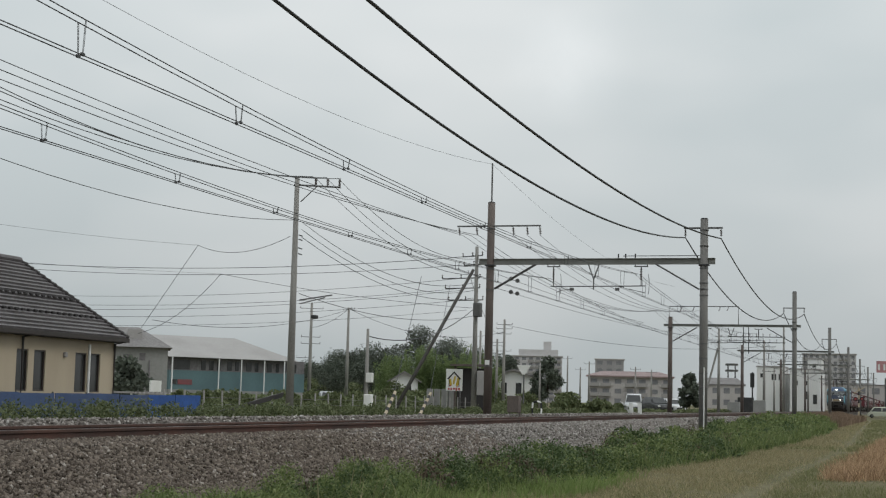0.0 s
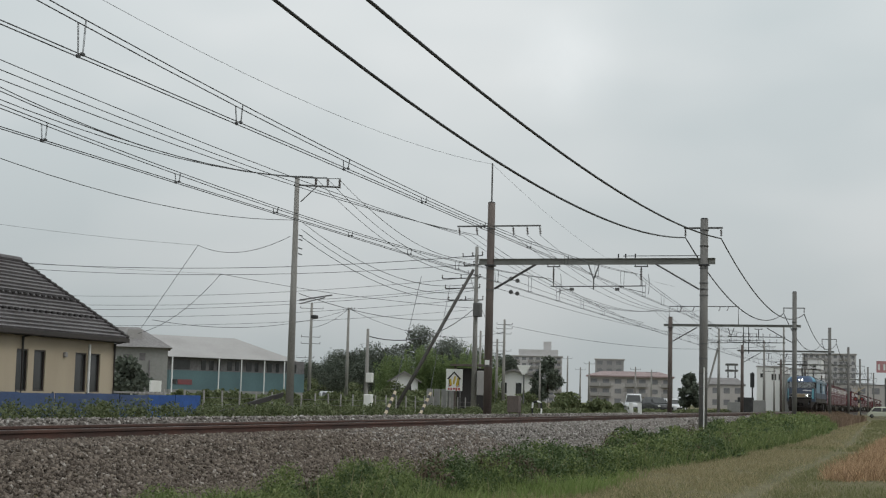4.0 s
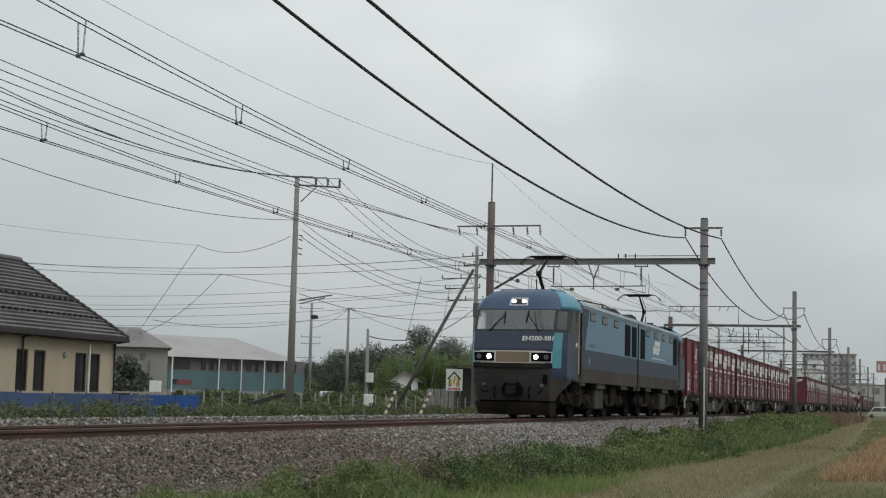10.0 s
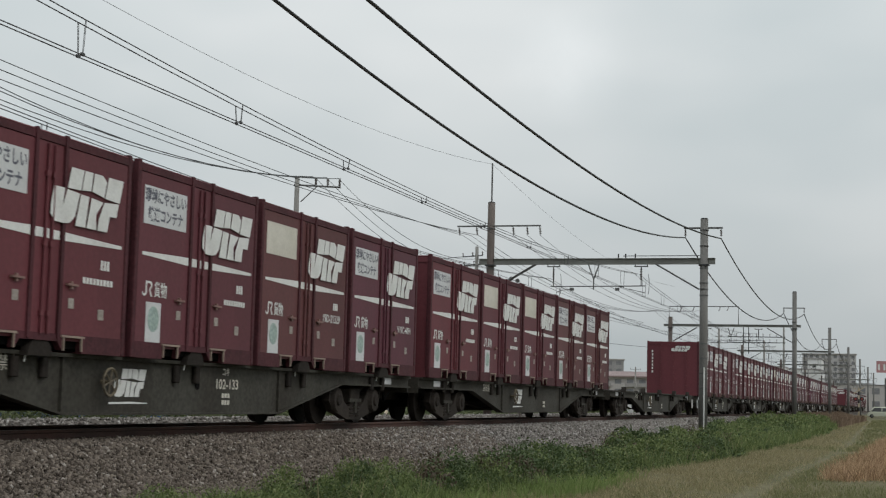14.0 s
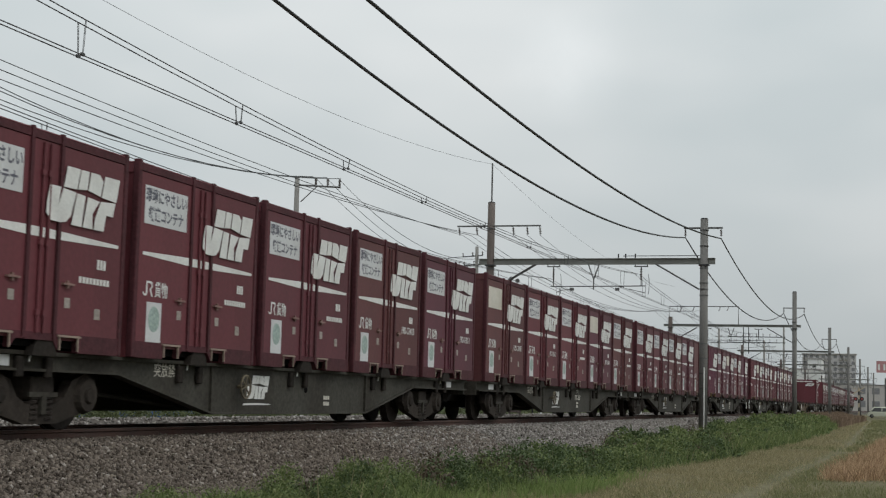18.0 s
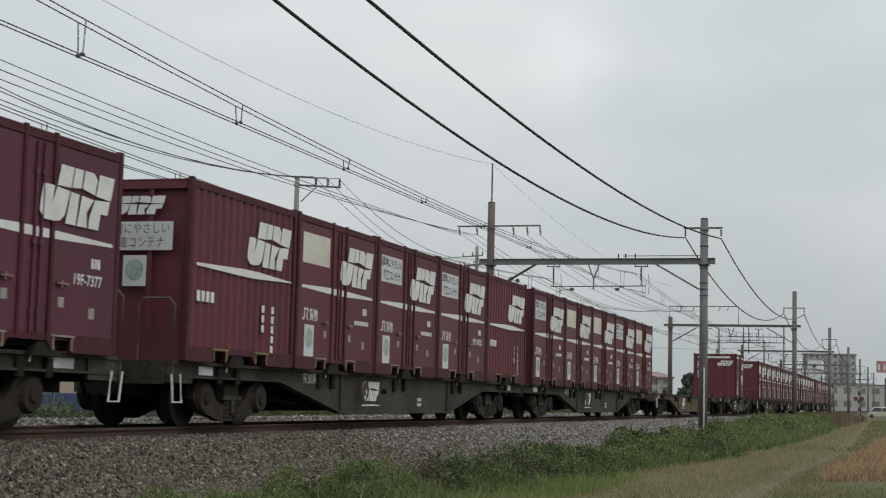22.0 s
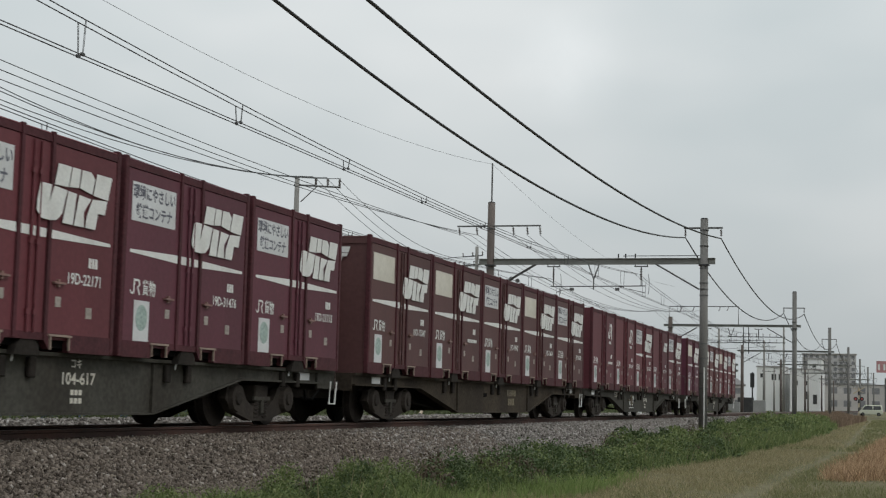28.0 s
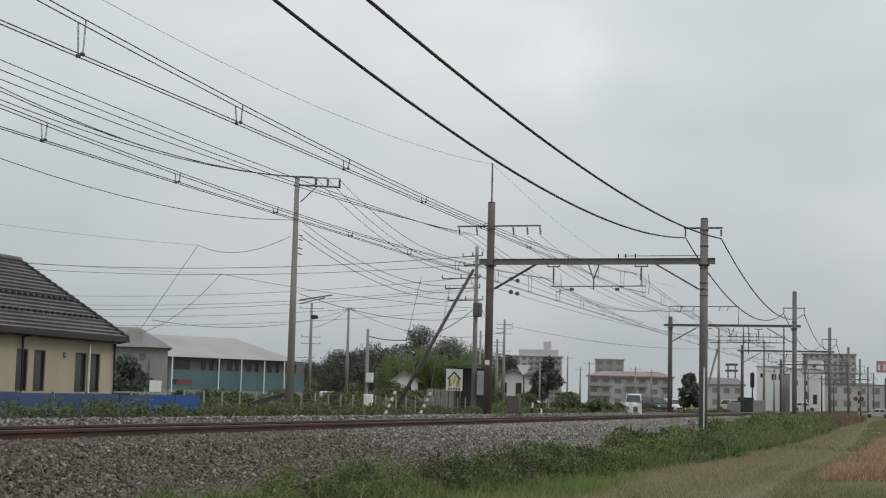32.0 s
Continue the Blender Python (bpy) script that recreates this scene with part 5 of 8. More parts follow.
    shell(b, [-1.9, -1, 0, 1, 1.9], (0.3, 0.52, 0.56), -0.12, 0.05)
    put("draw_gear_box", b, T["black"], "black inner box painting the shaded gap above the plough")
    for s in (-1, 1):
        b = nb()
        c = skin(s * 0.78, 0.93, 0.0)
        cyl(b, c, c + Vector((-0.10, 0, -0.03)), 0.055, 0.035, n=8)
        put("air_cock", b, B["roofgrey"], "pale brake hose cock")
    b = nb()
    c = skin(-0.86, 1.08, 0.0)
    box(b, c.x - 0.03, c.x + 0.05, c.y - 0.07, c.y + 0.07, 0.97, 1.24, 0.01)
    put("socket_box", b, T["black"], "black jumper socket box")
    b = nb()
    prism(b, [(-0.28, 0.68), (0.28, 0.68), (0.30, 0.84), (0.18, 1.02), (0.10, 0.97), (-0.10, 0.97), (-0.18, 1.02), (-0.30, 0.84)], "x", -12.36, -12.2)
    put("coupler_pocket", b, T["black"], "black coupler pocket")
    b = nb()
    box(b, -12.58, -12.1, -0.12, 0.12, 0.66, 0.92, 0.04)
    cyl(b, (-12.62, -0.05, 0.8), (-12.75, -0.05, 0.8), 0.1, 0.14, n=8)
    put("coupler", b, T["under"], "black knuckle coupler")
    for s in (-1, 1):
        b = nb()
        tube(b, [(-12.25, s * 0.5, 0.9), (-12.38, s * 0.5, 0.82), (-12.4, s * 0.5, 0.66), (-12.3, s * 0.5, 0.56)], 0.025, 6)
        tube(b, [(-12.2, s * 0.75, 0.75), (-12.4, s * 0.78, 0.72), (-12.42, s * 0.9, 0.8)], 0.02, 5)
        put("hose", b, T["black"])
    # body box behind the cab
    b = nb()
    xe = -0.14
    prism(b, [(-1.40, 1.5), (-1.40, 3.30), (-1.30, 3.44), (1.30, 3.44), (1.40, 3.30), (1.40, 1.5)], "x", -9.62, xe)
    put("body", b, B["dusk"], "dusty navy blue body side")
    b = nb()
    prism(b, [(-1.40, 1.08), (-1.40, 1.5), (1.40, 1.5), (1.40, 1.08)], "x", -9.62, xe)
    put("lower_body", b, B["dust"], "dirty grey lower body side")
    for s in (-1, 1):
        y = s * 1.40
        b = nb()
        pts = [(-9.2 if not back else -8.25, 2.06), (-8.62 if not back else -8.25, 3.26), (xe, 3.26), (xe, 2.06)]
        prism(b, pts, "y", min(y, y + s * 0.008), max(y, y + s * 0.008))
        put("colour_band", b, B["blue"], "mid blue side band")
        b = nb()
        prism(b, [(-9.7, 3.27), (-9.7, 3.31), (xe, 3.31), (xe, 3.27)], "y", min(y, y + s * 0.03), max(y, y + s * 0.03))
        put("gutter", b, B["edge"], "pale gutter line")
        # chamfer strip coloured pale in place of the sky reflected on it
        b = nb()
        prism(b, [(s * 1.405, 3.32), (s * 1.43, 3.34), (s * 1.32, 3.47), (s * 1.28, 3.46)], "x", -9.62, xe)
        put("roof_edge", b, B["edge"], "roof edge with the sky's reflection painted pale blue-grey")
        for x in ((-8.1, -6.2, -4.25) if not back else (-2.02, -3.87, -5.74, -7.6)):
            b = nb()
            prism(b, rounded(x, 3.075, 0.42, 0.125, 0.07), "y", y - 0.02, y + 0.02)
            wf = put("window", b, B["inside"], "small rounded window")
            b = nb()
            prism(b, rounded(x, 3.075, 0.385, 0.095, 0.055), "y", y - 0.024, y + 0.024)
            put("pane", b, B["smoke"], "", wf)
        for x0, x1 in (((-2.65, -1.62), (-1.32, -0.38)) if not back else ((-1.39, -0.43), (-9.25, -8.3))):
            b = nb()
            box(b, x0, x1, y - 0.015, y + 0.015, 2.1, 3.17)
            lv = put("louvre", b, B["louvre"], "black louvred grille")
            for k in range(12):
                b = nb()
                z = 2.14 + k * 0.086
                prism(b, [(y - s * 0.0, z), (y + s * 0.030, z), (y + s * 0.014, z + 0.045), (y, z + 0.045)], "x", x0 + 0.03, x1 - 0.03)
                put("slat", b, B["louvre"], "", lv)
        # grey apron with cut-outs over the bogies
        for x0, x1, z0 in ((-9.62, -8.9, 0.98), (-7.15, -5.8, 0.92), (-3.05, -1.9, 0.95), (-0.6, xe, 0.95)):
            b = nb()
            box(b, x0, x1, y - s * 0.05 - 0.02, y - s * 0.05 + 0.02, z0, 1.09)
            put("apron", b, B["dust"])
    # equipment under the floor
    b = nb()
    box(b, -9.5, xe, -0.9, 0.9, 0.95, 1.1)
    put("underframe", b, T["under"])
    for s in (-1, 1):
        b = nb()
        box(b, -7.05, -5.75, min(s * 0.75, s * 1.3), max(s * 0.75, s * 1.3), 0.28, 0.92, 0.04)
        put("equipment_box", b, B["grey"], "dusty equipment box")
    # added black boxes close the underfloor gaps and stand in for shade there
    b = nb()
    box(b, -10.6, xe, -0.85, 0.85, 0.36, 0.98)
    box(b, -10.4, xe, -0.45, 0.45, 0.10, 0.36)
    put("traction_gear", b, T["black"], "black filler boxes standing in for shade under the floor")
    # bogies
    for xc in (-8.75, -3.4):
        b = nb()
        for s in (-1, 1):
            prism(b, [(-2.1, 0.52), (-1.7, 0.40), (-0.9, 0.48), (-0.5, 0.38), (0.5, 0.38), (0.9, 0.48), (1.7, 0.40), (2.1, 0.52), (2.1, 0.72), (1.0, 0.78), (-1.0, 0.78), (-2.1, 0.72)],
                  "y", min(s * 0.92, s * 1.06), max(s * 0.92, s * 1.06))
        box(b, -0.4, 0.4, -1.0, 1.0, 0.4, 0.95)
        bg = put("bogie", b, T["under"], "oily black bogie frame")
        bg.matrix_basis = turn @ pose(xc, 0, 0)
        for x in (-1.28, 1.28):
            for s in (-1, 1):
                b = nb()
                box(b, x - 0.22, x + 0.22, min(s * 0.9, s * 1.12), max(s * 0.9, s * 1.12), 0.40, 0.74, 0.03)
                ax = part("axle_box", b, T["under"], bg)
                b = nb()
                cyl(b, (x, s * 1.12, 0.56), (x, s * 1.19, 0.56), 0.16, 0.13, n=14)
                part("cover", b, T["wheel"], ax, "dusty axle cover")
                for dx in (-0.36, 0.36):
                    b = nb()
                    coil(b, (x + dx, s * 1.03), 0.09, 0.44, 0.86, 0.024, 5)
                    part("spring", b, T["wheel"], ax)
            wh = wheelset(bg, x, 0.56)
            WHEELS.append((wh, -13.63 + mirror * (xc + x), wh.matrix_basis.copy(), 0.56 * mirror))
        for s in (-1, 1):
            for dx in (-0.2, 0.2):
                b = nb()
                cyl(b, (dx, s * 1.1, 0.5), (dx, s * 1.1, 0.98), 0.11, n=10)
                part("air_spring", b, T["wheel"], bg)
            b = nb()
            cyl(b, (-1.9, s * 1.1, 0.95), (-1.5, s * 1.15, 0.55), 0.04, n=6)
            part("damper", b, T["wheel"], bg)
            b = nb()
            tube(b, [(1.9, s * 1.12, 0.95), (1.95, s * 1.14, 0.7), (1.75, s * 1.14, 0.5), (1.6, s * 1.12, 0.6)], 0.022, 5)
            part("brake_pipe", b, T["under"], bg)
        b = nb()
        for s in (-1, 1):
            tube(b, [(-1.95, s * 0.8, 0.6), (-2.1, s * 0.75, 0.3), (-2.08, s * 0.62, 0.12)], 0.03, 5)
        part("sand_pipe", b, T["under"], bg)
    # roof gear
    b = nb()
    box(b, -9.4, xe - 0.1, -1.05, 1.05, 3.43, 3.53, 0.03)
    put("roof_deck", b, B["roofgrey"], "dusty grey roof")
    for x0, x1, z1 in ((-6.2, -4.4, 3.60), (-4.2, -3.0, 3.58)):
        b = nb()
        box(b, x0, x1, -0.8, 0.8, 3.52, z1, 0.04)
        put("roof_hatch", b, B["roofgrey"])
    b = nb()
    prism(b, [(-2.9, 3.52), (-2.6, 3.72), (-1.6, 3.76), (-0.5, 3.66), (-0.25, 3.52)], "y", -0.85, 0.85)
    put("resistor_hood", b, B["rustroof"], "brake-dust brown resistor hood")
    for x, y in ((-7.2, -0.6), (-6.6, -0.6), (-2.95, -0.9), (-9.5, 0.5), (-9.2, -0.5), (-4.3, -0.95), (-3.6, -0.95)):
        b = nb()
        cyl(b, (x, y, 3.5), (x, y, 3.72), 0.045, 0.03, n=8)
        cyl(b, (x, y, 3.58), (x, y, 3.62), 0.075, n=8)
        put("roof_insulator", b, B["roofgrey"])
    b = nb()
    tube(b, [(-9.5, 0.5, 3.72), (-8.8, 0.2, 3.74), (-7.2, -0.6, 3.72), (-6.6, -0.6, 3.72), (-4.3, -0.95, 3.72), (-2.95, -0.9, 3.72)], 0.02, 5)
    put("roof_bus_bar", b, T["under"])
    # single-arm pantograph, raised to the wire
    b = nb()
    for s in (-1, 1):
        box(b, -9.35, -8.1, s * 0.5 - 0.03, s * 0.5 + 0.03, 3.70, 3.76)
        for x in (-9.3, -8.15):
            cyl(b, (x, s * 0.5, 3.5), (x, s * 0.5, 3.72), 0.06, n=8)
    box(b, -8.45, -8.35, -0.55, 0.55, 3.72, 3.82)
    pan = put("pantograph", b, T["under"], "raised single-arm pantograph")
    b = nb()
    cyl(b, (-8.62, 0, 3.76), (-9.38, 0, 4.32), 0.06, 0.05, n=8)
    cyl(b, (-9.2, 0.1, 3.76), (-9.44, 0.06, 4.14), 0.018, n=6)
    put("lower_arm", b, T["under"], "", pan)
    b = nb()
    cyl(b, (-9.38, 0, 4.32), (-8.28, 0, 4.86), 0.05, 0.035, n=8)
    cyl(b, (-9.34, 0.1, 4.40), (-8.35, 0.08, 4.88), 0.012, n=5)
    put("upper_arm", b, T["under"], "", pan)
    b = nb()
    cyl(b, (-9.38, -0.07, 4.32), (-9.38, 0.07, 4.32), 0.09, n=10)
    put("knuckle", b, T["under"], "", pan)
    for dx in (-0.12, 0.12):
        b = nb()
        x = -8.1 + dx
        box(b, x - 0.06, x + 0.06, -0.54, 0.54, 4.93, 4.975, 0.01)
        put("collector_strip", b, T["under"], "", pan)
        b = nb()
        tube(b, [(x, -0.90, 4.70), (x, -0.82, 4.83), (x, -0.68, 4.93), (x, -0.52, 4.955)], 0.014, 6)
        tube(b, [(x, 0.90, 4.70), (x, 0.82, 4.83), (x, 0.68, 4.93), (x, 0.52, 4.955)], 0.014, 6)
        put("horn", b, T["under"], "", pan)
    b = nb()
    box(b, -8.24, -7.96, -0.44, 0.44, 4.88, 4.925, 0.01)
    put("collector_frame", b, T["under"], "", pan)
    return made


locomotive = thing("electric_locomotive", pose(0, 0, 0), "blue two-section electric freight locomotive with raised pantographs", "locomotive")
loco_half(locomotive, False)
loco_half(locomotive, True)
b = nb()
prism(b, [(-1.25, 1.15), (-1.25, 3.35), (1.25, 3.35), (1.25, 1.15)], "x", -0.15, 0.15)
part("gangway", b, T["black"], locomotive, "black gangway bellows")
b = nb()
emblem(b, 3.2, 2.36, 1.5, 0.52, -1.41)
flat(b, [(3.05, 2.18), (6.2, 2.20), (6.2, 2.22), (3.05, 2.225)], -1.41)
part("side_emblem", b, T["mark"], locomotive, "white operator's mark in plain blocks")
lettering("side_number", "EH200-901", 0.22, B["roofgrey"], locomotive, pose(-8.0, -1.412, 2.22))
lettering("side_number", "EH200-901", 0.18, B["navy"], locomotive, pose(7.2, -1.412, 2.28))
b = nb()
flat(b, [(-8.6, 1.64), (-8.42, 1.64), (-8.42, 1.8), (-8.6, 1.8)], -1.402)
part("small_plate", b, B["edge"], locomotive)
b = nb()
flat(b, [(-10.50, 2.09), (-10.49, 2.14), (-10.45, 2.14), (-10.44, 2.2), (-10.40, 2.2), (-10.40, 2.1), (-10.44, 2.07)], -1.408)
flat(b, [(-10.38, 2.165), (-10.38, 2.2), (-10.28, 2.2), (-10.27, 2.14), (-10.31, 2.13), (-10.27, 2.07), (-10.31, 2.07), (-10.36, 2.14)], -1.408)
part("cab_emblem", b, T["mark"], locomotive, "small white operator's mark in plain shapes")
MOVING.append((locomotive, -13.63, YC, 0.0))

# ---- beyond the tracks: houses, works, trees, poles ----
H = {
    "cream": mat("cream_render", (0.44, 0.370, 0.272), (0.38, 0.318, 0.234), rough=0.9, big=0.7, fine=35, bump=0.12, grain=0.06, streak=0.3),
    "tile": mat("dark_roof_tile", (0.112, 0.103, 0.105), (0.082, 0.074, 0.075), rough=0.6, big=1.2, fine=12, bump=0.1, vary=0.12),
    "tile_edge": mat("dark_tile_edge", (0.03, 0.026, 0.026), rough=0.7),
    "trim": mat("brown_trim", (0.035, 0.026, 0.022), (0.025, 0.02, 0.018), rough=0.5),
    "pane": mat("window_pane", (0.045, 0.046, 0.046), (0.03, 0.03, 0.03), rough=0.12, bump=0, grain=0.03),
    "blue": mat("blue_sheet", (0.050, 0.085, 0.185), (0.04, 0.065, 0.14), rough=0.7, big=1.5, fine=20, bump=0.2, grain=0.12),
    "bluedeep": mat("deep_blue_sheet", (0.018, 0.085, 0.32), (0.015, 0.06, 0.22), rough=0.6, big=1.5, fine=20, bump=0.2),
    "teal": mat("teal_panel", (0.090, 0.160, 0.172), (0.078, 0.134, 0.146), rough=0.7, big=0.4, fine=6, bump=0.04, grain=0.08),
    "palegrey": mat("pale_grey_sheet", (0.31, 0.297, 0.288), (0.26, 0.247, 0.238), rough=0.6, big=0.3, fine=5, bump=0.05, grain=0.06),
    "grey": mat("grey_render", (0.26, 0.26, 0.25), (0.20, 0.20, 0.19), rough=0.9, big=0.3, fine=5, grain=0.08),
    "mauve": mat("mauve_grey_wall", (0.155, 0.147, 0.150), (0.122, 0.114, 0.118), rough=0.85, big=0.4, fine=5),
    # far windows, red-brown roof and office walls paled to paint in distance haze
    "farglass": mat("far_window", (0.20, 0.20, 0.21), (0.15, 0.15, 0.16), rough=0.3, bump=0),
    "redroof": mat("red_brown_roof", (0.27, 0.205, 0.20), (0.22, 0.165, 0.16), rough=0.8, big=0.5, fine=6),
    "office": mat("office_grey", (0.29, 0.28, 0.28), (0.24, 0.23, 0.23), rough=0.8, big=0.2, fine=4),
    "brownroof": mat("brown_grey_roof", (0.20, 0.19, 0.187), (0.155, 0.145, 0.142), rough=0.8, big=0.6, fine=8),
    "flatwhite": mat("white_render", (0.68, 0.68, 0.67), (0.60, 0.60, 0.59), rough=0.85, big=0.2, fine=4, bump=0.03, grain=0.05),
    # far walls lightened: the haze before them is put into their colour
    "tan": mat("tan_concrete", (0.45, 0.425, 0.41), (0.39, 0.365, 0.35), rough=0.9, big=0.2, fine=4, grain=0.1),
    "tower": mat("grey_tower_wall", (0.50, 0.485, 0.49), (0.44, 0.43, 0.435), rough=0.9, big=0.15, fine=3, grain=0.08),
    "dullred": mat("faded_red_sign", (0.20, 0.055, 0.06), (0.14, 0.06, 0.065), rough=0.6, bump=0),
    "pinkred": mat("weathered_red_sign", (0.42, 0.20, 0.21), (0.36, 0.18, 0.19), rough=0.6, big=0.2, bump=0),
    "redsign": mat("red_sign", (0.42, 0.06, 0.06), (0.35, 0.05, 0.05), rough=0.5, bump=0),
    "strut": mat("grey_timber", (0.085, 0.081, 0.075), (0.055, 0.051, 0.047), rough=0.9, fine=14, bump=0.2),
    "bark": mat("bark", (0.05, 0.04, 0.03), (0.03, 0.025, 0.02), rough=0.95, fine=12, bump=0.5),
    "carwhite": mat("white_car_paint", (0.62, 0.63, 0.64), (0.55, 0.55, 0.56), rough=0.3, bump=0, grain=0.03),
    "carblack": mat("black_car_paint", (0.02, 0.02, 0.023), (0.03, 0.03, 0.03), rough=0.25, bump=0, grain=0.03),
    "carsilver": mat("silver_car_paint", (0.42, 0.43, 0.44), (0.38, 0.39, 0.40), rough=0.3, metal=0.2, bump=0, grain=0.03),
    "cargreen": mat("pale_green_car_paint", (0.50, 0.51, 0.41), (0.46, 0.47, 0.38), rough=0.3, bump=0, grain=0.03),
    "tyre": mat("tyre_rubber", (0.02, 0.02, 0.02), rough=0.9),
    "yellow": mat("yellow_board", (0.50, 0.36, 0.04), (0.42, 0.3, 0.04), rough=0.6, bump=0),
    "asphalt": mat("asphalt", (0.055, 0.055, 0.055), (0.04, 0.04, 0.04), rough=0.9, fine=20, bump=0.2),
    "bamboo": island("bamboo_leaf", (0.128, 0.180, 0.072), (0.232, 0.292, 0.126), rough=0.7, trans=0.5),
    # evergreen leaf tones lifted and evened, with distance haze mixed into the green
    "wood": island("wood_leaf", (0.074, 0.088, 0.070), (0.106, 0.122, 0.092), rough=0.75, trans=0.15),
    "hedge": island("hedge_leaf", (0.078, 0.098, 0.044), (0.162, 0.184, 0.090), rough=0.7, trans=0.2),
}


def leaf_soup(name, centres, radii, count, size, material, seed, squash=0.8, shell=0.35):
    """Leaves in clumps: small quads scattered through each clump's outer part."""
    rng = np.random.default_rng(seed)
    c = np.asarray(centres, float)
    r = np.asarray(radii, float)
    share = r ** 2 / np.sum(r ** 2)
    pick = rng.choice(len(c), count, p=share)
    d = rng.normal(size=(count, 3))
    d /= np.linalg.norm(d, axis=1, keepdims=True)
    d[:, 2] *= squash
    rad = r[pick] * (shell + (1 - shell) * rng.random(count) ** 0.5) * (0.85 + 0.3 * rng.random(count))
    p = c[pick] + d * rad[:, None]
    a = rng.normal(size=(count, 3)) + d * 0.4
    a /= np.linalg.norm(a, axis=1, keepdims=True)
    b = np.cross(a, rng.normal(size=(count, 3)))
    b /= np.linalg.norm(b, axis=1, keepdims=True)
    s = (size * (0.6 + 0.8 * rng.random(count)))[:, None]
    q = np.stack([p - a * s * 0.5, p + b * s * 0.28, p + a * s * 0.5, p - b * s * 0.28], 1)
    me = soup(name, q.reshape(-1, 3), 4, np.arange(4 * count).reshape(-1, 4))
    me.materials.append(material)
    return me


def tree(x, y, z, h, w, label, material, seed, leaves=1500, size=0.35, trunk=0.3, name="tree", squash=0.85):
    rng = random.Random(seed)
    t = thing(name, pose(x, y, z), label, "tree" if name == "tree" else "bush", "trees beyond the tracks")
    b = nb()
    top = h * 0.6
    tube(b, [(0, 0, -0.3), (0.1 * rng.uniform(-1, 1), 0, top * 0.5), (0.2 * rng.uniform(-1, 1), 0.1, top)], w * 0.045 * trunk / 0.3, 7)
    part("trunk", b, H["bark"], t)
    cs, rs = [], []
    for i in range(11):
        a, k = rng.uniform(0, 6.28), rng.random()
        zz = h * (trunk + (0.93 - trunk) * (0.15 + 0.85 * k))
        reach = w * 0.5 * math.sin(math.pi * min(0.95, 0.25 + 0.72 * k)) * rng.uniform(0.35, 0.8)
        cs.append((reach * math.cos(a), reach * math.sin(a), zz))
        rs.append(w * rng.uniform(0.17, 0.27))
        b = nb()
        tube(b, [(0, 0, top * rng.uniform(0.4, 0.9)), (reach * 0.5 * math.cos(a), reach * 0.5 * math.sin(a), zz * 0.85), (reach * math.cos(a), reach * math.sin(a), zz)], w * 0.012, 5)
        part("limb", b, H["bark"], t)
    cs.append((0, 0, h * 0.86))
    rs.append(w * 0.2)
    crown = new("crown", leaf_soup("crown", cs, rs, leaves, size, material, seed, squash))
    crown.parent = t
    return t


# the wood on the rise behind, with bright bamboo before it
for i, (x, y, h, w) in enumerate(((271, 88.4, 14.6, 12), (268, 97, 9.7, 14), (266, 103, 8.2, 13), (264, 109, 6.6, 12), (273, 84, 12.4, 13),
                                  (276, 78, 11, 12), (266, 99.5, 9.0, 12), (270, 93, 10.6, 12), (277, 73, 8.9, 10), (262, 114, 5.2, 11), (300, 120, 6.5, 12), (310, 132, 6, 12), (280, 86, 11.4, 13),
                                  (258, 106, 6.0, 11), (256, 100, 6.6, 11), (254, 94, 6.8, 10), (256, 88.5, 7.2, 9))):
    tree(x, y, -0.4, h, w, "dark evergreen tree in the wood behind the houses", H["wood"], 40 + i, 7500, 0.33, 0.03)


def bamboo(x, y, h, w, seed):
    """A stand of bamboo: arching culms, each with a plume of fine leaves."""
    rng = random.Random(seed)
    t = thing("bamboo_clump", pose(x, y, -0.4), "tall bright green bamboo clump before the dark wood", "bamboo", "bamboo before the wood")
    cs, rs = [], []
    for i in range(26):
        a, k = rng.uniform(0, 6.28), math.sqrt(rng.random())
        bx, by = 0.36 * w * k * math.cos(a), 0.36 * w * k * math.sin(a)
        hh = h * rng.uniform(0.66, 1.0) * (1 - 0.28 * k)
        lx, ly = bx * 1.5 + rng.uniform(-0.5, 0.5), by * 1.5 + rng.uniform(-0.5, 0.5)
        if i % 3 == 0:
            b = nb()
            tube(b, [(bx, by, 0), (bx * 1.1, by * 1.1, hh * 0.6), (lx, ly, hh * 0.97)], 0.05, 5)
            part("culm", b, H["bamboo"], t)
        for q in range(9):
            f = 0.12 + 0.86 * (q + rng.random()) / 9
            cs.append((bx + (lx - bx) * f * f, by + (ly - by) * f * f, hh * f))
            rs.append(0.95 * (1.15 - 0.65 * f) * rng.uniform(0.8, 1.2))
    foliage = new("foliage", leaf_soup("foliage", cs, rs, 12000, 0.26, H["bamboo"], seed, 1.0, 0.05))
    foliage.parent = t


for i, (x, y, h, w) in enumerate(((243, 76.5, 12.2, 8), (241, 80.5, 12.0, 8), (245, 72.5, 12.2, 8), (240, 84, 10.4, 7), (247, 69.3, 10.6, 6.5), (242, 78.5, 11.2, 7), (244, 74.5, 11.6, 7))):
    bamboo(x, y, h, w, 60 + i)
tree(243.4, 57.4, -0.4, 8.0, 4.8, "dark green garden tree beside a house", H["wood"], 71, 2200, 0.55, 0.1)
tree(245, 59.5, -0.4, 6.0, 3.8, "dark green garden tree beside a house", H["wood"], 72, 1200, 0.5, 0.1)
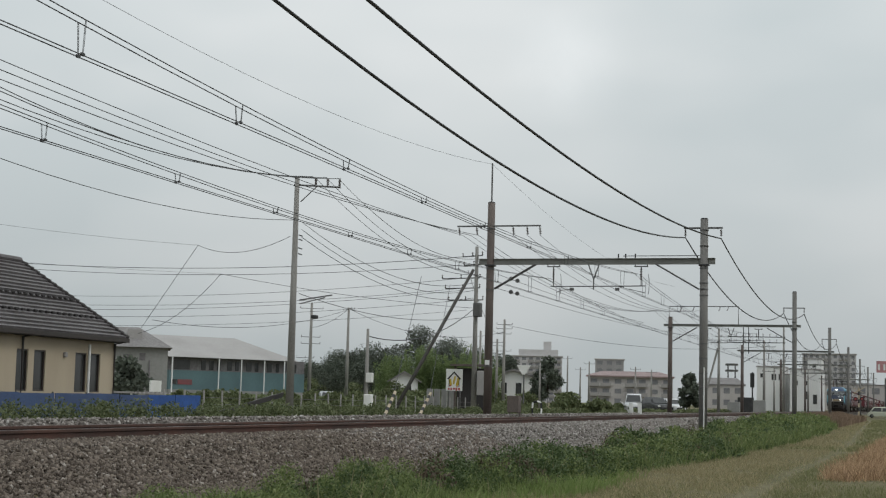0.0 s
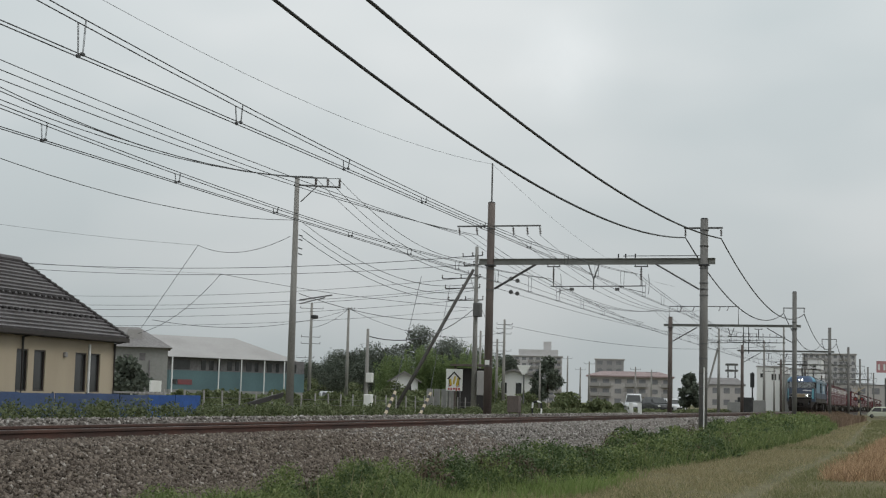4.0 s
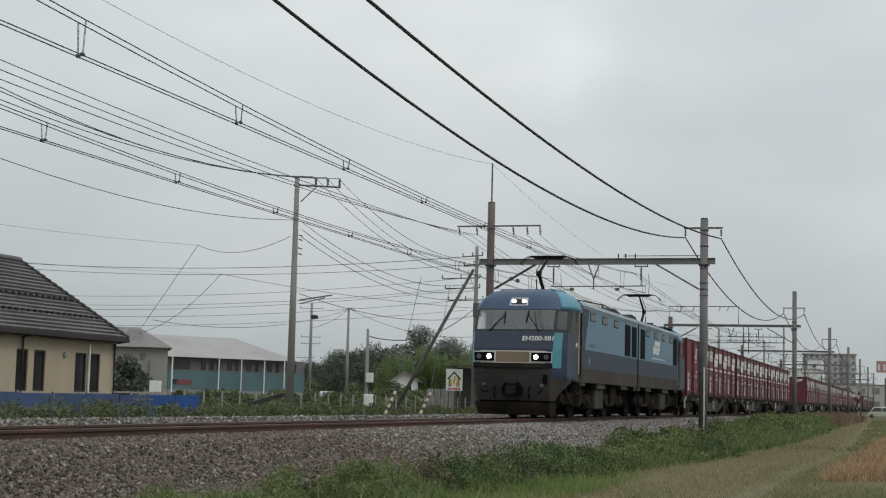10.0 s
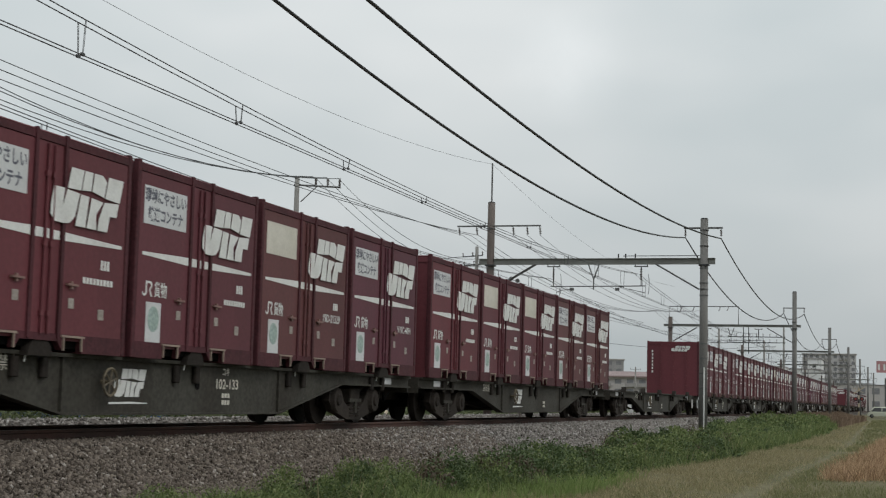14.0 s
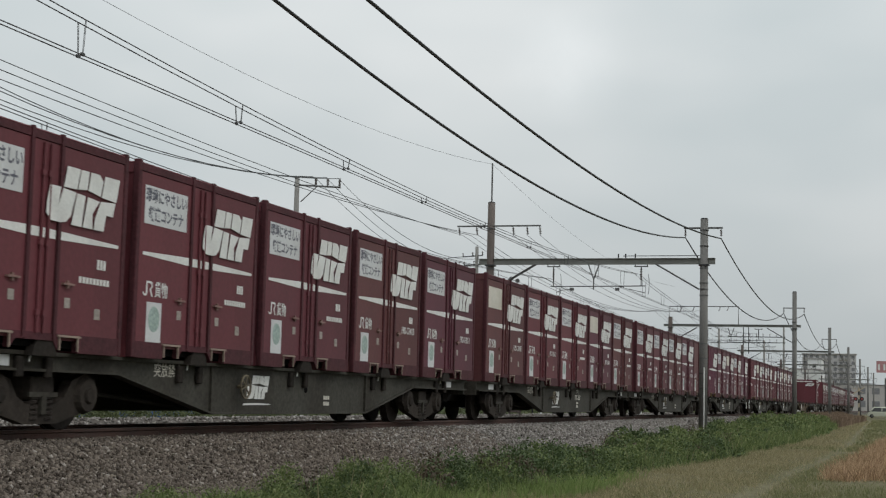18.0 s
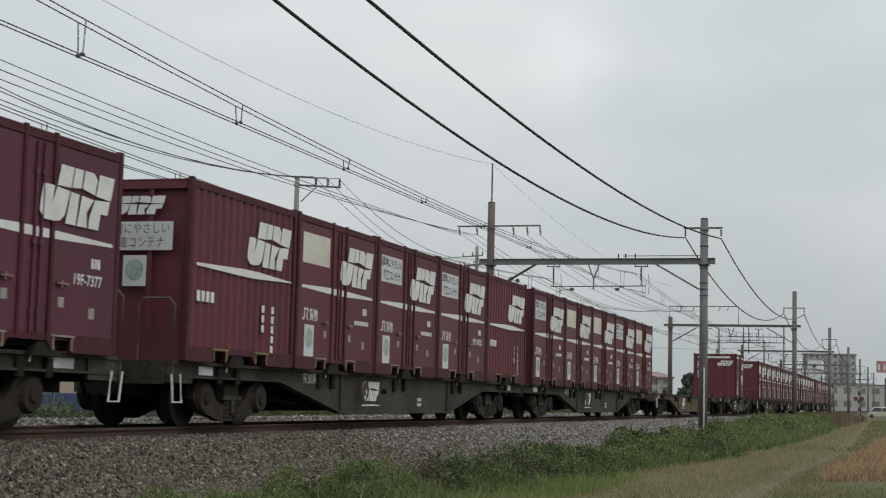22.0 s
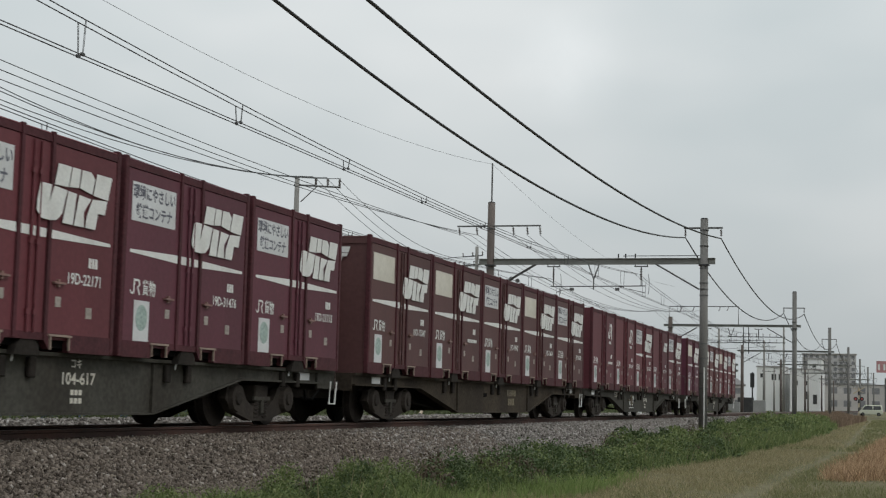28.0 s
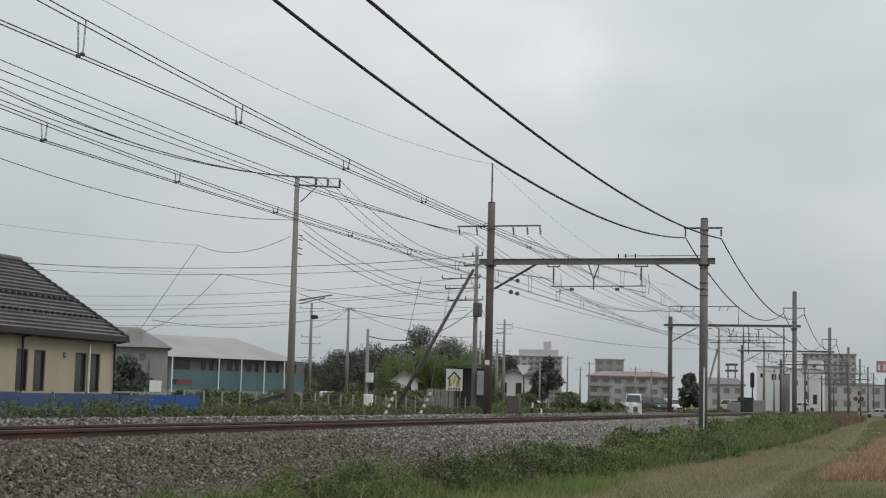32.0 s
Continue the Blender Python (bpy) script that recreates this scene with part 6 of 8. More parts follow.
tree(140.0, 19.5, -0.5, 4.1, 2.3, "dark spiky palm-like bush beside the tracks", H["wood"], 73, 1500, 0.5, 0.1)
tree(61.0, 34.2, -0.3, 2.3, 2.3, "clipped dark green round bush beside the house", H["wood"], 74, 2600, 0.22, 0.05, "bush", 0.75)
for i, (x, y, h, w) in enumerate(((215, 88, 2.6, 4), (205, 84, 3.0, 5), (212, 80, 2.8, 4), (208, 72, 3.2, 4), (170, 46, 2.0, 3), (172, 43, 1.8, 3), (120, 26.5, 1.5, 3), (104, 20.8, 0.9, 2))):
    tree(x, y, -0.4, h, w, "low green shrub on the open ground", H["hedge"], 80 + i, 700, 0.35, 0.05, "bush", 0.7)

# ---- the house with the tiled hip roof ----
house = thing("house", pose(0, 0, 0), "single-storey cream house with a dark tiled hip roof", "house")
WIN = ((32.42, 32.94), (33.21, 33.74), (35.18, 35.77), (35.88, 36.47))
b = nb()
xs = [20.0] + [v for w in WIN for v in w] + [37.2]
box(b, 20.0, 37.2, 21.2, 21.4, -0.6, 0.43)
box(b, 20.0, 37.2, 21.2, 21.4, 1.48, 1.95)
for a, c in zip(xs[::2], xs[1::2]):
    box(b, a, c, 21.2, 21.4, 0.43, 1.48)
box(b, 37.0, 37.2, 21.4, 25.0, -0.6, 1.95)
box(b, 20.0, 37.0, 24.8, 25.0, -0.6, 1.95)
box(b, 20.0, 20.2, 21.4, 24.8, -0.6, 1.95)
part("wall", b, H["cream"], house, "cream rendered wall")
for a, c in WIN:
    b = nb()
    box(b, a, a + 0.04, 21.23, 21.3, 0.43, 1.48)
    box(b, c - 0.04, c, 21.23, 21.3, 0.43, 1.48)
    box(b, a + 0.04, c - 0.04, 21.23, 21.3, 0.43, 0.47)
    box(b, a + 0.04, c - 0.04, 21.23, 21.3, 1.44, 1.48)
    w = part("window", b, H["trim"], house, "narrow brown framed slit window")
    b = nb()
    box(b, a + 0.04, c - 0.04, 21.27, 21.285, 0.47, 1.44)
    part("pane", b, H["pane"], w)
b = nb()
cyl(b, (35.825, 21.16, -0.5), (35.825, 21.16, 1.72), 0.035, n=8)
part("pipe", b, M["white"], house, "white pipe")
for x in (32.6, 37.15):
    b = nb()
    tube(b, [(x + 0.25, 20.95, 1.90), (x + 0.15, 21.05, 1.83), (x, 21.15, 1.78), (x, 21.15, -0.5)], 0.035, 6)
    part("downpipe", b, H["trim"], house, "dark brown downpipe")
b = nb()
box(b, 34.55, 34.65, 21.1, 21.2, 1.33, 1.47, 0.02)
part("wall_lamp", b, H["palegrey"], house)
b = nb()
box(b, 31.15, 31.4, 21.1, 21.2, 1.45, 1.6, 0.03)
part("vent", b, H["grey"], house)
b = nb()
box(b, 20, 37.45, 20.87, 20.97, 1.84, 1.95)
box(b, 37.36, 37.47, 20.97, 25.3, 1.84, 1.95)
part("gutter", b, H["trim"], house, "dark brown gutter")
b = nb()
box(b, 20, 37.4, 20.95, 21.2, 1.82, 1.88)
box(b, 37.2, 37.4, 21.2, 25.3, 1.82, 1.88)
part("soffit", b, H["trim"], house)
RY, RZ, RX, EZ = 23.1, 3.91, 35.25, 1.95
roof = nb()
v = [roof.verts.new(p) for p in ((18, 20.95, EZ), (37.42, 20.95, EZ), (RX, RY, RZ), (18, RY, RZ), (37.42, 25.25, EZ), (18, 25.25, EZ))]
for f in ((0, 1, 2, 3), (1, 4, 2), (3, 2, 4, 5), (0, 3, 5), (0, 5, 4, 1)):
    roof.faces.new([v[i] for i in f])
roof = part("roof", roof, H["tile_edge"], house, "dark grey-brown tiled hip roof")
# courses of tile, each a row of its own with a thick lower edge
ROWS = 19
for i in range(ROWS):
    k0, k1 = i / ROWS, (i + 1) / ROWS
    y0, z0 = 20.95 + (RY - 20.95) * k0, EZ + (RZ - EZ) * k0
    y1, z1 = 20.95 + (RY - 20.95) * k1, EZ + (RZ - EZ) * k1
    xr0, xr1 = 37.42 + (RX - 37.42) * k0, 37.42 + (RX - 37.42) * k1
    b = nb()
    q = [b.verts.new(p) for p in ((26, y0 - 0.03, z0 + 0.055), (xr0 + 0.02, y0 - 0.03, z0 + 0.055), (xr1, y1, z1 + 0.012), (26, y1, z1 + 0.012),
                                  (26, y0 - 0.01, z0), (xr0 + 0.02, y0 - 0.01, z0))]
    b.faces.new((q[0], q[1], q[2], q[3]))
    b.faces.new((q[4], q[5], q[1], q[0]))
    part("tile_course", b, H["tile"], roof)
    q2 = nb()
    cyl(q2, (xr0 + 0.03, y0 - 0.03, z0 + 0.02), (xr1, y1, z1 + 0.02), 0.075, 0.06, n=8)
    part("hip_tile", q2, H["tile_edge"], roof)
for z, k in ((0, 0.235), (0, 0.47)):
    for j in range(36):
        x = 27.3 + j * 0.28
        yy, zz = 20.95 + (RY - 20.95) * k, EZ + (RZ - EZ) * k
        if x < 37.1 + (RX - 37.42) * k:
            b = nb()
            box(b, x, x + 0.12, yy - 0.06, yy + 0.02, zz + 0.05, zz + 0.115, 0.012)
            part("snow_guard", b, H["tile_edge"], roof)
b = nb()
cyl(b, (18, RY, RZ + 0.05), (RX, RY, RZ + 0.05), 0.09, n=8)
part("ridge", b, H["tile"], roof)

# blue sheeting along the plot, and the clipped hedge before it
fence = thing("sheet_fence", pose(0, 0, 0), "blue plastic sheet fence on posts along the house plot", "fence")
for i in range(9):
    xa = 26 + i * 1.58
    b = nb()
    box(b, xa + 0.01, xa + 1.57, 19.98 + 0.02 * (i % 2), 20.0 + 0.02 * (i % 2), -0.45, 0.39 + 0.01 * (i % 3))
    part("sheet", b, H["blue"] if xa < 37 else H["bluedeep"], fence, "faded blue sheet" if xa < 37 else "deep blue sheet")
    b = nb()
    cyl(b, (xa, 20.06, -0.5), (xa, 20.06, 0.43), 0.025, n=6)
    part("post", b, M["steel"], fence)


def row_of_green(name, label, xa, xb, y, z0, z1, wid, material, seed, density, size, cat="hedge"):
    rng = random.Random(seed)
    cs, rs = [], []
    n = int((xb - xa) / (wid * 0.55))
    for i in range(n):
        x = xa + (xb - xa) * (i + rng.random()) / n
        hh = (z1 - z0) * rng.uniform(0.75, 1.12)
        cs.append((x, y + rng.uniform(-0.3, 0.3) * wid, z0 + hh * 0.5))
        rs.append(hh * 0.55)
    me = leaf_soup(name, cs, rs, int(density * (xb - xa)), size, material, seed, 1.0, 0.2)
    ob = new(name, me)
    return tagged(ob, label, cat, kind="stuff")


row_of_green("hedge", "low leafy green hedge along the far side of the tracks", 26, 46, 18.9, -0.45, 0.22, 0.8, H["hedge"], 21, 900, 0.075)
row_of_green("hedge", "low leafy green hedge along the far side of the tracks", 46, 72, 19.4, -0.5, 0.16, 1.2, H["hedge"], 22, 620, 0.09)
row_of_green("scrub", "uneven green scrub along the far side of the tracks", 60, 105, 18.6, -0.5, -0.08, 1.2, H["hedge"], 23, 230, 0.16, "scrub")
row_of_green("scrub", "uneven green scrub along the far side of the tracks", 72, 130, 21.5, -0.5, 0.02, 1.6, H["hedge"], 24, 170, 0.22, "scrub")
row_of_green("scrub", "uneven green scrub along the far side of the tracks", 95, 175, 18.9, -0.5, 0.05, 1.2, H["hedge"], 28, 120, 0.22, "scrub")
row_of_green("scrub", "uneven green scrub on the waste ground", 100, 190, 27, -0.5, -0.05, 2.0, H["hedge"], 25, 110, 0.30, "scrub")
row_of_green("scrub", "uneven green scrub on the waste ground", 120, 260, 44, -0.5, 0.35, 3.0, H["hedge"], 26, 90, 0.40, "scrub")

row_of_green("scrub", "rough green scrub behind the post fence", 46, 100, 24.5, -0.45, 0.10, 1.3, H["hedge"], 91, 460, 0.11, "scrub")
row_of_green("scrub", "rough green scrub behind the post fence", 58, 125, 31, -0.42, 0.25, 1.8, H["hedge"], 92, 300, 0.15, "scrub")
row_of_green("scrub", "rough green scrub before the works", 100, 160, 52, -0.4, 0.75, 2.6, H["hedge"], 93, 150, 0.30, "scrub")
row_of_green("scrub", "rough green scrub before the wood", 200, 262, 74, -0.4, 1.6, 4.0, H["hedge"], 94, 160, 0.42, "scrub")

# ---- works with a teal panelled wall ----
def placed(x0, y0, x1, y1):
    """The pose of a wall that runs from one point to another, and its length."""
    return pose(x0, y0, 0, 0, 0, math.degrees(math.atan2(y1 - y0, x1 - x0))), math.hypot(x1 - x0, y1 - y0)


m, L = placed(132.9, 69.6, 145.9, 60.6)
works = thing("works_building", m, "long low works building with teal wall panels and pale roof", "building")
b = nb()
box(b, 0, L, 0, 12, -0.4, 0.75)
part("plinth", b, H["grey"], works)
b = nb()
box(b, 0, L, 0.0, 12, 0.75, 2.65)
part("lower_wall", b, H["teal"], works, "teal wall panels")
b = nb()
box(b, 0, L, 0.05, 12, 2.65, 3.95)
part("upper_wall", b, H["mauve"], works, "dark grey upper wall")
b = nb()
vv = [b.verts.new(p) for p in ((-0.6, -0.8, 3.95), (L - 1.2, -0.8, 3.95), (L - 1.2, 12.8, 3.95), (-0.6, 12.8, 3.95), (-0.6, 6, 6.3), (L - 5.0, 6, 6.3))]
for fc in ((0, 1, 5, 4), (1, 2, 5), (2, 3, 4, 5), (3, 0, 4), (0, 3, 2, 1)):
    b.faces.new([vv[i] for i in fc])
part("roof", b, H["palegrey"], works, "pale grey sheet roof")
for x, wd in ((0.4, 1.9), (3.6, 0.5), (4.5, 0.5), (5.4, 0.4), (6.6, 0.5), (7.5, 0.4), (8.8, 0.6), (9.8, 0.4), (11.3, 0.5), (12.3, 0.4), (13.2, 0.4), (14.3, 0.5)):
    b = nb()
    box(b, x, x + wd, 0.0, 0.06, 2.75, 3.65)
    w = part("window", b, H["pane"], works)
for x in (0.0, 5.2, 7.8, 10.5, 12.9):
    b = nb()
    box(b, x - 0.05, x + 0.05, -0.75, -0.65, -0.4, 3.95)
    part("column", b, H["flatwhite"], works, "white column")
b = nb()
box(b, 1.0, 2.6, -0.05, 0.0, 1.25, 1.75)
part("sign", b, H["dullred"], works, "faded red sign")
b = nb()
box(b, 0.3, 0.9, -0.05, 0.0, 1.25, 1.75)
part("notice", b, H["pane"], works)
m, L = placed(129.9, 66.9, 146.5, 55.4)
lawn_bank = thing("lawn_bank", m, "low bank of rough green lawn before the works", "lawn")
b = nb()
prism(b, [(-6, -0.6), (-5, 0.10), (0.4, 0.45), (2.6, 0.45), (2.6, -0.6)], "x", -3, L + 12)
part("turf", b, M["lawn"], lawn_bank)
m, L = placed(91.3, 51.9, 93.3, 48.3)
gh = thing("house", m, "grey rendered two-storey house with a low brown roof", "house")
b = nb()
box(b, -4, L - 0.6, 0, 7, -0.4, 3.5)
part("wall", b, H["grey"], gh)
b = nb()
vv = [b.verts.new(p) for p in ((-4.2, -0.4, 3.5), (L - 0.3, -0.4, 3.5), (L - 0.3, 7.4, 3.5), (-4.2, 7.4, 3.5), (-3.2, 3.5, 5.0), (L - 2.6, 3.5, 5.0))]
for fc in ((0, 1, 5, 4), (1, 2, 5), (2, 3, 4, 5), (3, 0, 4), (0, 3, 2, 1)):
    b.faces.new([vv[i] for i in fc])
part("roof", b, H["brownroof"], gh)
b = nb()
box(b, 0.7, 1.7, 1.2, 2.2, 4.0, 4.75)
part("roof_turret", b, H["palegrey"], gh)
for x, wd, z in ((-1.2, 0.5, 2.5), (0.5, 0.5, 2.5), (1.6, 0.4, 2.6)):
    b = nb()
    box(b, x, x + wd, -0.03, 0.05, z, z + 0.5)
    part("window", b, H["mauve"], gh)
b = nb()
cyl(b, (2.3, -0.15, -0.4), (2.3, -0.15, 2.6), 0.05, n=6)
part("drainpipe", b, H["mauve"], gh)


def block(name, label, x0, y0, x1, y1, depth, h, floors, bays, wall, roof, balcony=True, base=-0.4, wfrac=0.55, rise=0.0):
    """A building with a window, and where it has them a balcony, to each bay of each floor."""
    m, L = placed(x0, y0, x1, y1)
    o = thing(name, m, label, "building")
    b = nb()
    box(b, 0, L, 0, depth, base, h)
    part("wall", b, wall, o)
    b = nb()
    box(b, -0.4, L + 0.4, -0.9 if balcony else -0.3, depth + 0.3, h, h + 0.35)
    if rise:
        e = -0.9 if balcony else -0.3
        v = [b.verts.new(p) for p in ((-0.6, e, h + 0.36), (L + 0.6, e, h + 0.36), (L + 0.6, depth + 0.3, h + 0.36), (-0.6, depth + 0.3, h + 0.36), (L * 0.16, depth / 2, h + 0.36 + rise), (L * 0.84, depth / 2, h + 0.36 + rise))]
        for q in ((0, 1, 5, 4), (1, 2, 5), (2, 3, 4, 5), (3, 0, 4), (0, 3, 2, 1)):
            b.faces.new([v[i] for i in q])
    part("roof", b, roof, o)
    fh, bw = (h - base) / floors, L / bays
    wm = pm = None
    for f in range(floors):
        for i in range(bays):
            z = base + f * fh
            if wm is None:
                b = nb()
                box(b, bw * (0.5 - wfrac / 2), bw * (0.5 + wfrac / 2), -0.04, 0.05, fh * 0.32, fh * 0.80)
                wm = part("window", b, H["farglass"], o)
            else:
                again(wm, o, pose(i * bw, 0, z))
            if balcony and i % 3 != 2:
                if pm is None:
                    b = nb()
                    box(b, bw * 0.06, bw * 0.94, -1.0, -0.9, fh * 0.02, fh * 0.40)
                    box(b, bw * 0.06, bw * 0.94, -0.9, 0.0, fh * 0.02, fh * 0.07)
                    pm = part("balcony", b, H["palegrey"], o)
                    pm.matrix_basis = pose(i * bw, 0, z)
                else:
                    again(pm, o, pose(i * bw, 0, z))
    wm.matrix_basis = pose(0, 0, base)
    return o


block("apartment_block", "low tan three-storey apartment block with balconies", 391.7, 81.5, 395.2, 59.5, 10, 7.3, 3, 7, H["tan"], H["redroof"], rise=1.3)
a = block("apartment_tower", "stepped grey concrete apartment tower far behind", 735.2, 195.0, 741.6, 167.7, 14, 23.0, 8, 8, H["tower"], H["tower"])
b = nb()
box(b, 18.5, 22.5, 2, 8, 23.0, 30.6)
part("lift_tower", b, H["tower"], a)
b = nb()
box(b, 6.0, 26.0, 0.2, 12, 23.0, 26.4)
part("top_storey", b, H["tower"], a)
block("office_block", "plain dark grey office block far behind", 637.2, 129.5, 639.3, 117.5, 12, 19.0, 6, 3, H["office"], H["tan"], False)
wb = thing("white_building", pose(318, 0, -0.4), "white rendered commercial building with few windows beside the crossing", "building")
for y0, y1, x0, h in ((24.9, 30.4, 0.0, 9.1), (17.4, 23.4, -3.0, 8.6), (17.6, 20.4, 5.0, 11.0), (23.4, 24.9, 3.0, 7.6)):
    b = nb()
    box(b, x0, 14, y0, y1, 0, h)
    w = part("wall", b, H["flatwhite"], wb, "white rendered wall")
    b = nb()
    box(b, x0 - 0.15, 14.15, y0 - 0.15, y1 + 0.15, h, h + 0.25)
    part("parapet", b, H["palegrey"], w)
for y, z, wd, hh, x in ((29.4, 6.9, 0.6, 0.9, 0.0), (26.9, 6.4, 1.0, 1.3, 0.0), (25.6, 6.4, 0.7, 1.3, 0.0), (22.2, 5.4, 0.8, 1.0, -3.0), (20.2, 5.4, 0.8, 1.0, -3.0), (19.9, 2.6, 0.7, 1.6, -3.0), (18.4, 1.6, 0.9, 2.0, -3.0), (19.0, 9.3, 0.8, 0.8, 5.0)):
    b = nb()
    box(b, x - 0.04, x + 0.05, y - wd / 2, y + wd / 2, z, z + hh)
    w = part("window", b, H["palegrey"], wb)
    b = nb()
    box(b, x - 0.06, x - 0.04, y - wd / 2 + 0.08, y + wd / 2 - 0.08, z + 0.08, z + hh - 0.08)
    part("pane", b, H["pane"], w)
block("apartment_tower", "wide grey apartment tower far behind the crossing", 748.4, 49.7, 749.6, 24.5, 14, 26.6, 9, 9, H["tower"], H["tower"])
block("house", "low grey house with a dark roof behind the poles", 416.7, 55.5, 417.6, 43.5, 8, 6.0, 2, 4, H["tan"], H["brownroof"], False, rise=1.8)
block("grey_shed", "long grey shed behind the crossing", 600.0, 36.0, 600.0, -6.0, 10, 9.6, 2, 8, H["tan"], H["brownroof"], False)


def gable_house(x0, y0, x1, y1, depth, eave, peak, label, wall, seed=0):
    m, L = placed(x0, y0, x1, y1)
    o = thing("house", m, label, "house", "houses beyond the tracks")
    b = nb()
    box(b, 0, L, 0, depth, -0.5, eave)
    prism(b, [(0, eave), (L, eave), (L / 2, peak - 0.15)], "y", 0.0, 0.2)
    part("wall", b, wall, o)
    b = nb()
    prism(b, [(-0.6, eave - 0.1), (L / 2, peak), (L + 0.6, eave - 0.1), (L + 0.6, eave - 0.3), (L / 2, peak - 0.25), (-0.6, eave - 0.3)], "y", -0.7, depth + 0.5)
    part("roof", b, H["brownroof"], o, "dark tiled gable roof")
    for x in (L * 0.25, L * 0.65):
        b = nb()
        box(b, x - 0.5, x + 0.5, -0.05, 0.05, eave * 0.35, eave * 0.75)
        part("window", b, H["pane"], o)
    return o


gable_house(235.9, 82.4, 237.4, 78.2, 6, 3.3, 4.9, "small white-gabled house with a tiled roof before the wood", H["flatwhite"])
gable_house(250.9, 68.6, 252.4, 62.4, 7, 4.7, 5.9, "two-storey white house with a dark tiled roof", H["flatwhite"])

# ---- utility poles ----
def pole(x, y, top, r, label, arms=(), extras=None, base=-0.5):
    p = thing("utility_pole", pose(x, y, base), label, "utility pole", "poles beyond the tracks")
    b = nb()
    cyl(b, (0, 0, -0.3), (0, 0, top - base), r, r * 0.56, n=12)
    part("shaft", b, M["pole"], p, "grey concrete shaft", smooth=True)
    for z, w, ang, off in arms:
        ca, sa = math.cos(radians(ang)), math.sin(radians(ang))
        b = nb()
        e0, e1 = Vector((ca * (off - w), sa * (off - w), z - base)), Vector((ca * (off + w), sa * (off + w), z - base))
        cyl(b, e0, e1, 0.028, n=6)
        a = part("crossarm", b, M["steel"], p)
        for k in (0.0, 0.5, 1.0):
            c = e0.lerp(e1, k)
            insulator("insulator", c + Vector((0, 0, 0.20)), a, 0.18, n=2)
    return p


big = pole(47.87, 20.4, 8.05, 0.145, "tall grey concrete utility pole with a crossarm", ())
b = nb()
cyl(b, (-0.05, 0.09, 8.30), (0.77, -1.34, 8.30), 0.032, n=6)
arm = part("crossarm", b, M["steel"], big)
for k in (0.33, 0.54, 0.75):
    b = nb()
    cyl(b, (k, -k * 1.732, 8.30), (k, -k * 1.732, 8.58), 0.022, n=6)
    cyl(b, (k, -k * 1.732, 8.36), (k, -k * 1.732, 8.46), 0.05, 0.035, n=8)
    cyl(b, (k, -k * 1.732, 8.48), (k, -k * 1.732, 8.58), 0.055, 0.04, n=8)
    part("insulator", b, M["glaze"], arm, "brown pin insulator")
b = nb()
cyl(b, (0.10, -0.12, 7.72), (0.35, -0.60, 8.28), 0.02, n=5)
part("brace", b, M["steel"], big)
b = nb()
cyl(b, (0.1, -0.2, 4.28), (0.75, -1.15, 4.5), 0.025, n=5)
cyl(b, (0.1, -0.2, 4.15), (0.6, -0.95, 4.4), 0.02, n=5)
part("lamp_bracket", b, M["steel"], big)
b = nb()
for z in (5.9, 6.1, 6.4, 6.55):
    cyl(b, (0.06, -0.10, z), (0.13, -0.22, z - 0.04), 0.02, n=6)
part("insulator_pins", b, M["darksteel"], big)
b = nb()
box(b, 0.30, 0.55, -0.75, -0.55, 3.65, 3.78, 0.03)
part("small_lamp", b, M["darksteel"], big)
leanp = pole(71.1, 20.5, 8.06, 0.15, "grey concrete utility pole with a raking strut and boxes", ((7.6, 0.7, 60, 0.3), (7.15, 0.7, 60, 0.2), (6.5, 1.1, 75, 0.9), (6.0, 1.0, 75, 0.8), (5.4, 1.0, 75, 0.6)))
b = nb()
cyl(b, (-0.05, 0.15, 7.4), (-3.6, 2.9, 0.3), 0.075, 0.095, n=10)
part("strut", b, H["strut"], leanp, "grey raking strut", smooth=True)
b = nb()
box(b, -0.35, 0.0, -0.35, 0.05, 5.05, 5.75, 0.04)
part("transformer", b, M["steel"], leanp, "grey pole-mounted box")
b = nb()
box(b, -0.25, 0.1, -0.6, -0.2, 1.2, 2.4, 0.03)
part("cabinet", b, H["palegrey"], leanp)
bx = pole(58.2, 21.4, 3.3, 0.1, "slim pole with two white signal boxes", ())
b = nb()
box(b, -0.22, 0.04, -0.30, -0.04, 1.58, 1.98, 0.02)
part("upper_box", b, M["white"], bx, "white equipment box")
b = nb()
box(b, -0.24, 0.06, -0.30, 0.02, 0.0, 1.1, 0.02)
part("lower_box", b, M["white"], bx, "white equipment cabinet")
pole(146.1, 60.1, 10.2, 0.22, "distant concrete utility pole with crossarms", ((9.6, 1.2, -60, 0), (6.6, 1.0, -60, 0), (5.9, 1.0, -60, 0), (4.4, 0.9, -60, -0.5)))
pole(147.6, 56.5, 9.8, 0.20, "distant slim utility pole", ((9.7, 0.35, -60, 0.3),))
pole(169.1, 45.2, 9.9, 0.22, "distant concrete utility pole with crossarms", ((9.3, 0.9, -75, 0), (8.8, 0.9, -75, 0), (8.2, 0.8, -75, 0), (6.2, 0.8, -75, 0)))
pole(169.0, 46.0, 7.6, 0.2, "distant concrete utility pole with crossarms", ((7.2, 0.8, -75, 0), (6.8, 0.8, -75, 0)))
pole(134.7, 38.3, 6.9, 0.16, "distant slim utility pole", ())
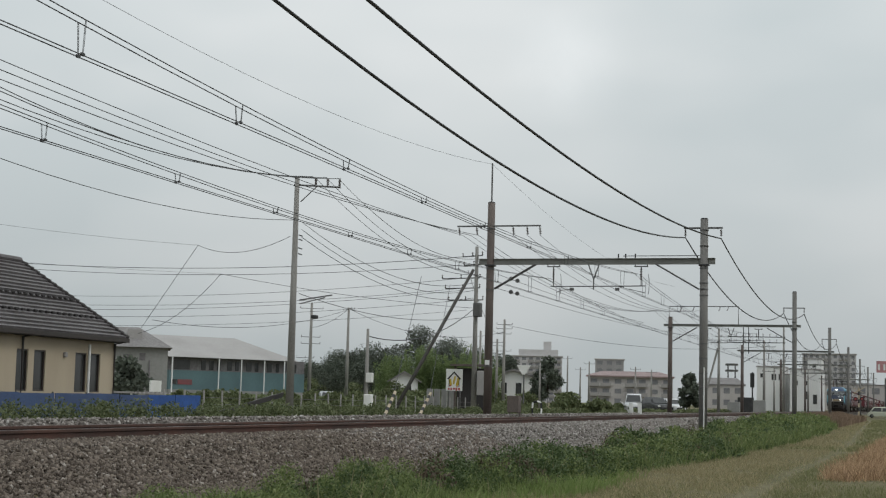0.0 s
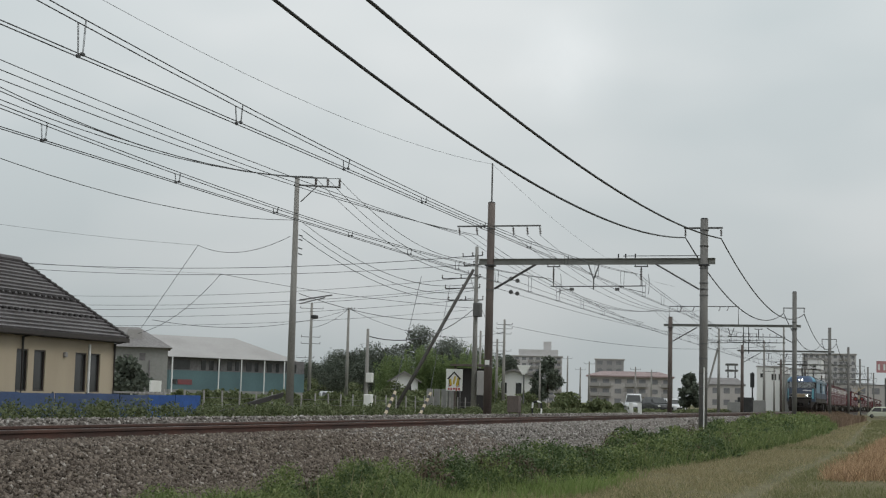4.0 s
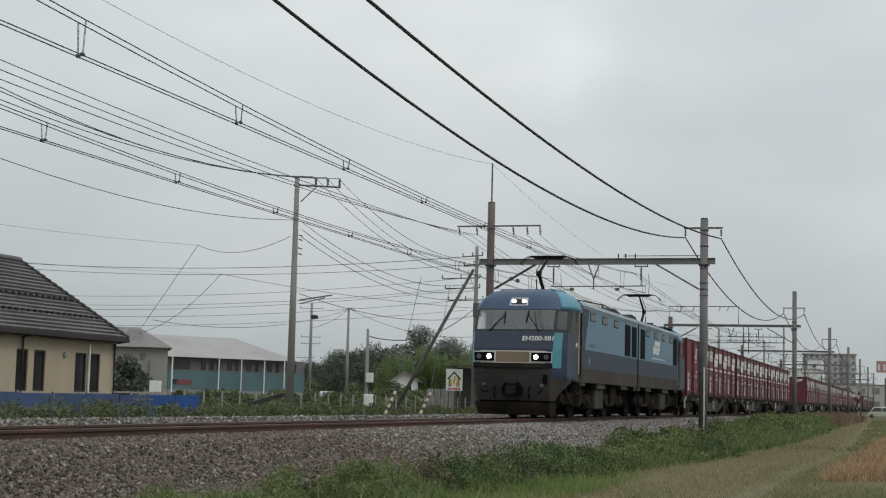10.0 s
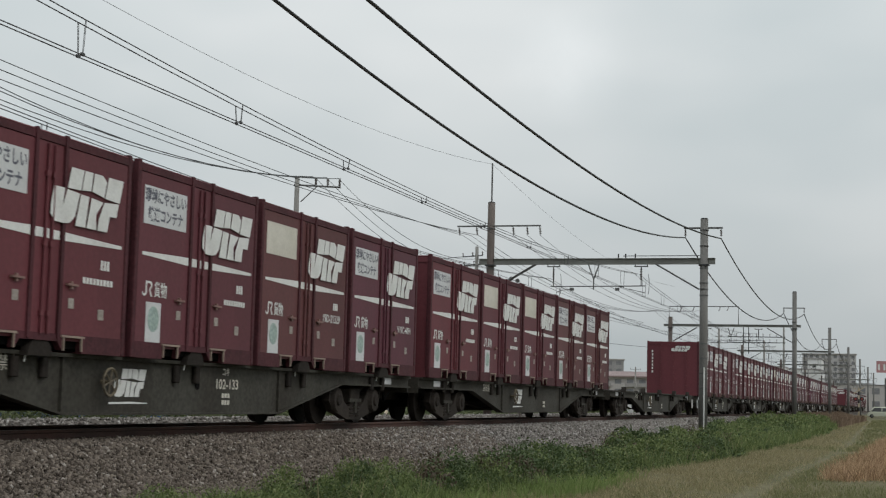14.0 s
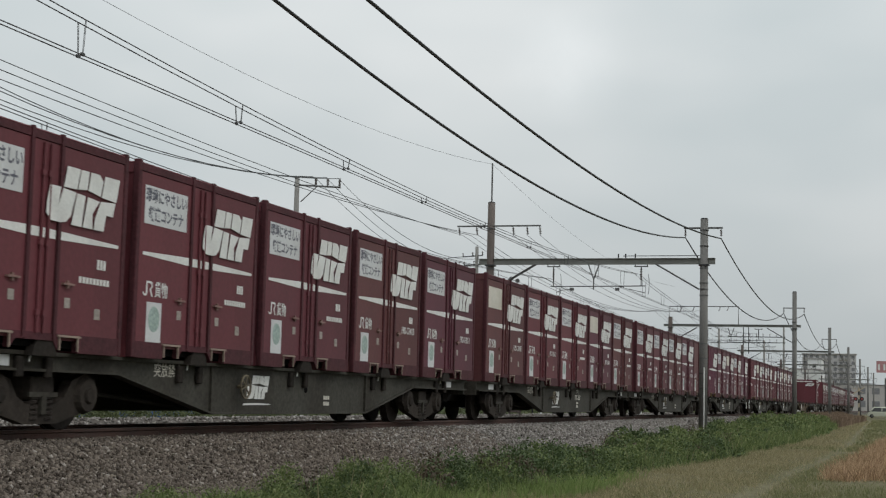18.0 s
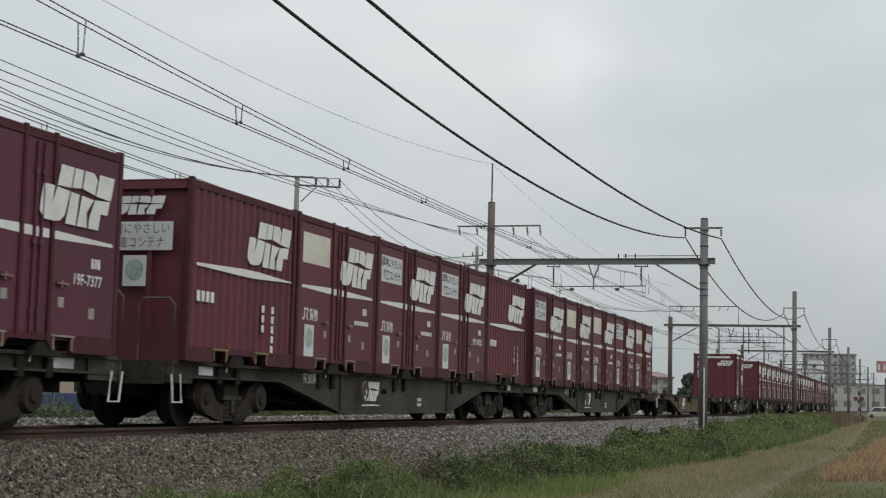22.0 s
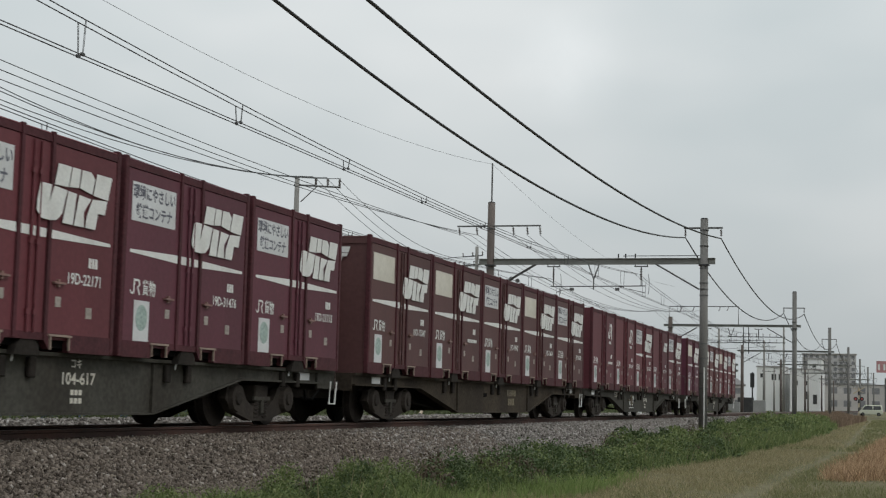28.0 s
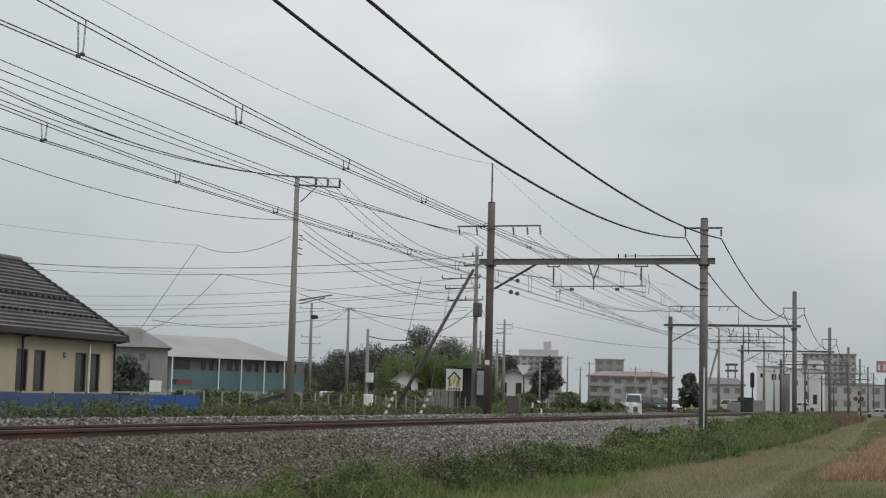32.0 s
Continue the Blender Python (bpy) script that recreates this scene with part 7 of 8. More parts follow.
for x, y, t in ((292.9, 65.1, 9.6), (293.4, 62.6, 7.4), (293.8, 60.9, 8.6), (295.5, 51.9, 7.7), (296.0, 48.8, 7.2)):
    pole(x, y, t, 0.22, "distant dark utility pole", ((t - 0.5, 1.0, -78, 0),))
pole(170.1, 41.1, 4.8, 0.15, "short post with a lamp", ((4.7, 0.5, 100, 0.5),))
lp = pole(148, 17.8, 8.0, 0.17, "concrete pole with a raking strut beside the tracks", ((7.2, 0.6, -80, 0.3), (6.6, 0.6, -80, 0.2)))
b = nb()
cyl(b, (0, 0.1, 6.6), (-0.6, 1.7, 0), 0.1, n=8)
part("strut", b, M["pole"], lp)
pole(197, 17.9, 9.0, 0.2, "concrete pole with crossarms near the crossing", ((8.2, 0.8, -80, 0.6), (5.0, 0.8, -80, 0.6)))
pole(235, 18.4, 12.7, 0.22, "tall thin concrete pole near the crossing", ())
pole(285, 17.9, 7.4, 0.2, "dark pole near the crossing", ())
pole(212, 17.9, 6.0, 0.14, "thin pole near the crossing", ())

# ---- wires of the poles ----
runs = []
for y, z0, d in ((14.75, 0, 1.30), (15.3, 0, 1.30), (15.9, 0, 1.32), (18.1, 7.8, 0.42), (17.75, 7.5, 0.58), (17.4, 7.1, 0.64)):
    pts = sag((OUT, y, z0), (GX[0], y, 7.42), d, 20)[:-1] if z0 else []
    for a, c in zip(GX[:3], GX[1:4]):
        pts += sag((a, y, 7.42), (c, y, 7.42), 1.1, 16)[:-1]
    wire("feeder_wire", [pts], 0.011, M["wire"], "thin feeder wire hung from the gantry crossarms", "wire", 4)
wire("earth_wire", [sag((OUT, 16.86, 10.0), (60.56, 16.86, 10.46), 1.25, 18) + sag((60.56, 16.86, 10.46), (110.56, 16.6, 9.2), 1.0, 12)], 0.006, M["wire"], "thin earth wire strung from the mast rod", "wire", 4)
for p, q, d, r in (((20, 20.5, 8.9), (48.1, 19.9, 8.12), 1.25, 0.013), ((20, 20.2, 8.4), (48.4, 19.5, 8.12), 1.15, 0.013), ((20, 20.9, 8.3), (48.7, 19.1, 8.12), 1.15, 0.012), ((20, 20.4, 6.82), (47.8, 20.4, 6.56), 0.93, 0.010),
                   ((48.62, 19.1, 8.06), (71.05, 20.4, 7.45), 0.84, 0.012), ((48.41, 19.46, 8.06), (71.05, 20.4, 7.1), 0.94, 0.012), ((48.2, 19.82, 8.06), (71.05, 20.4, 6.65), 0.92, 0.012),
                   ((47.95, 20.2, 6.5), (71.0, 20.6, 6.25), 0.9, 0.012), ((47.95, 20.2, 6.24), (71.0, 20.6, 5.87), 0.86, 0.012), ((47.95, 20.2, 5.98), (71.0, 20.6, 5.5), 0.8, 0.012),
                   ((47.9, 20.2, 4.0), (71, 20.6, 4.6), 0.5, 0.012)):
    wire("pole_wire", [sag(p, q, d, 16)], r, M["wire"], "overhead wire strung between the utility poles", "wire", 4)
for p, q, d, r in (((74.7, 50.2, 7.75), (71.1, 20.3, 7.62), 0.5, 0.022), ((74.7, 50.2, 7.45), (71.1, 20.3, 7.2), 0.5, 0.018), ((74.7, 50.2, 5.9), (71.5, 21.5, 6.5), 0.45, 0.014),
                   ((74.7, 50.2, 5.4), (71.4, 21.4, 6.0), 0.45, 0.014), ((74.7, 50.2, 5.1), (71.4, 21.4, 5.9), 0.45, 0.014), ((74.7, 50.2, 4.75), (71.3, 21.3, 5.4), 0.45, 0.014),
                   ((74.7, 50.2, 4.2), (71.2, 21.0, 4.9), 0.4, 0.012), ((146, 60, 7.6), (147.6, 56.5, 9.7), 0.4, 0.03), ((147.6, 56.5, 9.7), (169, 45.2, 8.4), 1.6, 0.03),
                   ((115, 62, 6.6), (147.6, 56.5, 9.6), 1.2, 0.03), ((169.1, 45.2, 9.3), (215, 19, 9.0), 1.4, 0.03), ((169.1, 45.2, 8.8), (71.3, 21, 6.9), 1.6, 0.02),
                   ((62.5, 31.5, 7.3), (68.4, 37.5, 3.7), 0.0, 0.02), ((67.5, 32.7, 6.4), (70.1, 38.6, 3.5), 0.5, 0.02), ((62.5, 31.5, 7.3), (47.9, 20.6, 6.0), 0.45, 0.016),
                   ((67.5, 32.7, 6.4), (71.1, 20.7, 5.0), 0.2, 0.016), ((58.2, 21.4, 3.0), (71.1, 20.6, 4.95), 0.7, 0.03), ((45, 42, 8.0), (62.5, 31.5, 7.3), 0.3, 0.008), ((45, 48, 6.6), (67.5, 32.7, 6.4), 0.3, 0.008)):
    wire("service_wire", [sag(p, q, d, 14)], r * 0.7, M["wire"], "thin service cable crossing behind the tracks", "wire", 4)

# two wires anchored on the first gantry by pairs of disc insulators
for p, q in (((60.75, 16.6, 5.79), (97.54, 16.6, 5.76)), ((60.75, 16.6, 5.19), (97.56, 16.6, 5.46))):
    anchor = thing("anchored_wire", pose(*p), "thin anchored wire with two grey disc insulators near the mast", "wire")
    way = Vector(q) - Vector(p)
    b = nb()
    tube(b, sag((0, 0, 0), way, 0.12, 14), 0.010, 5)
    part("strand", b, M["wire"], anchor)
    for d in (2.4, 3.5):
        c = way.normalized() * d
        b = nb()
        cyl(b, c - way.normalized() * 0.10, c + way.normalized() * 0.10, 0.095, 0.065, n=12)
        part("disc", b, M["steel"], anchor, "grey disc insulator")

# ---- things beside the far track ----
aw = thing("awning", pose(0, 0, 0), "low white slatted awning with a white board beside the house", "awning")
for k in range(9):
    b = nb()
    box(b, 51.9 + k * 0.35, 52.05 + k * 0.35, 28.6, 30.6, 0.40, 0.47)
    part("slat", b, H["palegrey"], aw)
for x in (52.0, 54.7):
    b = nb()
    cyl(b, (x, 28.8, -0.4), (x, 28.8, 0.4), 0.04, n=6)
    part("post", b, M["white"], aw)
b = nb()
box(b, 55.6, 56.5, 29.9, 29.98, 0.48, 0.95)
part("board", b, M["white"], aw)
lean = thing("leaning_board", pose(0, 0, 0), "long black board sloping up to the utility pole", "board")
b = nb()
prism(b, [(42.30, -0.20), (42.25, -0.32), (48.3, 0.40), (48.4, 0.58)], "y", 20.85, 20.91)
part("board", b, H["tile_edge"], lean)

sign = thing("sign_board", pose(71.7, 21.7, 0), "white sign board with a black house outline and yellow blocks", "sign", "")
b = nb()
box(b, -0.03, 0.03, -0.42, 0.42, 0.9, 1.98)
part("board", b, M["white"], sign)
for y0, y1, z0, z1, slant in ((0.10, 0.22, 1.16, 1.50, 0.05), (-0.02, 0.08, 1.22, 1.62, -0.08), (-0.22, -0.08, 1.14, 1.58, -0.10)):
    b = nb()
    prism(b, [(y0, z0), (y1, z0), (y1 + slant, z1), (y0 + slant, z1)], "x", -0.036, -0.031)
    part("yellow_shape", b, H["yellow"], sign, "slanted yellow block")
b = nb()
for pts in ([(-0.36, 1.50), (-0.29, 1.46), (0.0, 1.77), (0.29, 1.46), (0.36, 1.50), (0.0, 1.87)], [(-0.28, 1.10), (-0.24, 1.10), (-0.24, 1.50), (-0.28, 1.47)], [(0.24, 1.10), (0.28, 1.10), (0.28, 1.47), (0.24, 1.50)]):
    prism(b, pts, "x", -0.042, -0.037)
part("house_outline", b, H["tile_edge"], sign, "black house outline")
b = nb()
for y, z, w, h in ((-0.26, 0.93, 0.10, 0.12), (-0.12, 0.91, 0.08, 0.14), (0.0, 0.95, 0.09, 0.10), (0.14, 0.92, 0.08, 0.13), (0.27, 0.94, 0.09, 0.1), (0.20, 1.12, 0.12, 0.05), (-0.16, 1.08, 0.10, 0.04)):
    box(b, -0.036, -0.031, y - w / 2, y + w / 2, z, z + h)
part("red_bars", b, H["redsign"], sign, "red writing too small to read")
for y in (-0.3, 0.3):
    b = nb()
    cyl(b, (0.05, y, -0.5), (0.05, y, 1.9), 0.03, n=6)
    part("post", b, M["steel"], sign)
shed = thing("rusty_frame", pose(77.0, 22.4, -0.45), "rusty brown open frame hut behind the sign board", "hut")
for y in (-0.85, 0.85):
    b = nb()
    box(b, -0.05, 0.05, y - 0.05, y + 0.05, 0, 2.75)
    part("post", b, M["brown"], shed)
b = nb()
box(b, -0.5, 0.5, -1.0, 1.0, 2.70, 2.80)
part("roof_sheet", b, M["brown"], shed)
b = nb()
box(b, 0.3, 0.36, -0.85, 0.85, 0.2, 2.6)
part("back_sheet", b, H["tile_edge"], shed)
wallg = thing("block_wall", pose(0, 0, 0), "low grey concrete block wall", "wall")
for i in range(4):
    b = nb()
    box(b, 78.1 + i * 0.3, 78.3 + i * 0.3, 24.9 - i * 0.33, 25.2 - i * 0.33, -0.45, 1.02)
    part("panel", b, H["grey"], wallg)
for (x, y), (dx, dy) in (((52.1, 18.5), (1.25, 0.0)), ((56.2, 18.5), (1.5, 0.0))):
    g = thing("guy_wire_guard", pose(x, y, -0.38), "slanted guy wire guard striped in cream and black", "guy guard", "guy guards")
    for k in range(9):
        b = nb()
        f0, f1 = k / 9, (k + 1) / 9
        cyl(b, (dx * f0 * 1.1, dy * f0 * 1.1, 1.08 * f0), (dx * f1 * 1.1, dy * f1 * 1.1, 1.08 * f1), 0.062, n=8)
        part("stripe", b, H["cream"] if k % 2 == 0 else M["cable"], g)
    b = nb()
    cyl(b, (dx, dy, 1.0), (dx + 9.0, dy + 2.0, 6.2), 0.012, n=5)
    part("guy_wire", b, M["wire"], g)
rb = thing("relay_box", pose(63.9, 16.57, -0.45), "rusty brown trackside box on slanted legs", "relay box")
b = nb()
box(b, -0.25, 0.25, -0.26, 0.26, 0.42, 1.15, 0.02)
part("body", b, M["brown"], rb)
for y in (-0.28, 0.28):
    b = nb()
    cyl(b, (0, y * 0.8, 0.45), (0, y * 0.8 - 0.1, 0.1), 0.04, n=6)
    part("leg", b, M["brown"], rb)
hoop = thing("hoop_barrier", pose(69.9, 17.0, -0.2), "small hoop barrier banded in white and black", "barrier")
for k, (p, q) in enumerate((((0, 0.22, 0), (0, 0.22, 0.35)), ((0, 0.22, 0.35), (0, 0.2, 0.62)), ((0, 0.2, 0.62), (0, 0.0, 0.68)), ((0, 0.0, 0.68), (0, -0.2, 0.62)), ((0, -0.2, 0.62), (0, -0.22, 0.35)), ((0, -0.22, 0.35), (0, -0.22, 0)))):
    b = nb()
    cyl(b, p, q, 0.04, n=7)
    part("band", b, M["white"] if k % 2 else M["cable"], hoop)
wg = thing("white_boards", pose(95.5, 17.0, -0.42), "pair of white boards on the lineside", "marker boards")
b = nb()
prism(b, [(0.55, 0.95), (0.75, 1.05), (0.05, 0.35), (0.05, 0.1)], "x", -0.03, 0.03)
part("board", b, M["white"], wg)
for y in (0.0, -0.55):
    b = nb()
    prism(b, [(y - 0.13, 0.0), (y + 0.1, 0.0), (y + 0.18, 0.95), (y - 0.08, 0.95)], "x", -0.03, 0.03)
    part("board", b, M["white"], wg)
pf = thing("post_fence", pose(0, 0, 0), "row of short white posts with rails along the far side", "fence")
post = None
for i in range(26):
    x = 41 + i * 1.35
    if post is None:
        b = nb()
        box(b, -0.022, 0.022, -0.022, 0.022, -0.5, 0.58)
        post = part("post", b, H["palegrey"], pf)
        post.matrix_basis = pose(x, 21.6, 0)
    else:
        again(post, pf, pose(x, 21.6, 0))
for z in (0.12, 0.34):
    b = nb()
    box(b, 41, 75, 21.66, 21.68, z - 0.008, z + 0.008)
    part("rail", b, M["steel"], pf)
tri = thing("road_sign", pose(169.7, 42.9, -0.4), "white triangular road sign on a post", "sign")
b = nb()
cyl(b, (0, 0, 0), (0, 0, 4.6), 0.09, n=8)
part("post", b, M["steel"], tri)
b = nb()
prism(b, [(-0.85, 5.0), (0.85, 5.0), (0.15, 3.9), (-0.15, 3.9)], "x", -0.14, -0.1)
part("board", b, M["white"], tri)
sig = thing("track_signal", pose(180, 17.7, -0.4), "black colour-light signal on a dark mast", "signal")
b = nb()
cyl(b, (0, 0, 0), (0, 0, 4.9), 0.09, n=8)
part("mast", b, M["darksteel"], sig)
b = nb()
box(b, -0.25, -0.12, -0.25, 0.25, 3.1, 4.8, 0.05)
part("lamp_board", b, M["cable"], sig)

# ---- the level crossing ----
road = nb()
for ya, yb, za, zb in ((-90, 5, -0.94, -0.94), (5, 8.4, -0.94, -0.09), (8.4, 17, -0.09, -0.09), (17, 21, -0.09, -0.30), (21, 90, -0.30, -0.30)):
    road.faces.new([road.verts.new(p) for p in ((258.8, ya, za), (265.2, ya, za), (265.2, yb, zb), (258.8, yb, zb))])
road = part("road", road, H["asphalt"])
tagged(road, "narrow asphalt road over the level crossing", "road", kind="structure")
for x, y in ((196, 6.1),):
    cr = thing("crossing_signal", pose(x, y, -0.8), "crossing warning post striped in yellow and black with red lamps", "crossing signal", "crossing signals")
    for k in range(8):
        b = nb()
        cyl(b, (0, 0, k * 0.5), (0, 0, (k + 1) * 0.5), 0.09, n=8)
        part("stripe", b, H["cream"] if k % 2 else M["cable"], cr)
    for y, z in ((-0.38, 2.55), (0.38, 2.55)):
        b = nb()
        cyl(b, (-0.12, y, z), (-0.09, y, z), 0.26, n=14)
        board = part("lamp_board", b, M["cable"], cr, "round black lamp board")
        b = nb()
        cyl(b, (-0.2, y, z), (-0.12, y, z), 0.13, n=12)
        part("lamp", b, H["redsign"], board, "red warning lamp")
    b = nb()
    for sg in (-1, 1):
        prism(b, [(-0.7, 3.6 - sg * 0.35), (-0.62, 3.7 - sg * 0.35), (0.7, 3.6 + sg * 0.35), (0.62, 3.5 + sg * 0.35)], "x", -0.14 - 0.02 * sg, -0.12 - 0.02 * sg)
    part("cross_board", b, H["cream"], cr)
for x, y, s, lab in ((190, 17.9, 1.0, "grey lineside equipment cabinet"), (165, 18.2, 0.8, "grey concrete lineside cabinet"), (193, 19.8, 1.2, "dark blue-grey lineside tank")):
    cb = thing("equipment_cabinet", pose(x, y, -0.45), lab, "cabinet", "lineside cabinets")
    b = nb()
    box(b, -0.6 * s, 0.6 * s, -0.8 * s, 0.8 * s, 0.15, 1.7 * s, 0.04)
    part("body", b, H["grey"] if "tank" not in lab else M["darksteel"], cb)
    b = nb()
    box(b, -0.7 * s, 0.7 * s, -0.9 * s, 0.9 * s, 0, 0.15)
    part("base", b, H["grey"], cb)


def frustum(bm, low, high, y0, y1, z0, z1):
    """A cabin: x ranges low and high, half widths y0 below and y1 above."""
    v = [bm.verts.new(p) for p in ((low[0], -y0, z0), (low[1], -y0, z0), (low[1], y0, z0), (low[0], y0, z0), (high[0], -y1, z1), (high[1], -y1, z1), (high[1], y1, z1), (high[0], y1, z1))]
    for q in ((3, 2, 1, 0), (4, 5, 6, 7), (0, 1, 5, 4), (1, 2, 6, 5), (2, 3, 7, 6), (3, 0, 4, 7)):
        bm.faces.new([v[i] for i in q])


def car(x, y, z, turn, paint, label, tall):
    """A road vehicle, nose towards -x before the turn; tall for a van."""
    c = thing("van" if tall else "car", pose(x, y, z, 0, 0, turn), label, "van" if tall else "car", "vehicles beyond the tracks")
    belt, top = (1.02, 1.82) if tall else (0.90, 1.46)
    low, high = ((-1.62, 1.93), (-0.95, 1.82)) if tall else ((-1.12, 1.72), (-0.42, 1.12))
    prof = [(-1.92, 0.28), (-1.98, 0.50), (-1.93, 0.80), (-1.62, 1.0), (1.95, 1.03), (2.0, 0.6), (1.96, 0.28)] if tall else \
           [(-2.08, 0.28), (-2.14, 0.50), (-2.05, 0.72), (-1.12, 0.90), (1.72, 0.92), (2.08, 0.86), (2.12, 0.5), (2.06, 0.28)]
    b = nb()
    prism(b, prof, "y", -0.83, 0.83)
    bmesh.ops.bevel(b, geom=b.edges[:], offset=0.05, segments=2, affect="EDGES")
    part("body", b, paint, c, smooth=True)
    b = nb()
    frustum(b, low, high, 0.78, 0.62, belt - 0.04, top)
    bmesh.ops.bevel(b, geom=b.edges[:], offset=0.05, segments=2, affect="EDGES")
    part("cabin", b, paint, c, smooth=True)

    def pane(name, low_x, high_x, z0, z1):
        for s in (-1, 1):
            b = nb()
            w0, w1 = (0.78 - 0.16 * (z - belt) / (top - belt) + 0.012 for z in (z0, z1))
            b.faces.new([b.verts.new(p) for p in ((low_x[0], s * w0, z0), (low_x[1], s * w0, z0), (high_x[1], s * w1, z1), (high_x[0], s * w1, z1))])
            part(name, b, H["pane"], c)
    h0, h1 = belt + 0.05, top - 0.12
    k = (h1 - belt) / (top - belt)
    fx, rx = low[0] + (high[0] - low[0]) * k, low[1] + (high[1] - low[1]) * k
    mid = 0.35
    pane("front_side_glass", (low[0] + 0.28, mid - 0.06), (fx + 0.18, mid - 0.06), h0, h1)
    pane("rear_side_glass", (mid + 0.06, low[1] - 0.30), (mid + 0.06, rx - 0.22), h0, h1)
    for name, xa, xb, out in (("windscreen", low[0], fx, -0.012), ("rear_window", low[1], rx, 0.012)):
        b = nb()
        xa = xa + (xb - xa) * 0.1
        b.faces.new([b.verts.new(p) for p in ((xa + out, -0.70, h0), (xa + out, 0.70, h0), (xb + out, 0.58, h1), (xb + out, -0.58, h1))])
        part(name, b, H["pane"], c)
    for s in (-1, 1):
        for xw in (-1.28, 1.28):
            b = nb()
            cyl(b, (xw, s * 0.66, 0.31), (xw, s * 0.845, 0.31), 0.31, n=16)
            w = part("wheel", b, H["tyre"], c)
            b = nb()
            cyl(b, (xw, s * 0.845, 0.31), (xw, s * 0.855, 0.31), 0.19, n=12)
            part("rim", b, M["steel"], w)
        xn = -2.0 if tall else -2.13
        for name, x0, zz, m in (("headlight", xn, 0.66, M["white"]), ("tail_lamp", 1.98 if tall else 2.06, 0.72, H["redsign"])):
            b = nb()
            box(b, x0, x0 + 0.06, min(s * 0.5, s * 0.76), max(s * 0.5, s * 0.76), zz - 0.07, zz + 0.07, 0.02)
            part(name, b, m, c)
    b = nb()
    box(b, xn - 0.02, xn + 0.04, -0.45, 0.45, 0.42, 0.56, 0.02)
    part("grille", b, M["cable"], c)
    return c


car(142.8, 25.2, -0.42, 8, H["carwhite"], "white van parked beyond the tracks", True)
car(139.5, 22.6, -0.36, 35, H["carblack"], "black car parked beyond the tracks", False)
car(152, 23.2, -0.38, 40, H["carwhite"], "white car parked beyond the tracks", False)
# seconds and places along the road of the cars at the crossing
VAN_Y = ((0, 4.74), (26.6, 4.74), (27.5, 5.38), (28.2, 6.64), (28.9, 9.19), (29.6, 12.95), (30.2, 16.01), (30.8, 20.3), (31.4, 25.01), (32.0, 29.58))
WHITE_Y = ((0, 26.91), (29.3, 26.91), (29.8, 26.52), (30.2, 25.47), (30.8, 22.6), (31.4, 20.04), (32.0, 17.12))
SILVER_Y = ((0, -16.66), (29.0, -13.21), (29.6, -2.69), (30.2, 2.67), (30.8, 4.29), (31.4, 4.92), (32.0, 5.1))
# the three that cross the line once the train has gone
CROSSING_CARS = [(car(260.6, 2.9, -0.94, 0, H["cargreen"], "pale green van driving over the level crossing", True), 260.6, -90, VAN_Y),
                 (car(263.4, 31.6, -0.3, 0, H["carwhite"], "white car that waits at the level crossing and drives over", False), 263.4, 90, WHITE_Y),
                 (car(260.6, -30, -0.94, 0, H["carsilver"], "silver car stopping before the level crossing", False), 260.6, -90, SILVER_Y)]
car(150.0, 59.6, -0.5, 30, H["carwhite"], "white car parked behind the green scrub", False)
rs = thing("red_sign_tower", pose(600, 8.6, -0.4), "tall red sign board with pale bars, far behind", "sign")
b = nb()
box(b, -0.5, 0.5, -3.9, 3.5, 15.0, 19.4)
part("board", b, H["pinkred"], rs)
b = nb()
for y in (-1.8, 0.2, 2.2):
    box(b, -0.56, -0.5, y, y + 0.7, 15.9, 18.2)
part("bars", b, H["flatwhite"], rs, "pale writing too small to read")
b = nb()
cyl(b, (0, 0, 0), (0, 0, 12.8), 0.5, n=8)
part("post", b, M["steel"], rs)
tw = thing("water_tower", pose(596.3, 66.7, -0.4), "thin lattice tower with a round tank far behind", "tower")
for sx in (-1.4, 1.4):
    for sy in (-1.4, 1.4):
        b = nb()
        cyl(b, (sx, sy, 0), (sx, sy, 16.5), 0.14, n=6)
        part("leg", b, M["steel"], tw)
for z in (14.2, 16.6):
    b = nb()
    cyl(b, (0, 0, z), (0, 0, z + 0.8), 2.5, n=16)
    part("platform", b, M["steel"], tw)

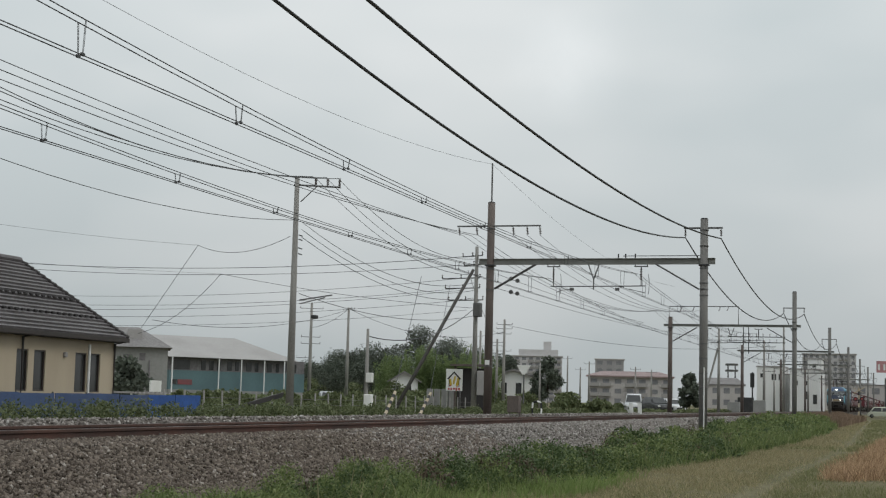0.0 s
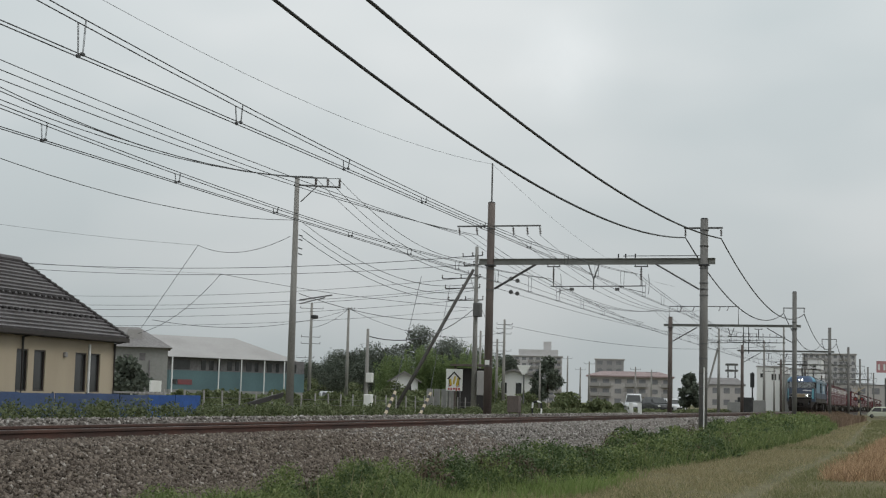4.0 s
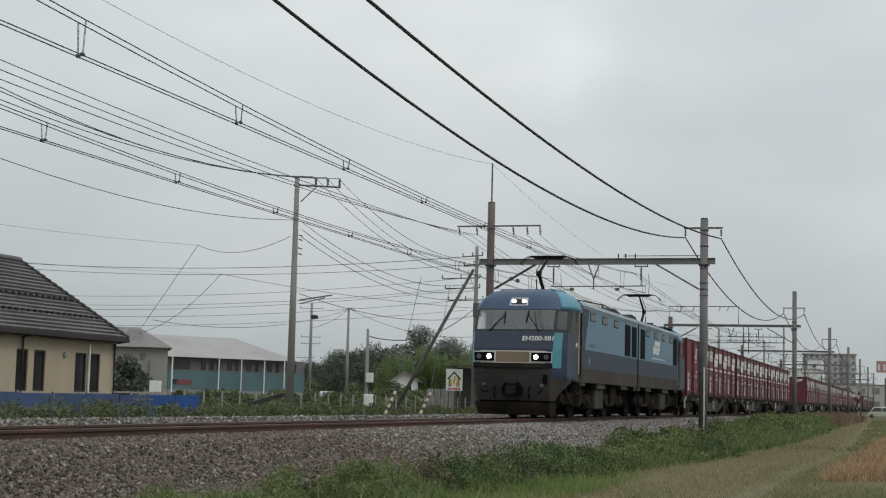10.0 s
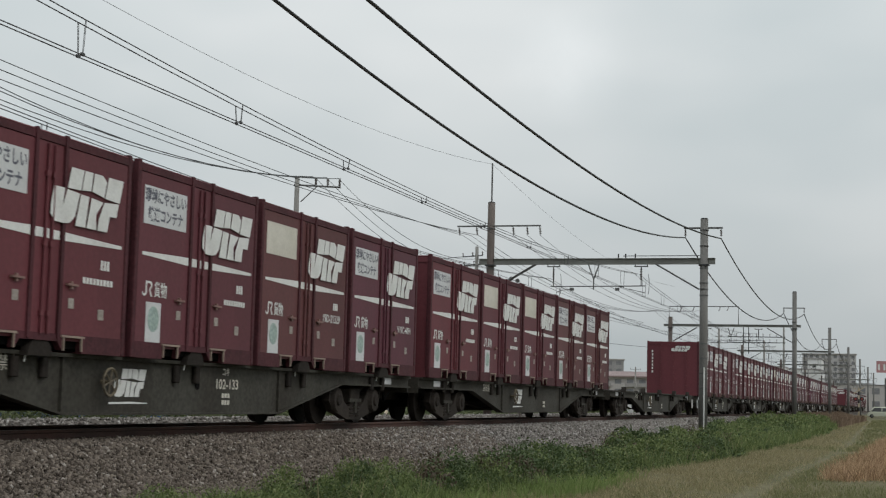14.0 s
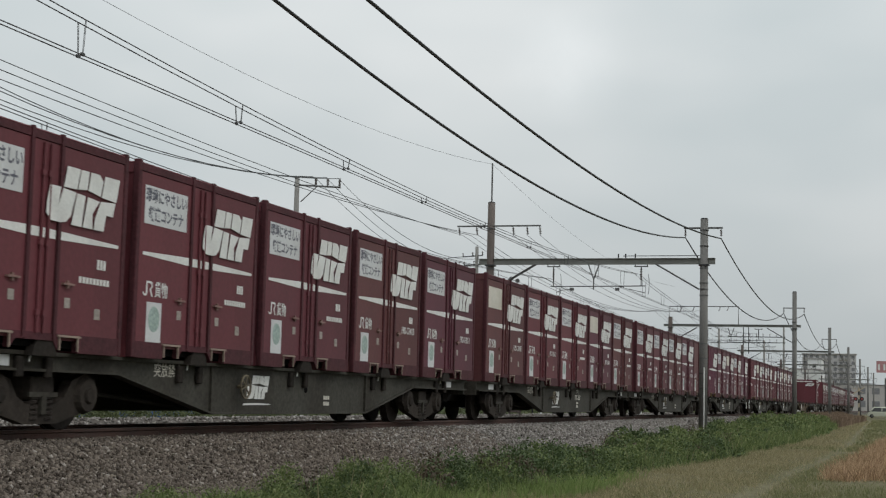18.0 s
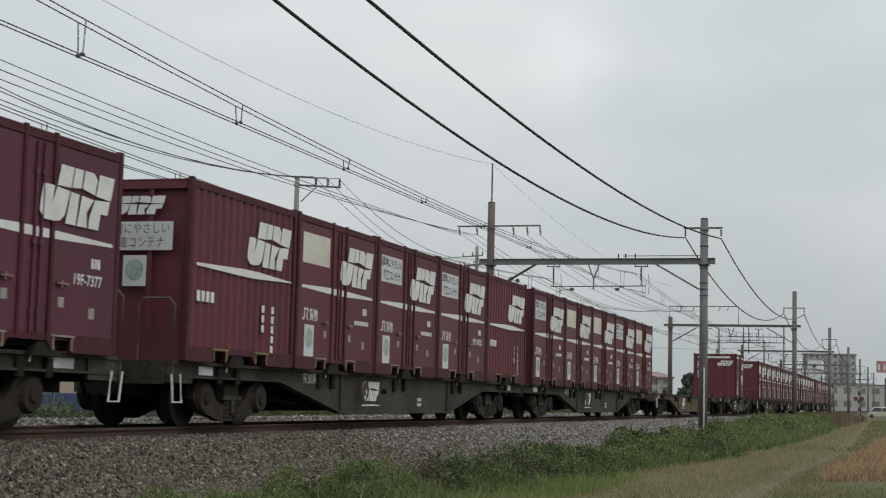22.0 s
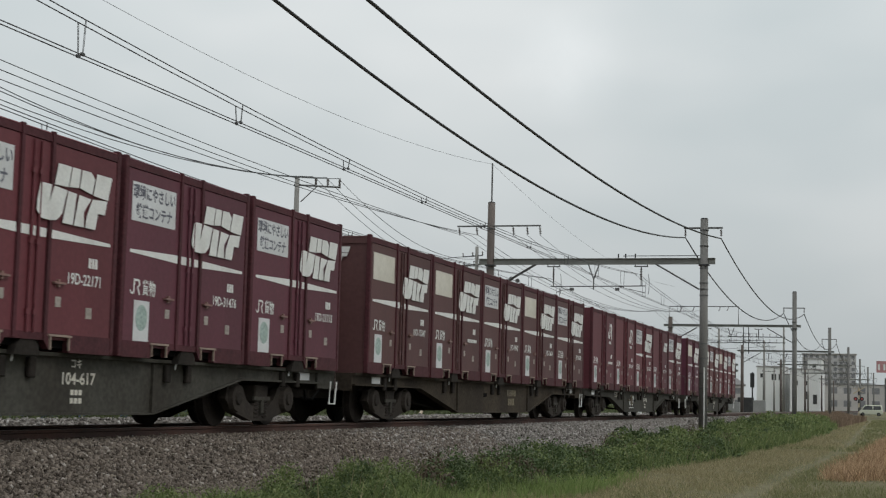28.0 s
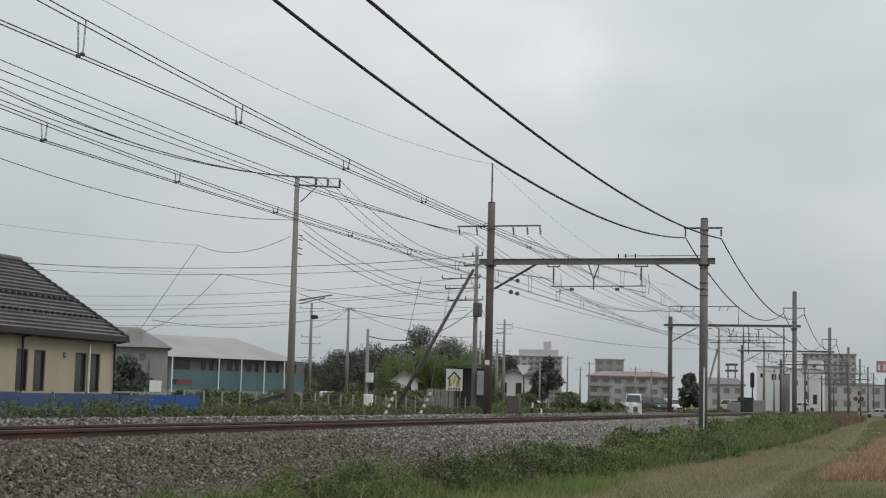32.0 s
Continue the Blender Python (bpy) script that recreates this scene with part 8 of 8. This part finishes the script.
# ---- grass, weeds and straw on the near side ----
def blades(name, n, place, h0, h1, w, material, seed, lean=0.35, label="", cat="grass"):
    """Grass blades as bent tapered strips; place(rng, n) gives x, y, z and a height factor."""
    rng = np.random.default_rng(seed)
    x, y, z, k = place(rng, n)
    n = len(x)
    h = (h0 + (h1 - h0) * rng.random(n)) * k
    a = rng.random(n) * 2 * np.pi
    side = np.stack([np.cos(a), np.sin(a), np.zeros(n)], 1)
    b = rng.random(n) * 2 * np.pi
    bend = np.stack([np.cos(b), np.sin(b), np.zeros(n)], 1) * (lean * h * (0.3 + rng.random(n)))[:, None]
    p = np.stack([x, y, z - 0.03], 1)
    ww = (w * (0.6 + 0.8 * rng.random(n)))[:, None]
    up = np.stack([np.zeros(n), np.zeros(n), h], 1)
    mid, tip = p + up * 0.6 + bend * 0.35, p + up + bend
    v = np.stack([p - side * ww * 0.5, p + side * ww * 0.5, mid + side * ww * 0.4, mid - side * ww * 0.4, tip], 1)
    i = 5 * np.arange(n)[:, None]
    tri = np.concatenate([i + np.array([[0, 1, 2]]), i + np.array([[0, 2, 3]]), i + np.array([[3, 2, 4]])], 0)
    ob = new(name, soup(name, v.reshape(-1, 3), 3, tri))
    ob.data.materials.append(material)
    return tagged(ob, label, cat, kind="stuff")


def gz(y):
    return np.interp(y, [p[0] for p in PROFILE], [p[1] for p in PROFILE])


def strip(xa, xb, ya, yb, power=1.0, patch=None):
    """Places over a stretch; patch(x, y) from 0 to 1 thins them out."""
    def place(rng, n):
        x = xa + (xb - xa) * rng.random(n) ** power
        y = ya + (yb - ya) * rng.random(n)
        k = np.ones(n)
        if patch is not None:
            f = patch(x, y)
            keep = rng.random(n) < f
            x, y, k = x[keep], y[keep], 0.55 + 0.6 * f[keep]
        return x, y, gz(y), k
    return place


def waves(x, y, s=1.0):
    return 0.5 + 0.25 * np.sin(x * 0.7 * s + 1.3 * np.sin(y * 0.9 * s)) + 0.25 * np.sin(x * 0.31 * s + y * 1.7 * s + 2.0)


def tufts(x, y):
    f = np.zeros(len(x))
    for cx, cy, rx, ry in ((23.0, 6.75, 1.2, 0.35), (24.0, 5.35, 0.6, 0.45), (26.3, 5.35, 1.3, 0.5), (29.6, 5.5, 1.5, 0.4), (18.4, 6.6, 1.2, 0.45), (20.6, 6.5, 0.9, 0.5), (60.0, 7.0, 7.0, 0.5), (84.0, 6.2, 9.0, 0.6)):
        f = np.maximum(f, np.clip(1.35 - ((x - cx) / rx) ** 2 - ((y - cy) / ry) ** 2, 0, 1))
    return f * (0.35 + 0.65 * waves(x, y, 3.1))


def weed_low(x):
    return np.interp(x, (12, 20, 27, 31, 36, 42, 50, 61, 76, 110, 128), (5.6, 5.7, 5.35, 5.25, 5.1, 4.8, 4.65, 4.4, 4.3, 4.9, 5.6))


def weed_high(x):
    return np.interp(x, (12, 16, 20, 24, 30, 40, 52, 62, 80, 100, 128), (7.15, 7.3, 7.15, 7.0, 7.05, 7.1, 7.3, 7.8, 8.0, 8.0, 7.8))


def weedy(x, y):
    """Weeds grow thick on the foot of the bank further off, thin where the ballast runs down near the camera."""
    w = 0.7 * (waves(x, y) - 0.5)
    f = np.clip((weed_high(x) + w - y) / 0.4, 0, 1) * np.clip((y - weed_low(x) - 0.6 * w) / 0.25, 0, 1) * np.clip((127 - x) / 4, 0, 1)
    return f * (0.45 + 0.55 * waves(x, y, 1.6)) * (1 - 0.55 * tufts(x, y))


blades("tall_weeds", 34000, strip(11, 62, 4.3, 8.5, 1.2, weedy), 0.20, 0.48, 0.018, M["leaf"], 31, 0.5, "tall green weeds on the foot of the railway bank", "weeds")
blades("tall_weeds", 34000, strip(45, 128, 4.2, 8.5, 1.1, weedy), 0.30, 0.66, 0.034, M["leaf"], 32, 0.5, "tall green weeds on the foot of the railway bank", "weeds")
blades("seed_stalks", 900, strip(13, 110, 4.6, 8.2, 1.2, weedy), 0.45, 0.80, 0.009, M["dry"], 46, 0.4, "pale dry seed stalks among the weeds", "weeds")


def weed_clumps(n, xa, xb, size, count, seed, r0, r1, material, power=1.0, label="leafy broad-leaved weeds on the bank"):
    """Bushy weeds, each of many narrow leaves round a stem, lower towards the edge of the stand."""
    rng = np.random.default_rng(seed)
    x = xa + (xb - xa) * rng.random(n * 4) ** power
    y = 4.2 + 4.2 * rng.random(n * 4)
    keep = rng.random(n * 4) < weedy(x, y)
    x, y = x[keep][:n], y[keep][:n]
    edge = np.clip((y - weed_low(x)) / 0.7, 0.45, 1.0)
    r = (r0 + (r1 - r0) * rng.random(len(x)) ** 1.3) * edge
    z = gz(y) + r * 0.85
    me = leaf_soup("broad_weeds", np.stack([x, y, z], 1), r, count, size, material, seed, 1.15, 0.15)
    return tagged(new("broad_weeds", me), label, "weeds", kind="stuff")


weed_clumps(230, 12, 25, 0.036, 50000, 33, 0.08, 0.24, M["leaf"], 1.0)
weed_clumps(300, 23, 42, 0.055, 46000, 54, 0.12, 0.30, M["leaf"], 1.0)
weed_clumps(90, 13, 26, 0.040, 20000, 55, 0.10, 0.26, M["leafdark"], 1.0)
weed_clumps(190, 24, 46, 0.062, 24000, 51, 0.14, 0.33, M["leafdark"], 1.1)
weed_clumps(430, 36, 80, 0.10, 56000, 34, 0.16, 0.34, M["leaf"], 1.0)
weed_clumps(260, 34, 100, 0.105, 32000, 35, 0.16, 0.36, M["leafdark"], 1.0)
weed_clumps(240, 76, 127, 0.16, 22000, 52, 0.22, 0.44, M["leaf"], 1.0)
weed_clumps(14, 22.6, 26, 0.045, 4500, 56, 0.16, 0.30, M["leafbrown"], 1.0, "withered brown dock plants among the weeds")
weed_clumps(60, 22.5, 30, 0.05, 15000, 57, 0.18, 0.34, M["leafdark"])
weed_clumps(46, 16, 60, 0.06, 7000, 53, 0.15, 0.34, M["leafbrown"], 1.0, "withered brown dock plants among the weeds")


def off_path(x, y):
    return 1 - np.exp(-((y - np.interp(x, PATH_X, PATH_Y)) / 0.30) ** 2)


def lawn(x, y):
    side = np.clip((np.interp(x, PATH_X, PATH_Y) - y) / 0.4, 0, 1)
    return np.clip(0.20 + 0.45 * waves(x, y, 0.8) + 0.5 * side, 0.04, 1) * (0.06 + 0.94 * off_path(x, y))


def drypatch(x, y):
    side = np.clip((np.interp(x, PATH_X, PATH_Y) - y) / 0.4, 0, 1)
    return np.clip(0.45 + 0.55 * waves(x + 3, y + 1, 0.55) - 0.55 * side, 0.04, 1) * (0.06 + 0.94 * off_path(x, y))


blades("grass", 74000, strip(20, 62, -0.5, 6.4, 1.5, lawn), 0.04, 0.13, 0.010, M["blade"], 36, 0.7, "short green meadow grass in the field")
blades("grass", 42000, strip(55, 210, -5, 6.8, 1.4, lawn), 0.06, 0.18, 0.035, M["blade"], 37, 0.7, "short green meadow grass in the field")
blades("dry_grass", 88000, strip(20, 66, 1.2, 6.3, 1.5, drypatch), 0.05, 0.17, 0.009, M["dry"], 38, 0.8, "dry yellowed grass beside the foot path")
blades("dry_grass", 42000, strip(58, 200, 0.5, 6.5, 1.3, drypatch), 0.07, 0.20, 0.030, M["dry"], 39, 0.8, "dry yellowed grass beside the foot path")
blades("fresh_grass", 52000, strip(15, 100, 4.6, 7.8, 1.3, tufts), 0.05, 0.30, 0.011, M["fresh"], 45, 0.9, "fresh yellow-green tufts of grass before the weeds")
blades("near_grass", 14000, strip(11.5, 30, 5.0, 7.2, 1.0, lambda x, y: np.clip(waves(x, y, 1.5) * 1.2, 0, 1)), 0.10, 0.32, 0.012, M["fresh"], 41, 0.6, "rough green grass at the foot of the ballast")


def stubble(x, y):
    edge = np.interp(x, (30.5, 32, 35, 44, 69, 80), (1.2, 1.8, 1.95, 1.7, 1.45, 1.2)) + 0.22 * np.sin(x * 1.3) * np.sin(x * 0.37)
    near = 31.2 + 0.5 * np.sin(y * 3.1) - np.clip(1.0 - y, 0, 3) * 0.4
    return np.clip((edge - y) / 0.35, 0, 1) * np.clip((x - near) / 0.8, 0, 1) * np.clip((84 - x) / 8, 0, 1) * (0.35 + 0.65 * waves(x, y, 2.6))


blades("straw_stubble", 80000, strip(29.5, 84, -4, 2.3, 1.5, stubble), 0.14, 0.42, 0.013, M["straw"], 42, 0.8, "dry orange straw stubble in the field", "stubble")
blades("brown_reeds", 9000, strip(118, 190, 5.0, 8.2, 1.0), 0.4, 0.85, 0.06, island("brown_reed", (0.135, 0.092, 0.066), (0.25, 0.18, 0.125), rough=0.9), 43, 0.4, "brown withered reeds beside the track", "reeds")

# ---- what moves ----
TRAIN_T = (0.0, 4.0, 8.0, 11.5, 12.5, 16.5, 19.0, 22.0, 25.2, 28.0, 30.5, 32.0)
TRAIN_S = (260.7, 183.1, 105.5, 37.6, 18.18, -59.6, -108.1, -165.1, -226.2, -279.8, -327.6, -356.3)


def along(t):
    return float(np.interp(t, TRAIN_T, TRAIN_S))


def motions():
    for ob, off, y, z in MOVING:
        walk(ob, [(t, pose(s + off, y, z)) for t, s in zip(TRAIN_T, TRAIN_S)])
    for ob, x, turn, places in CROSSING_CARS:
        walk(ob, [(t, pose(x, y, float(np.interp(y, (5, 6.5, 8.4, 17, 21), (-0.93, -0.56, -0.085, -0.085, -0.295))), 0, 0, turn)) for t, y in places])
    for ob, off, base, radius in WHEELS:
        # turning while it passes, one row a video frame; at rest in the far distance
        rows, turn, last = [], 0.0, along(0.0) + off
        ts = [i / FPS for i in range(0, 32 * FPS + 1)]
        busy = [t for t in ts if -6 < along(t) + off < 100]
        if not busy:
            continue
        for t in ([0.0] if busy[0] > 0 else []) + busy + ([32.0] if busy[-1] < 32.0 else []):
            if t in (0.0, 32.0) and t not in busy:
                rows.append((t, base @ pose(0, 0, 0, 0, turn, 0)))
                continue
            x = along(t) + off
            if rows and rows[-1][0] > 0 or (rows and t == busy[1]):
                turn -= math.degrees((last - x) / radius)
            last = x
            rows.append((t, base @ pose(0, 0, 0, 0, turn, 0)))
        walk(ob, rows)


motions()
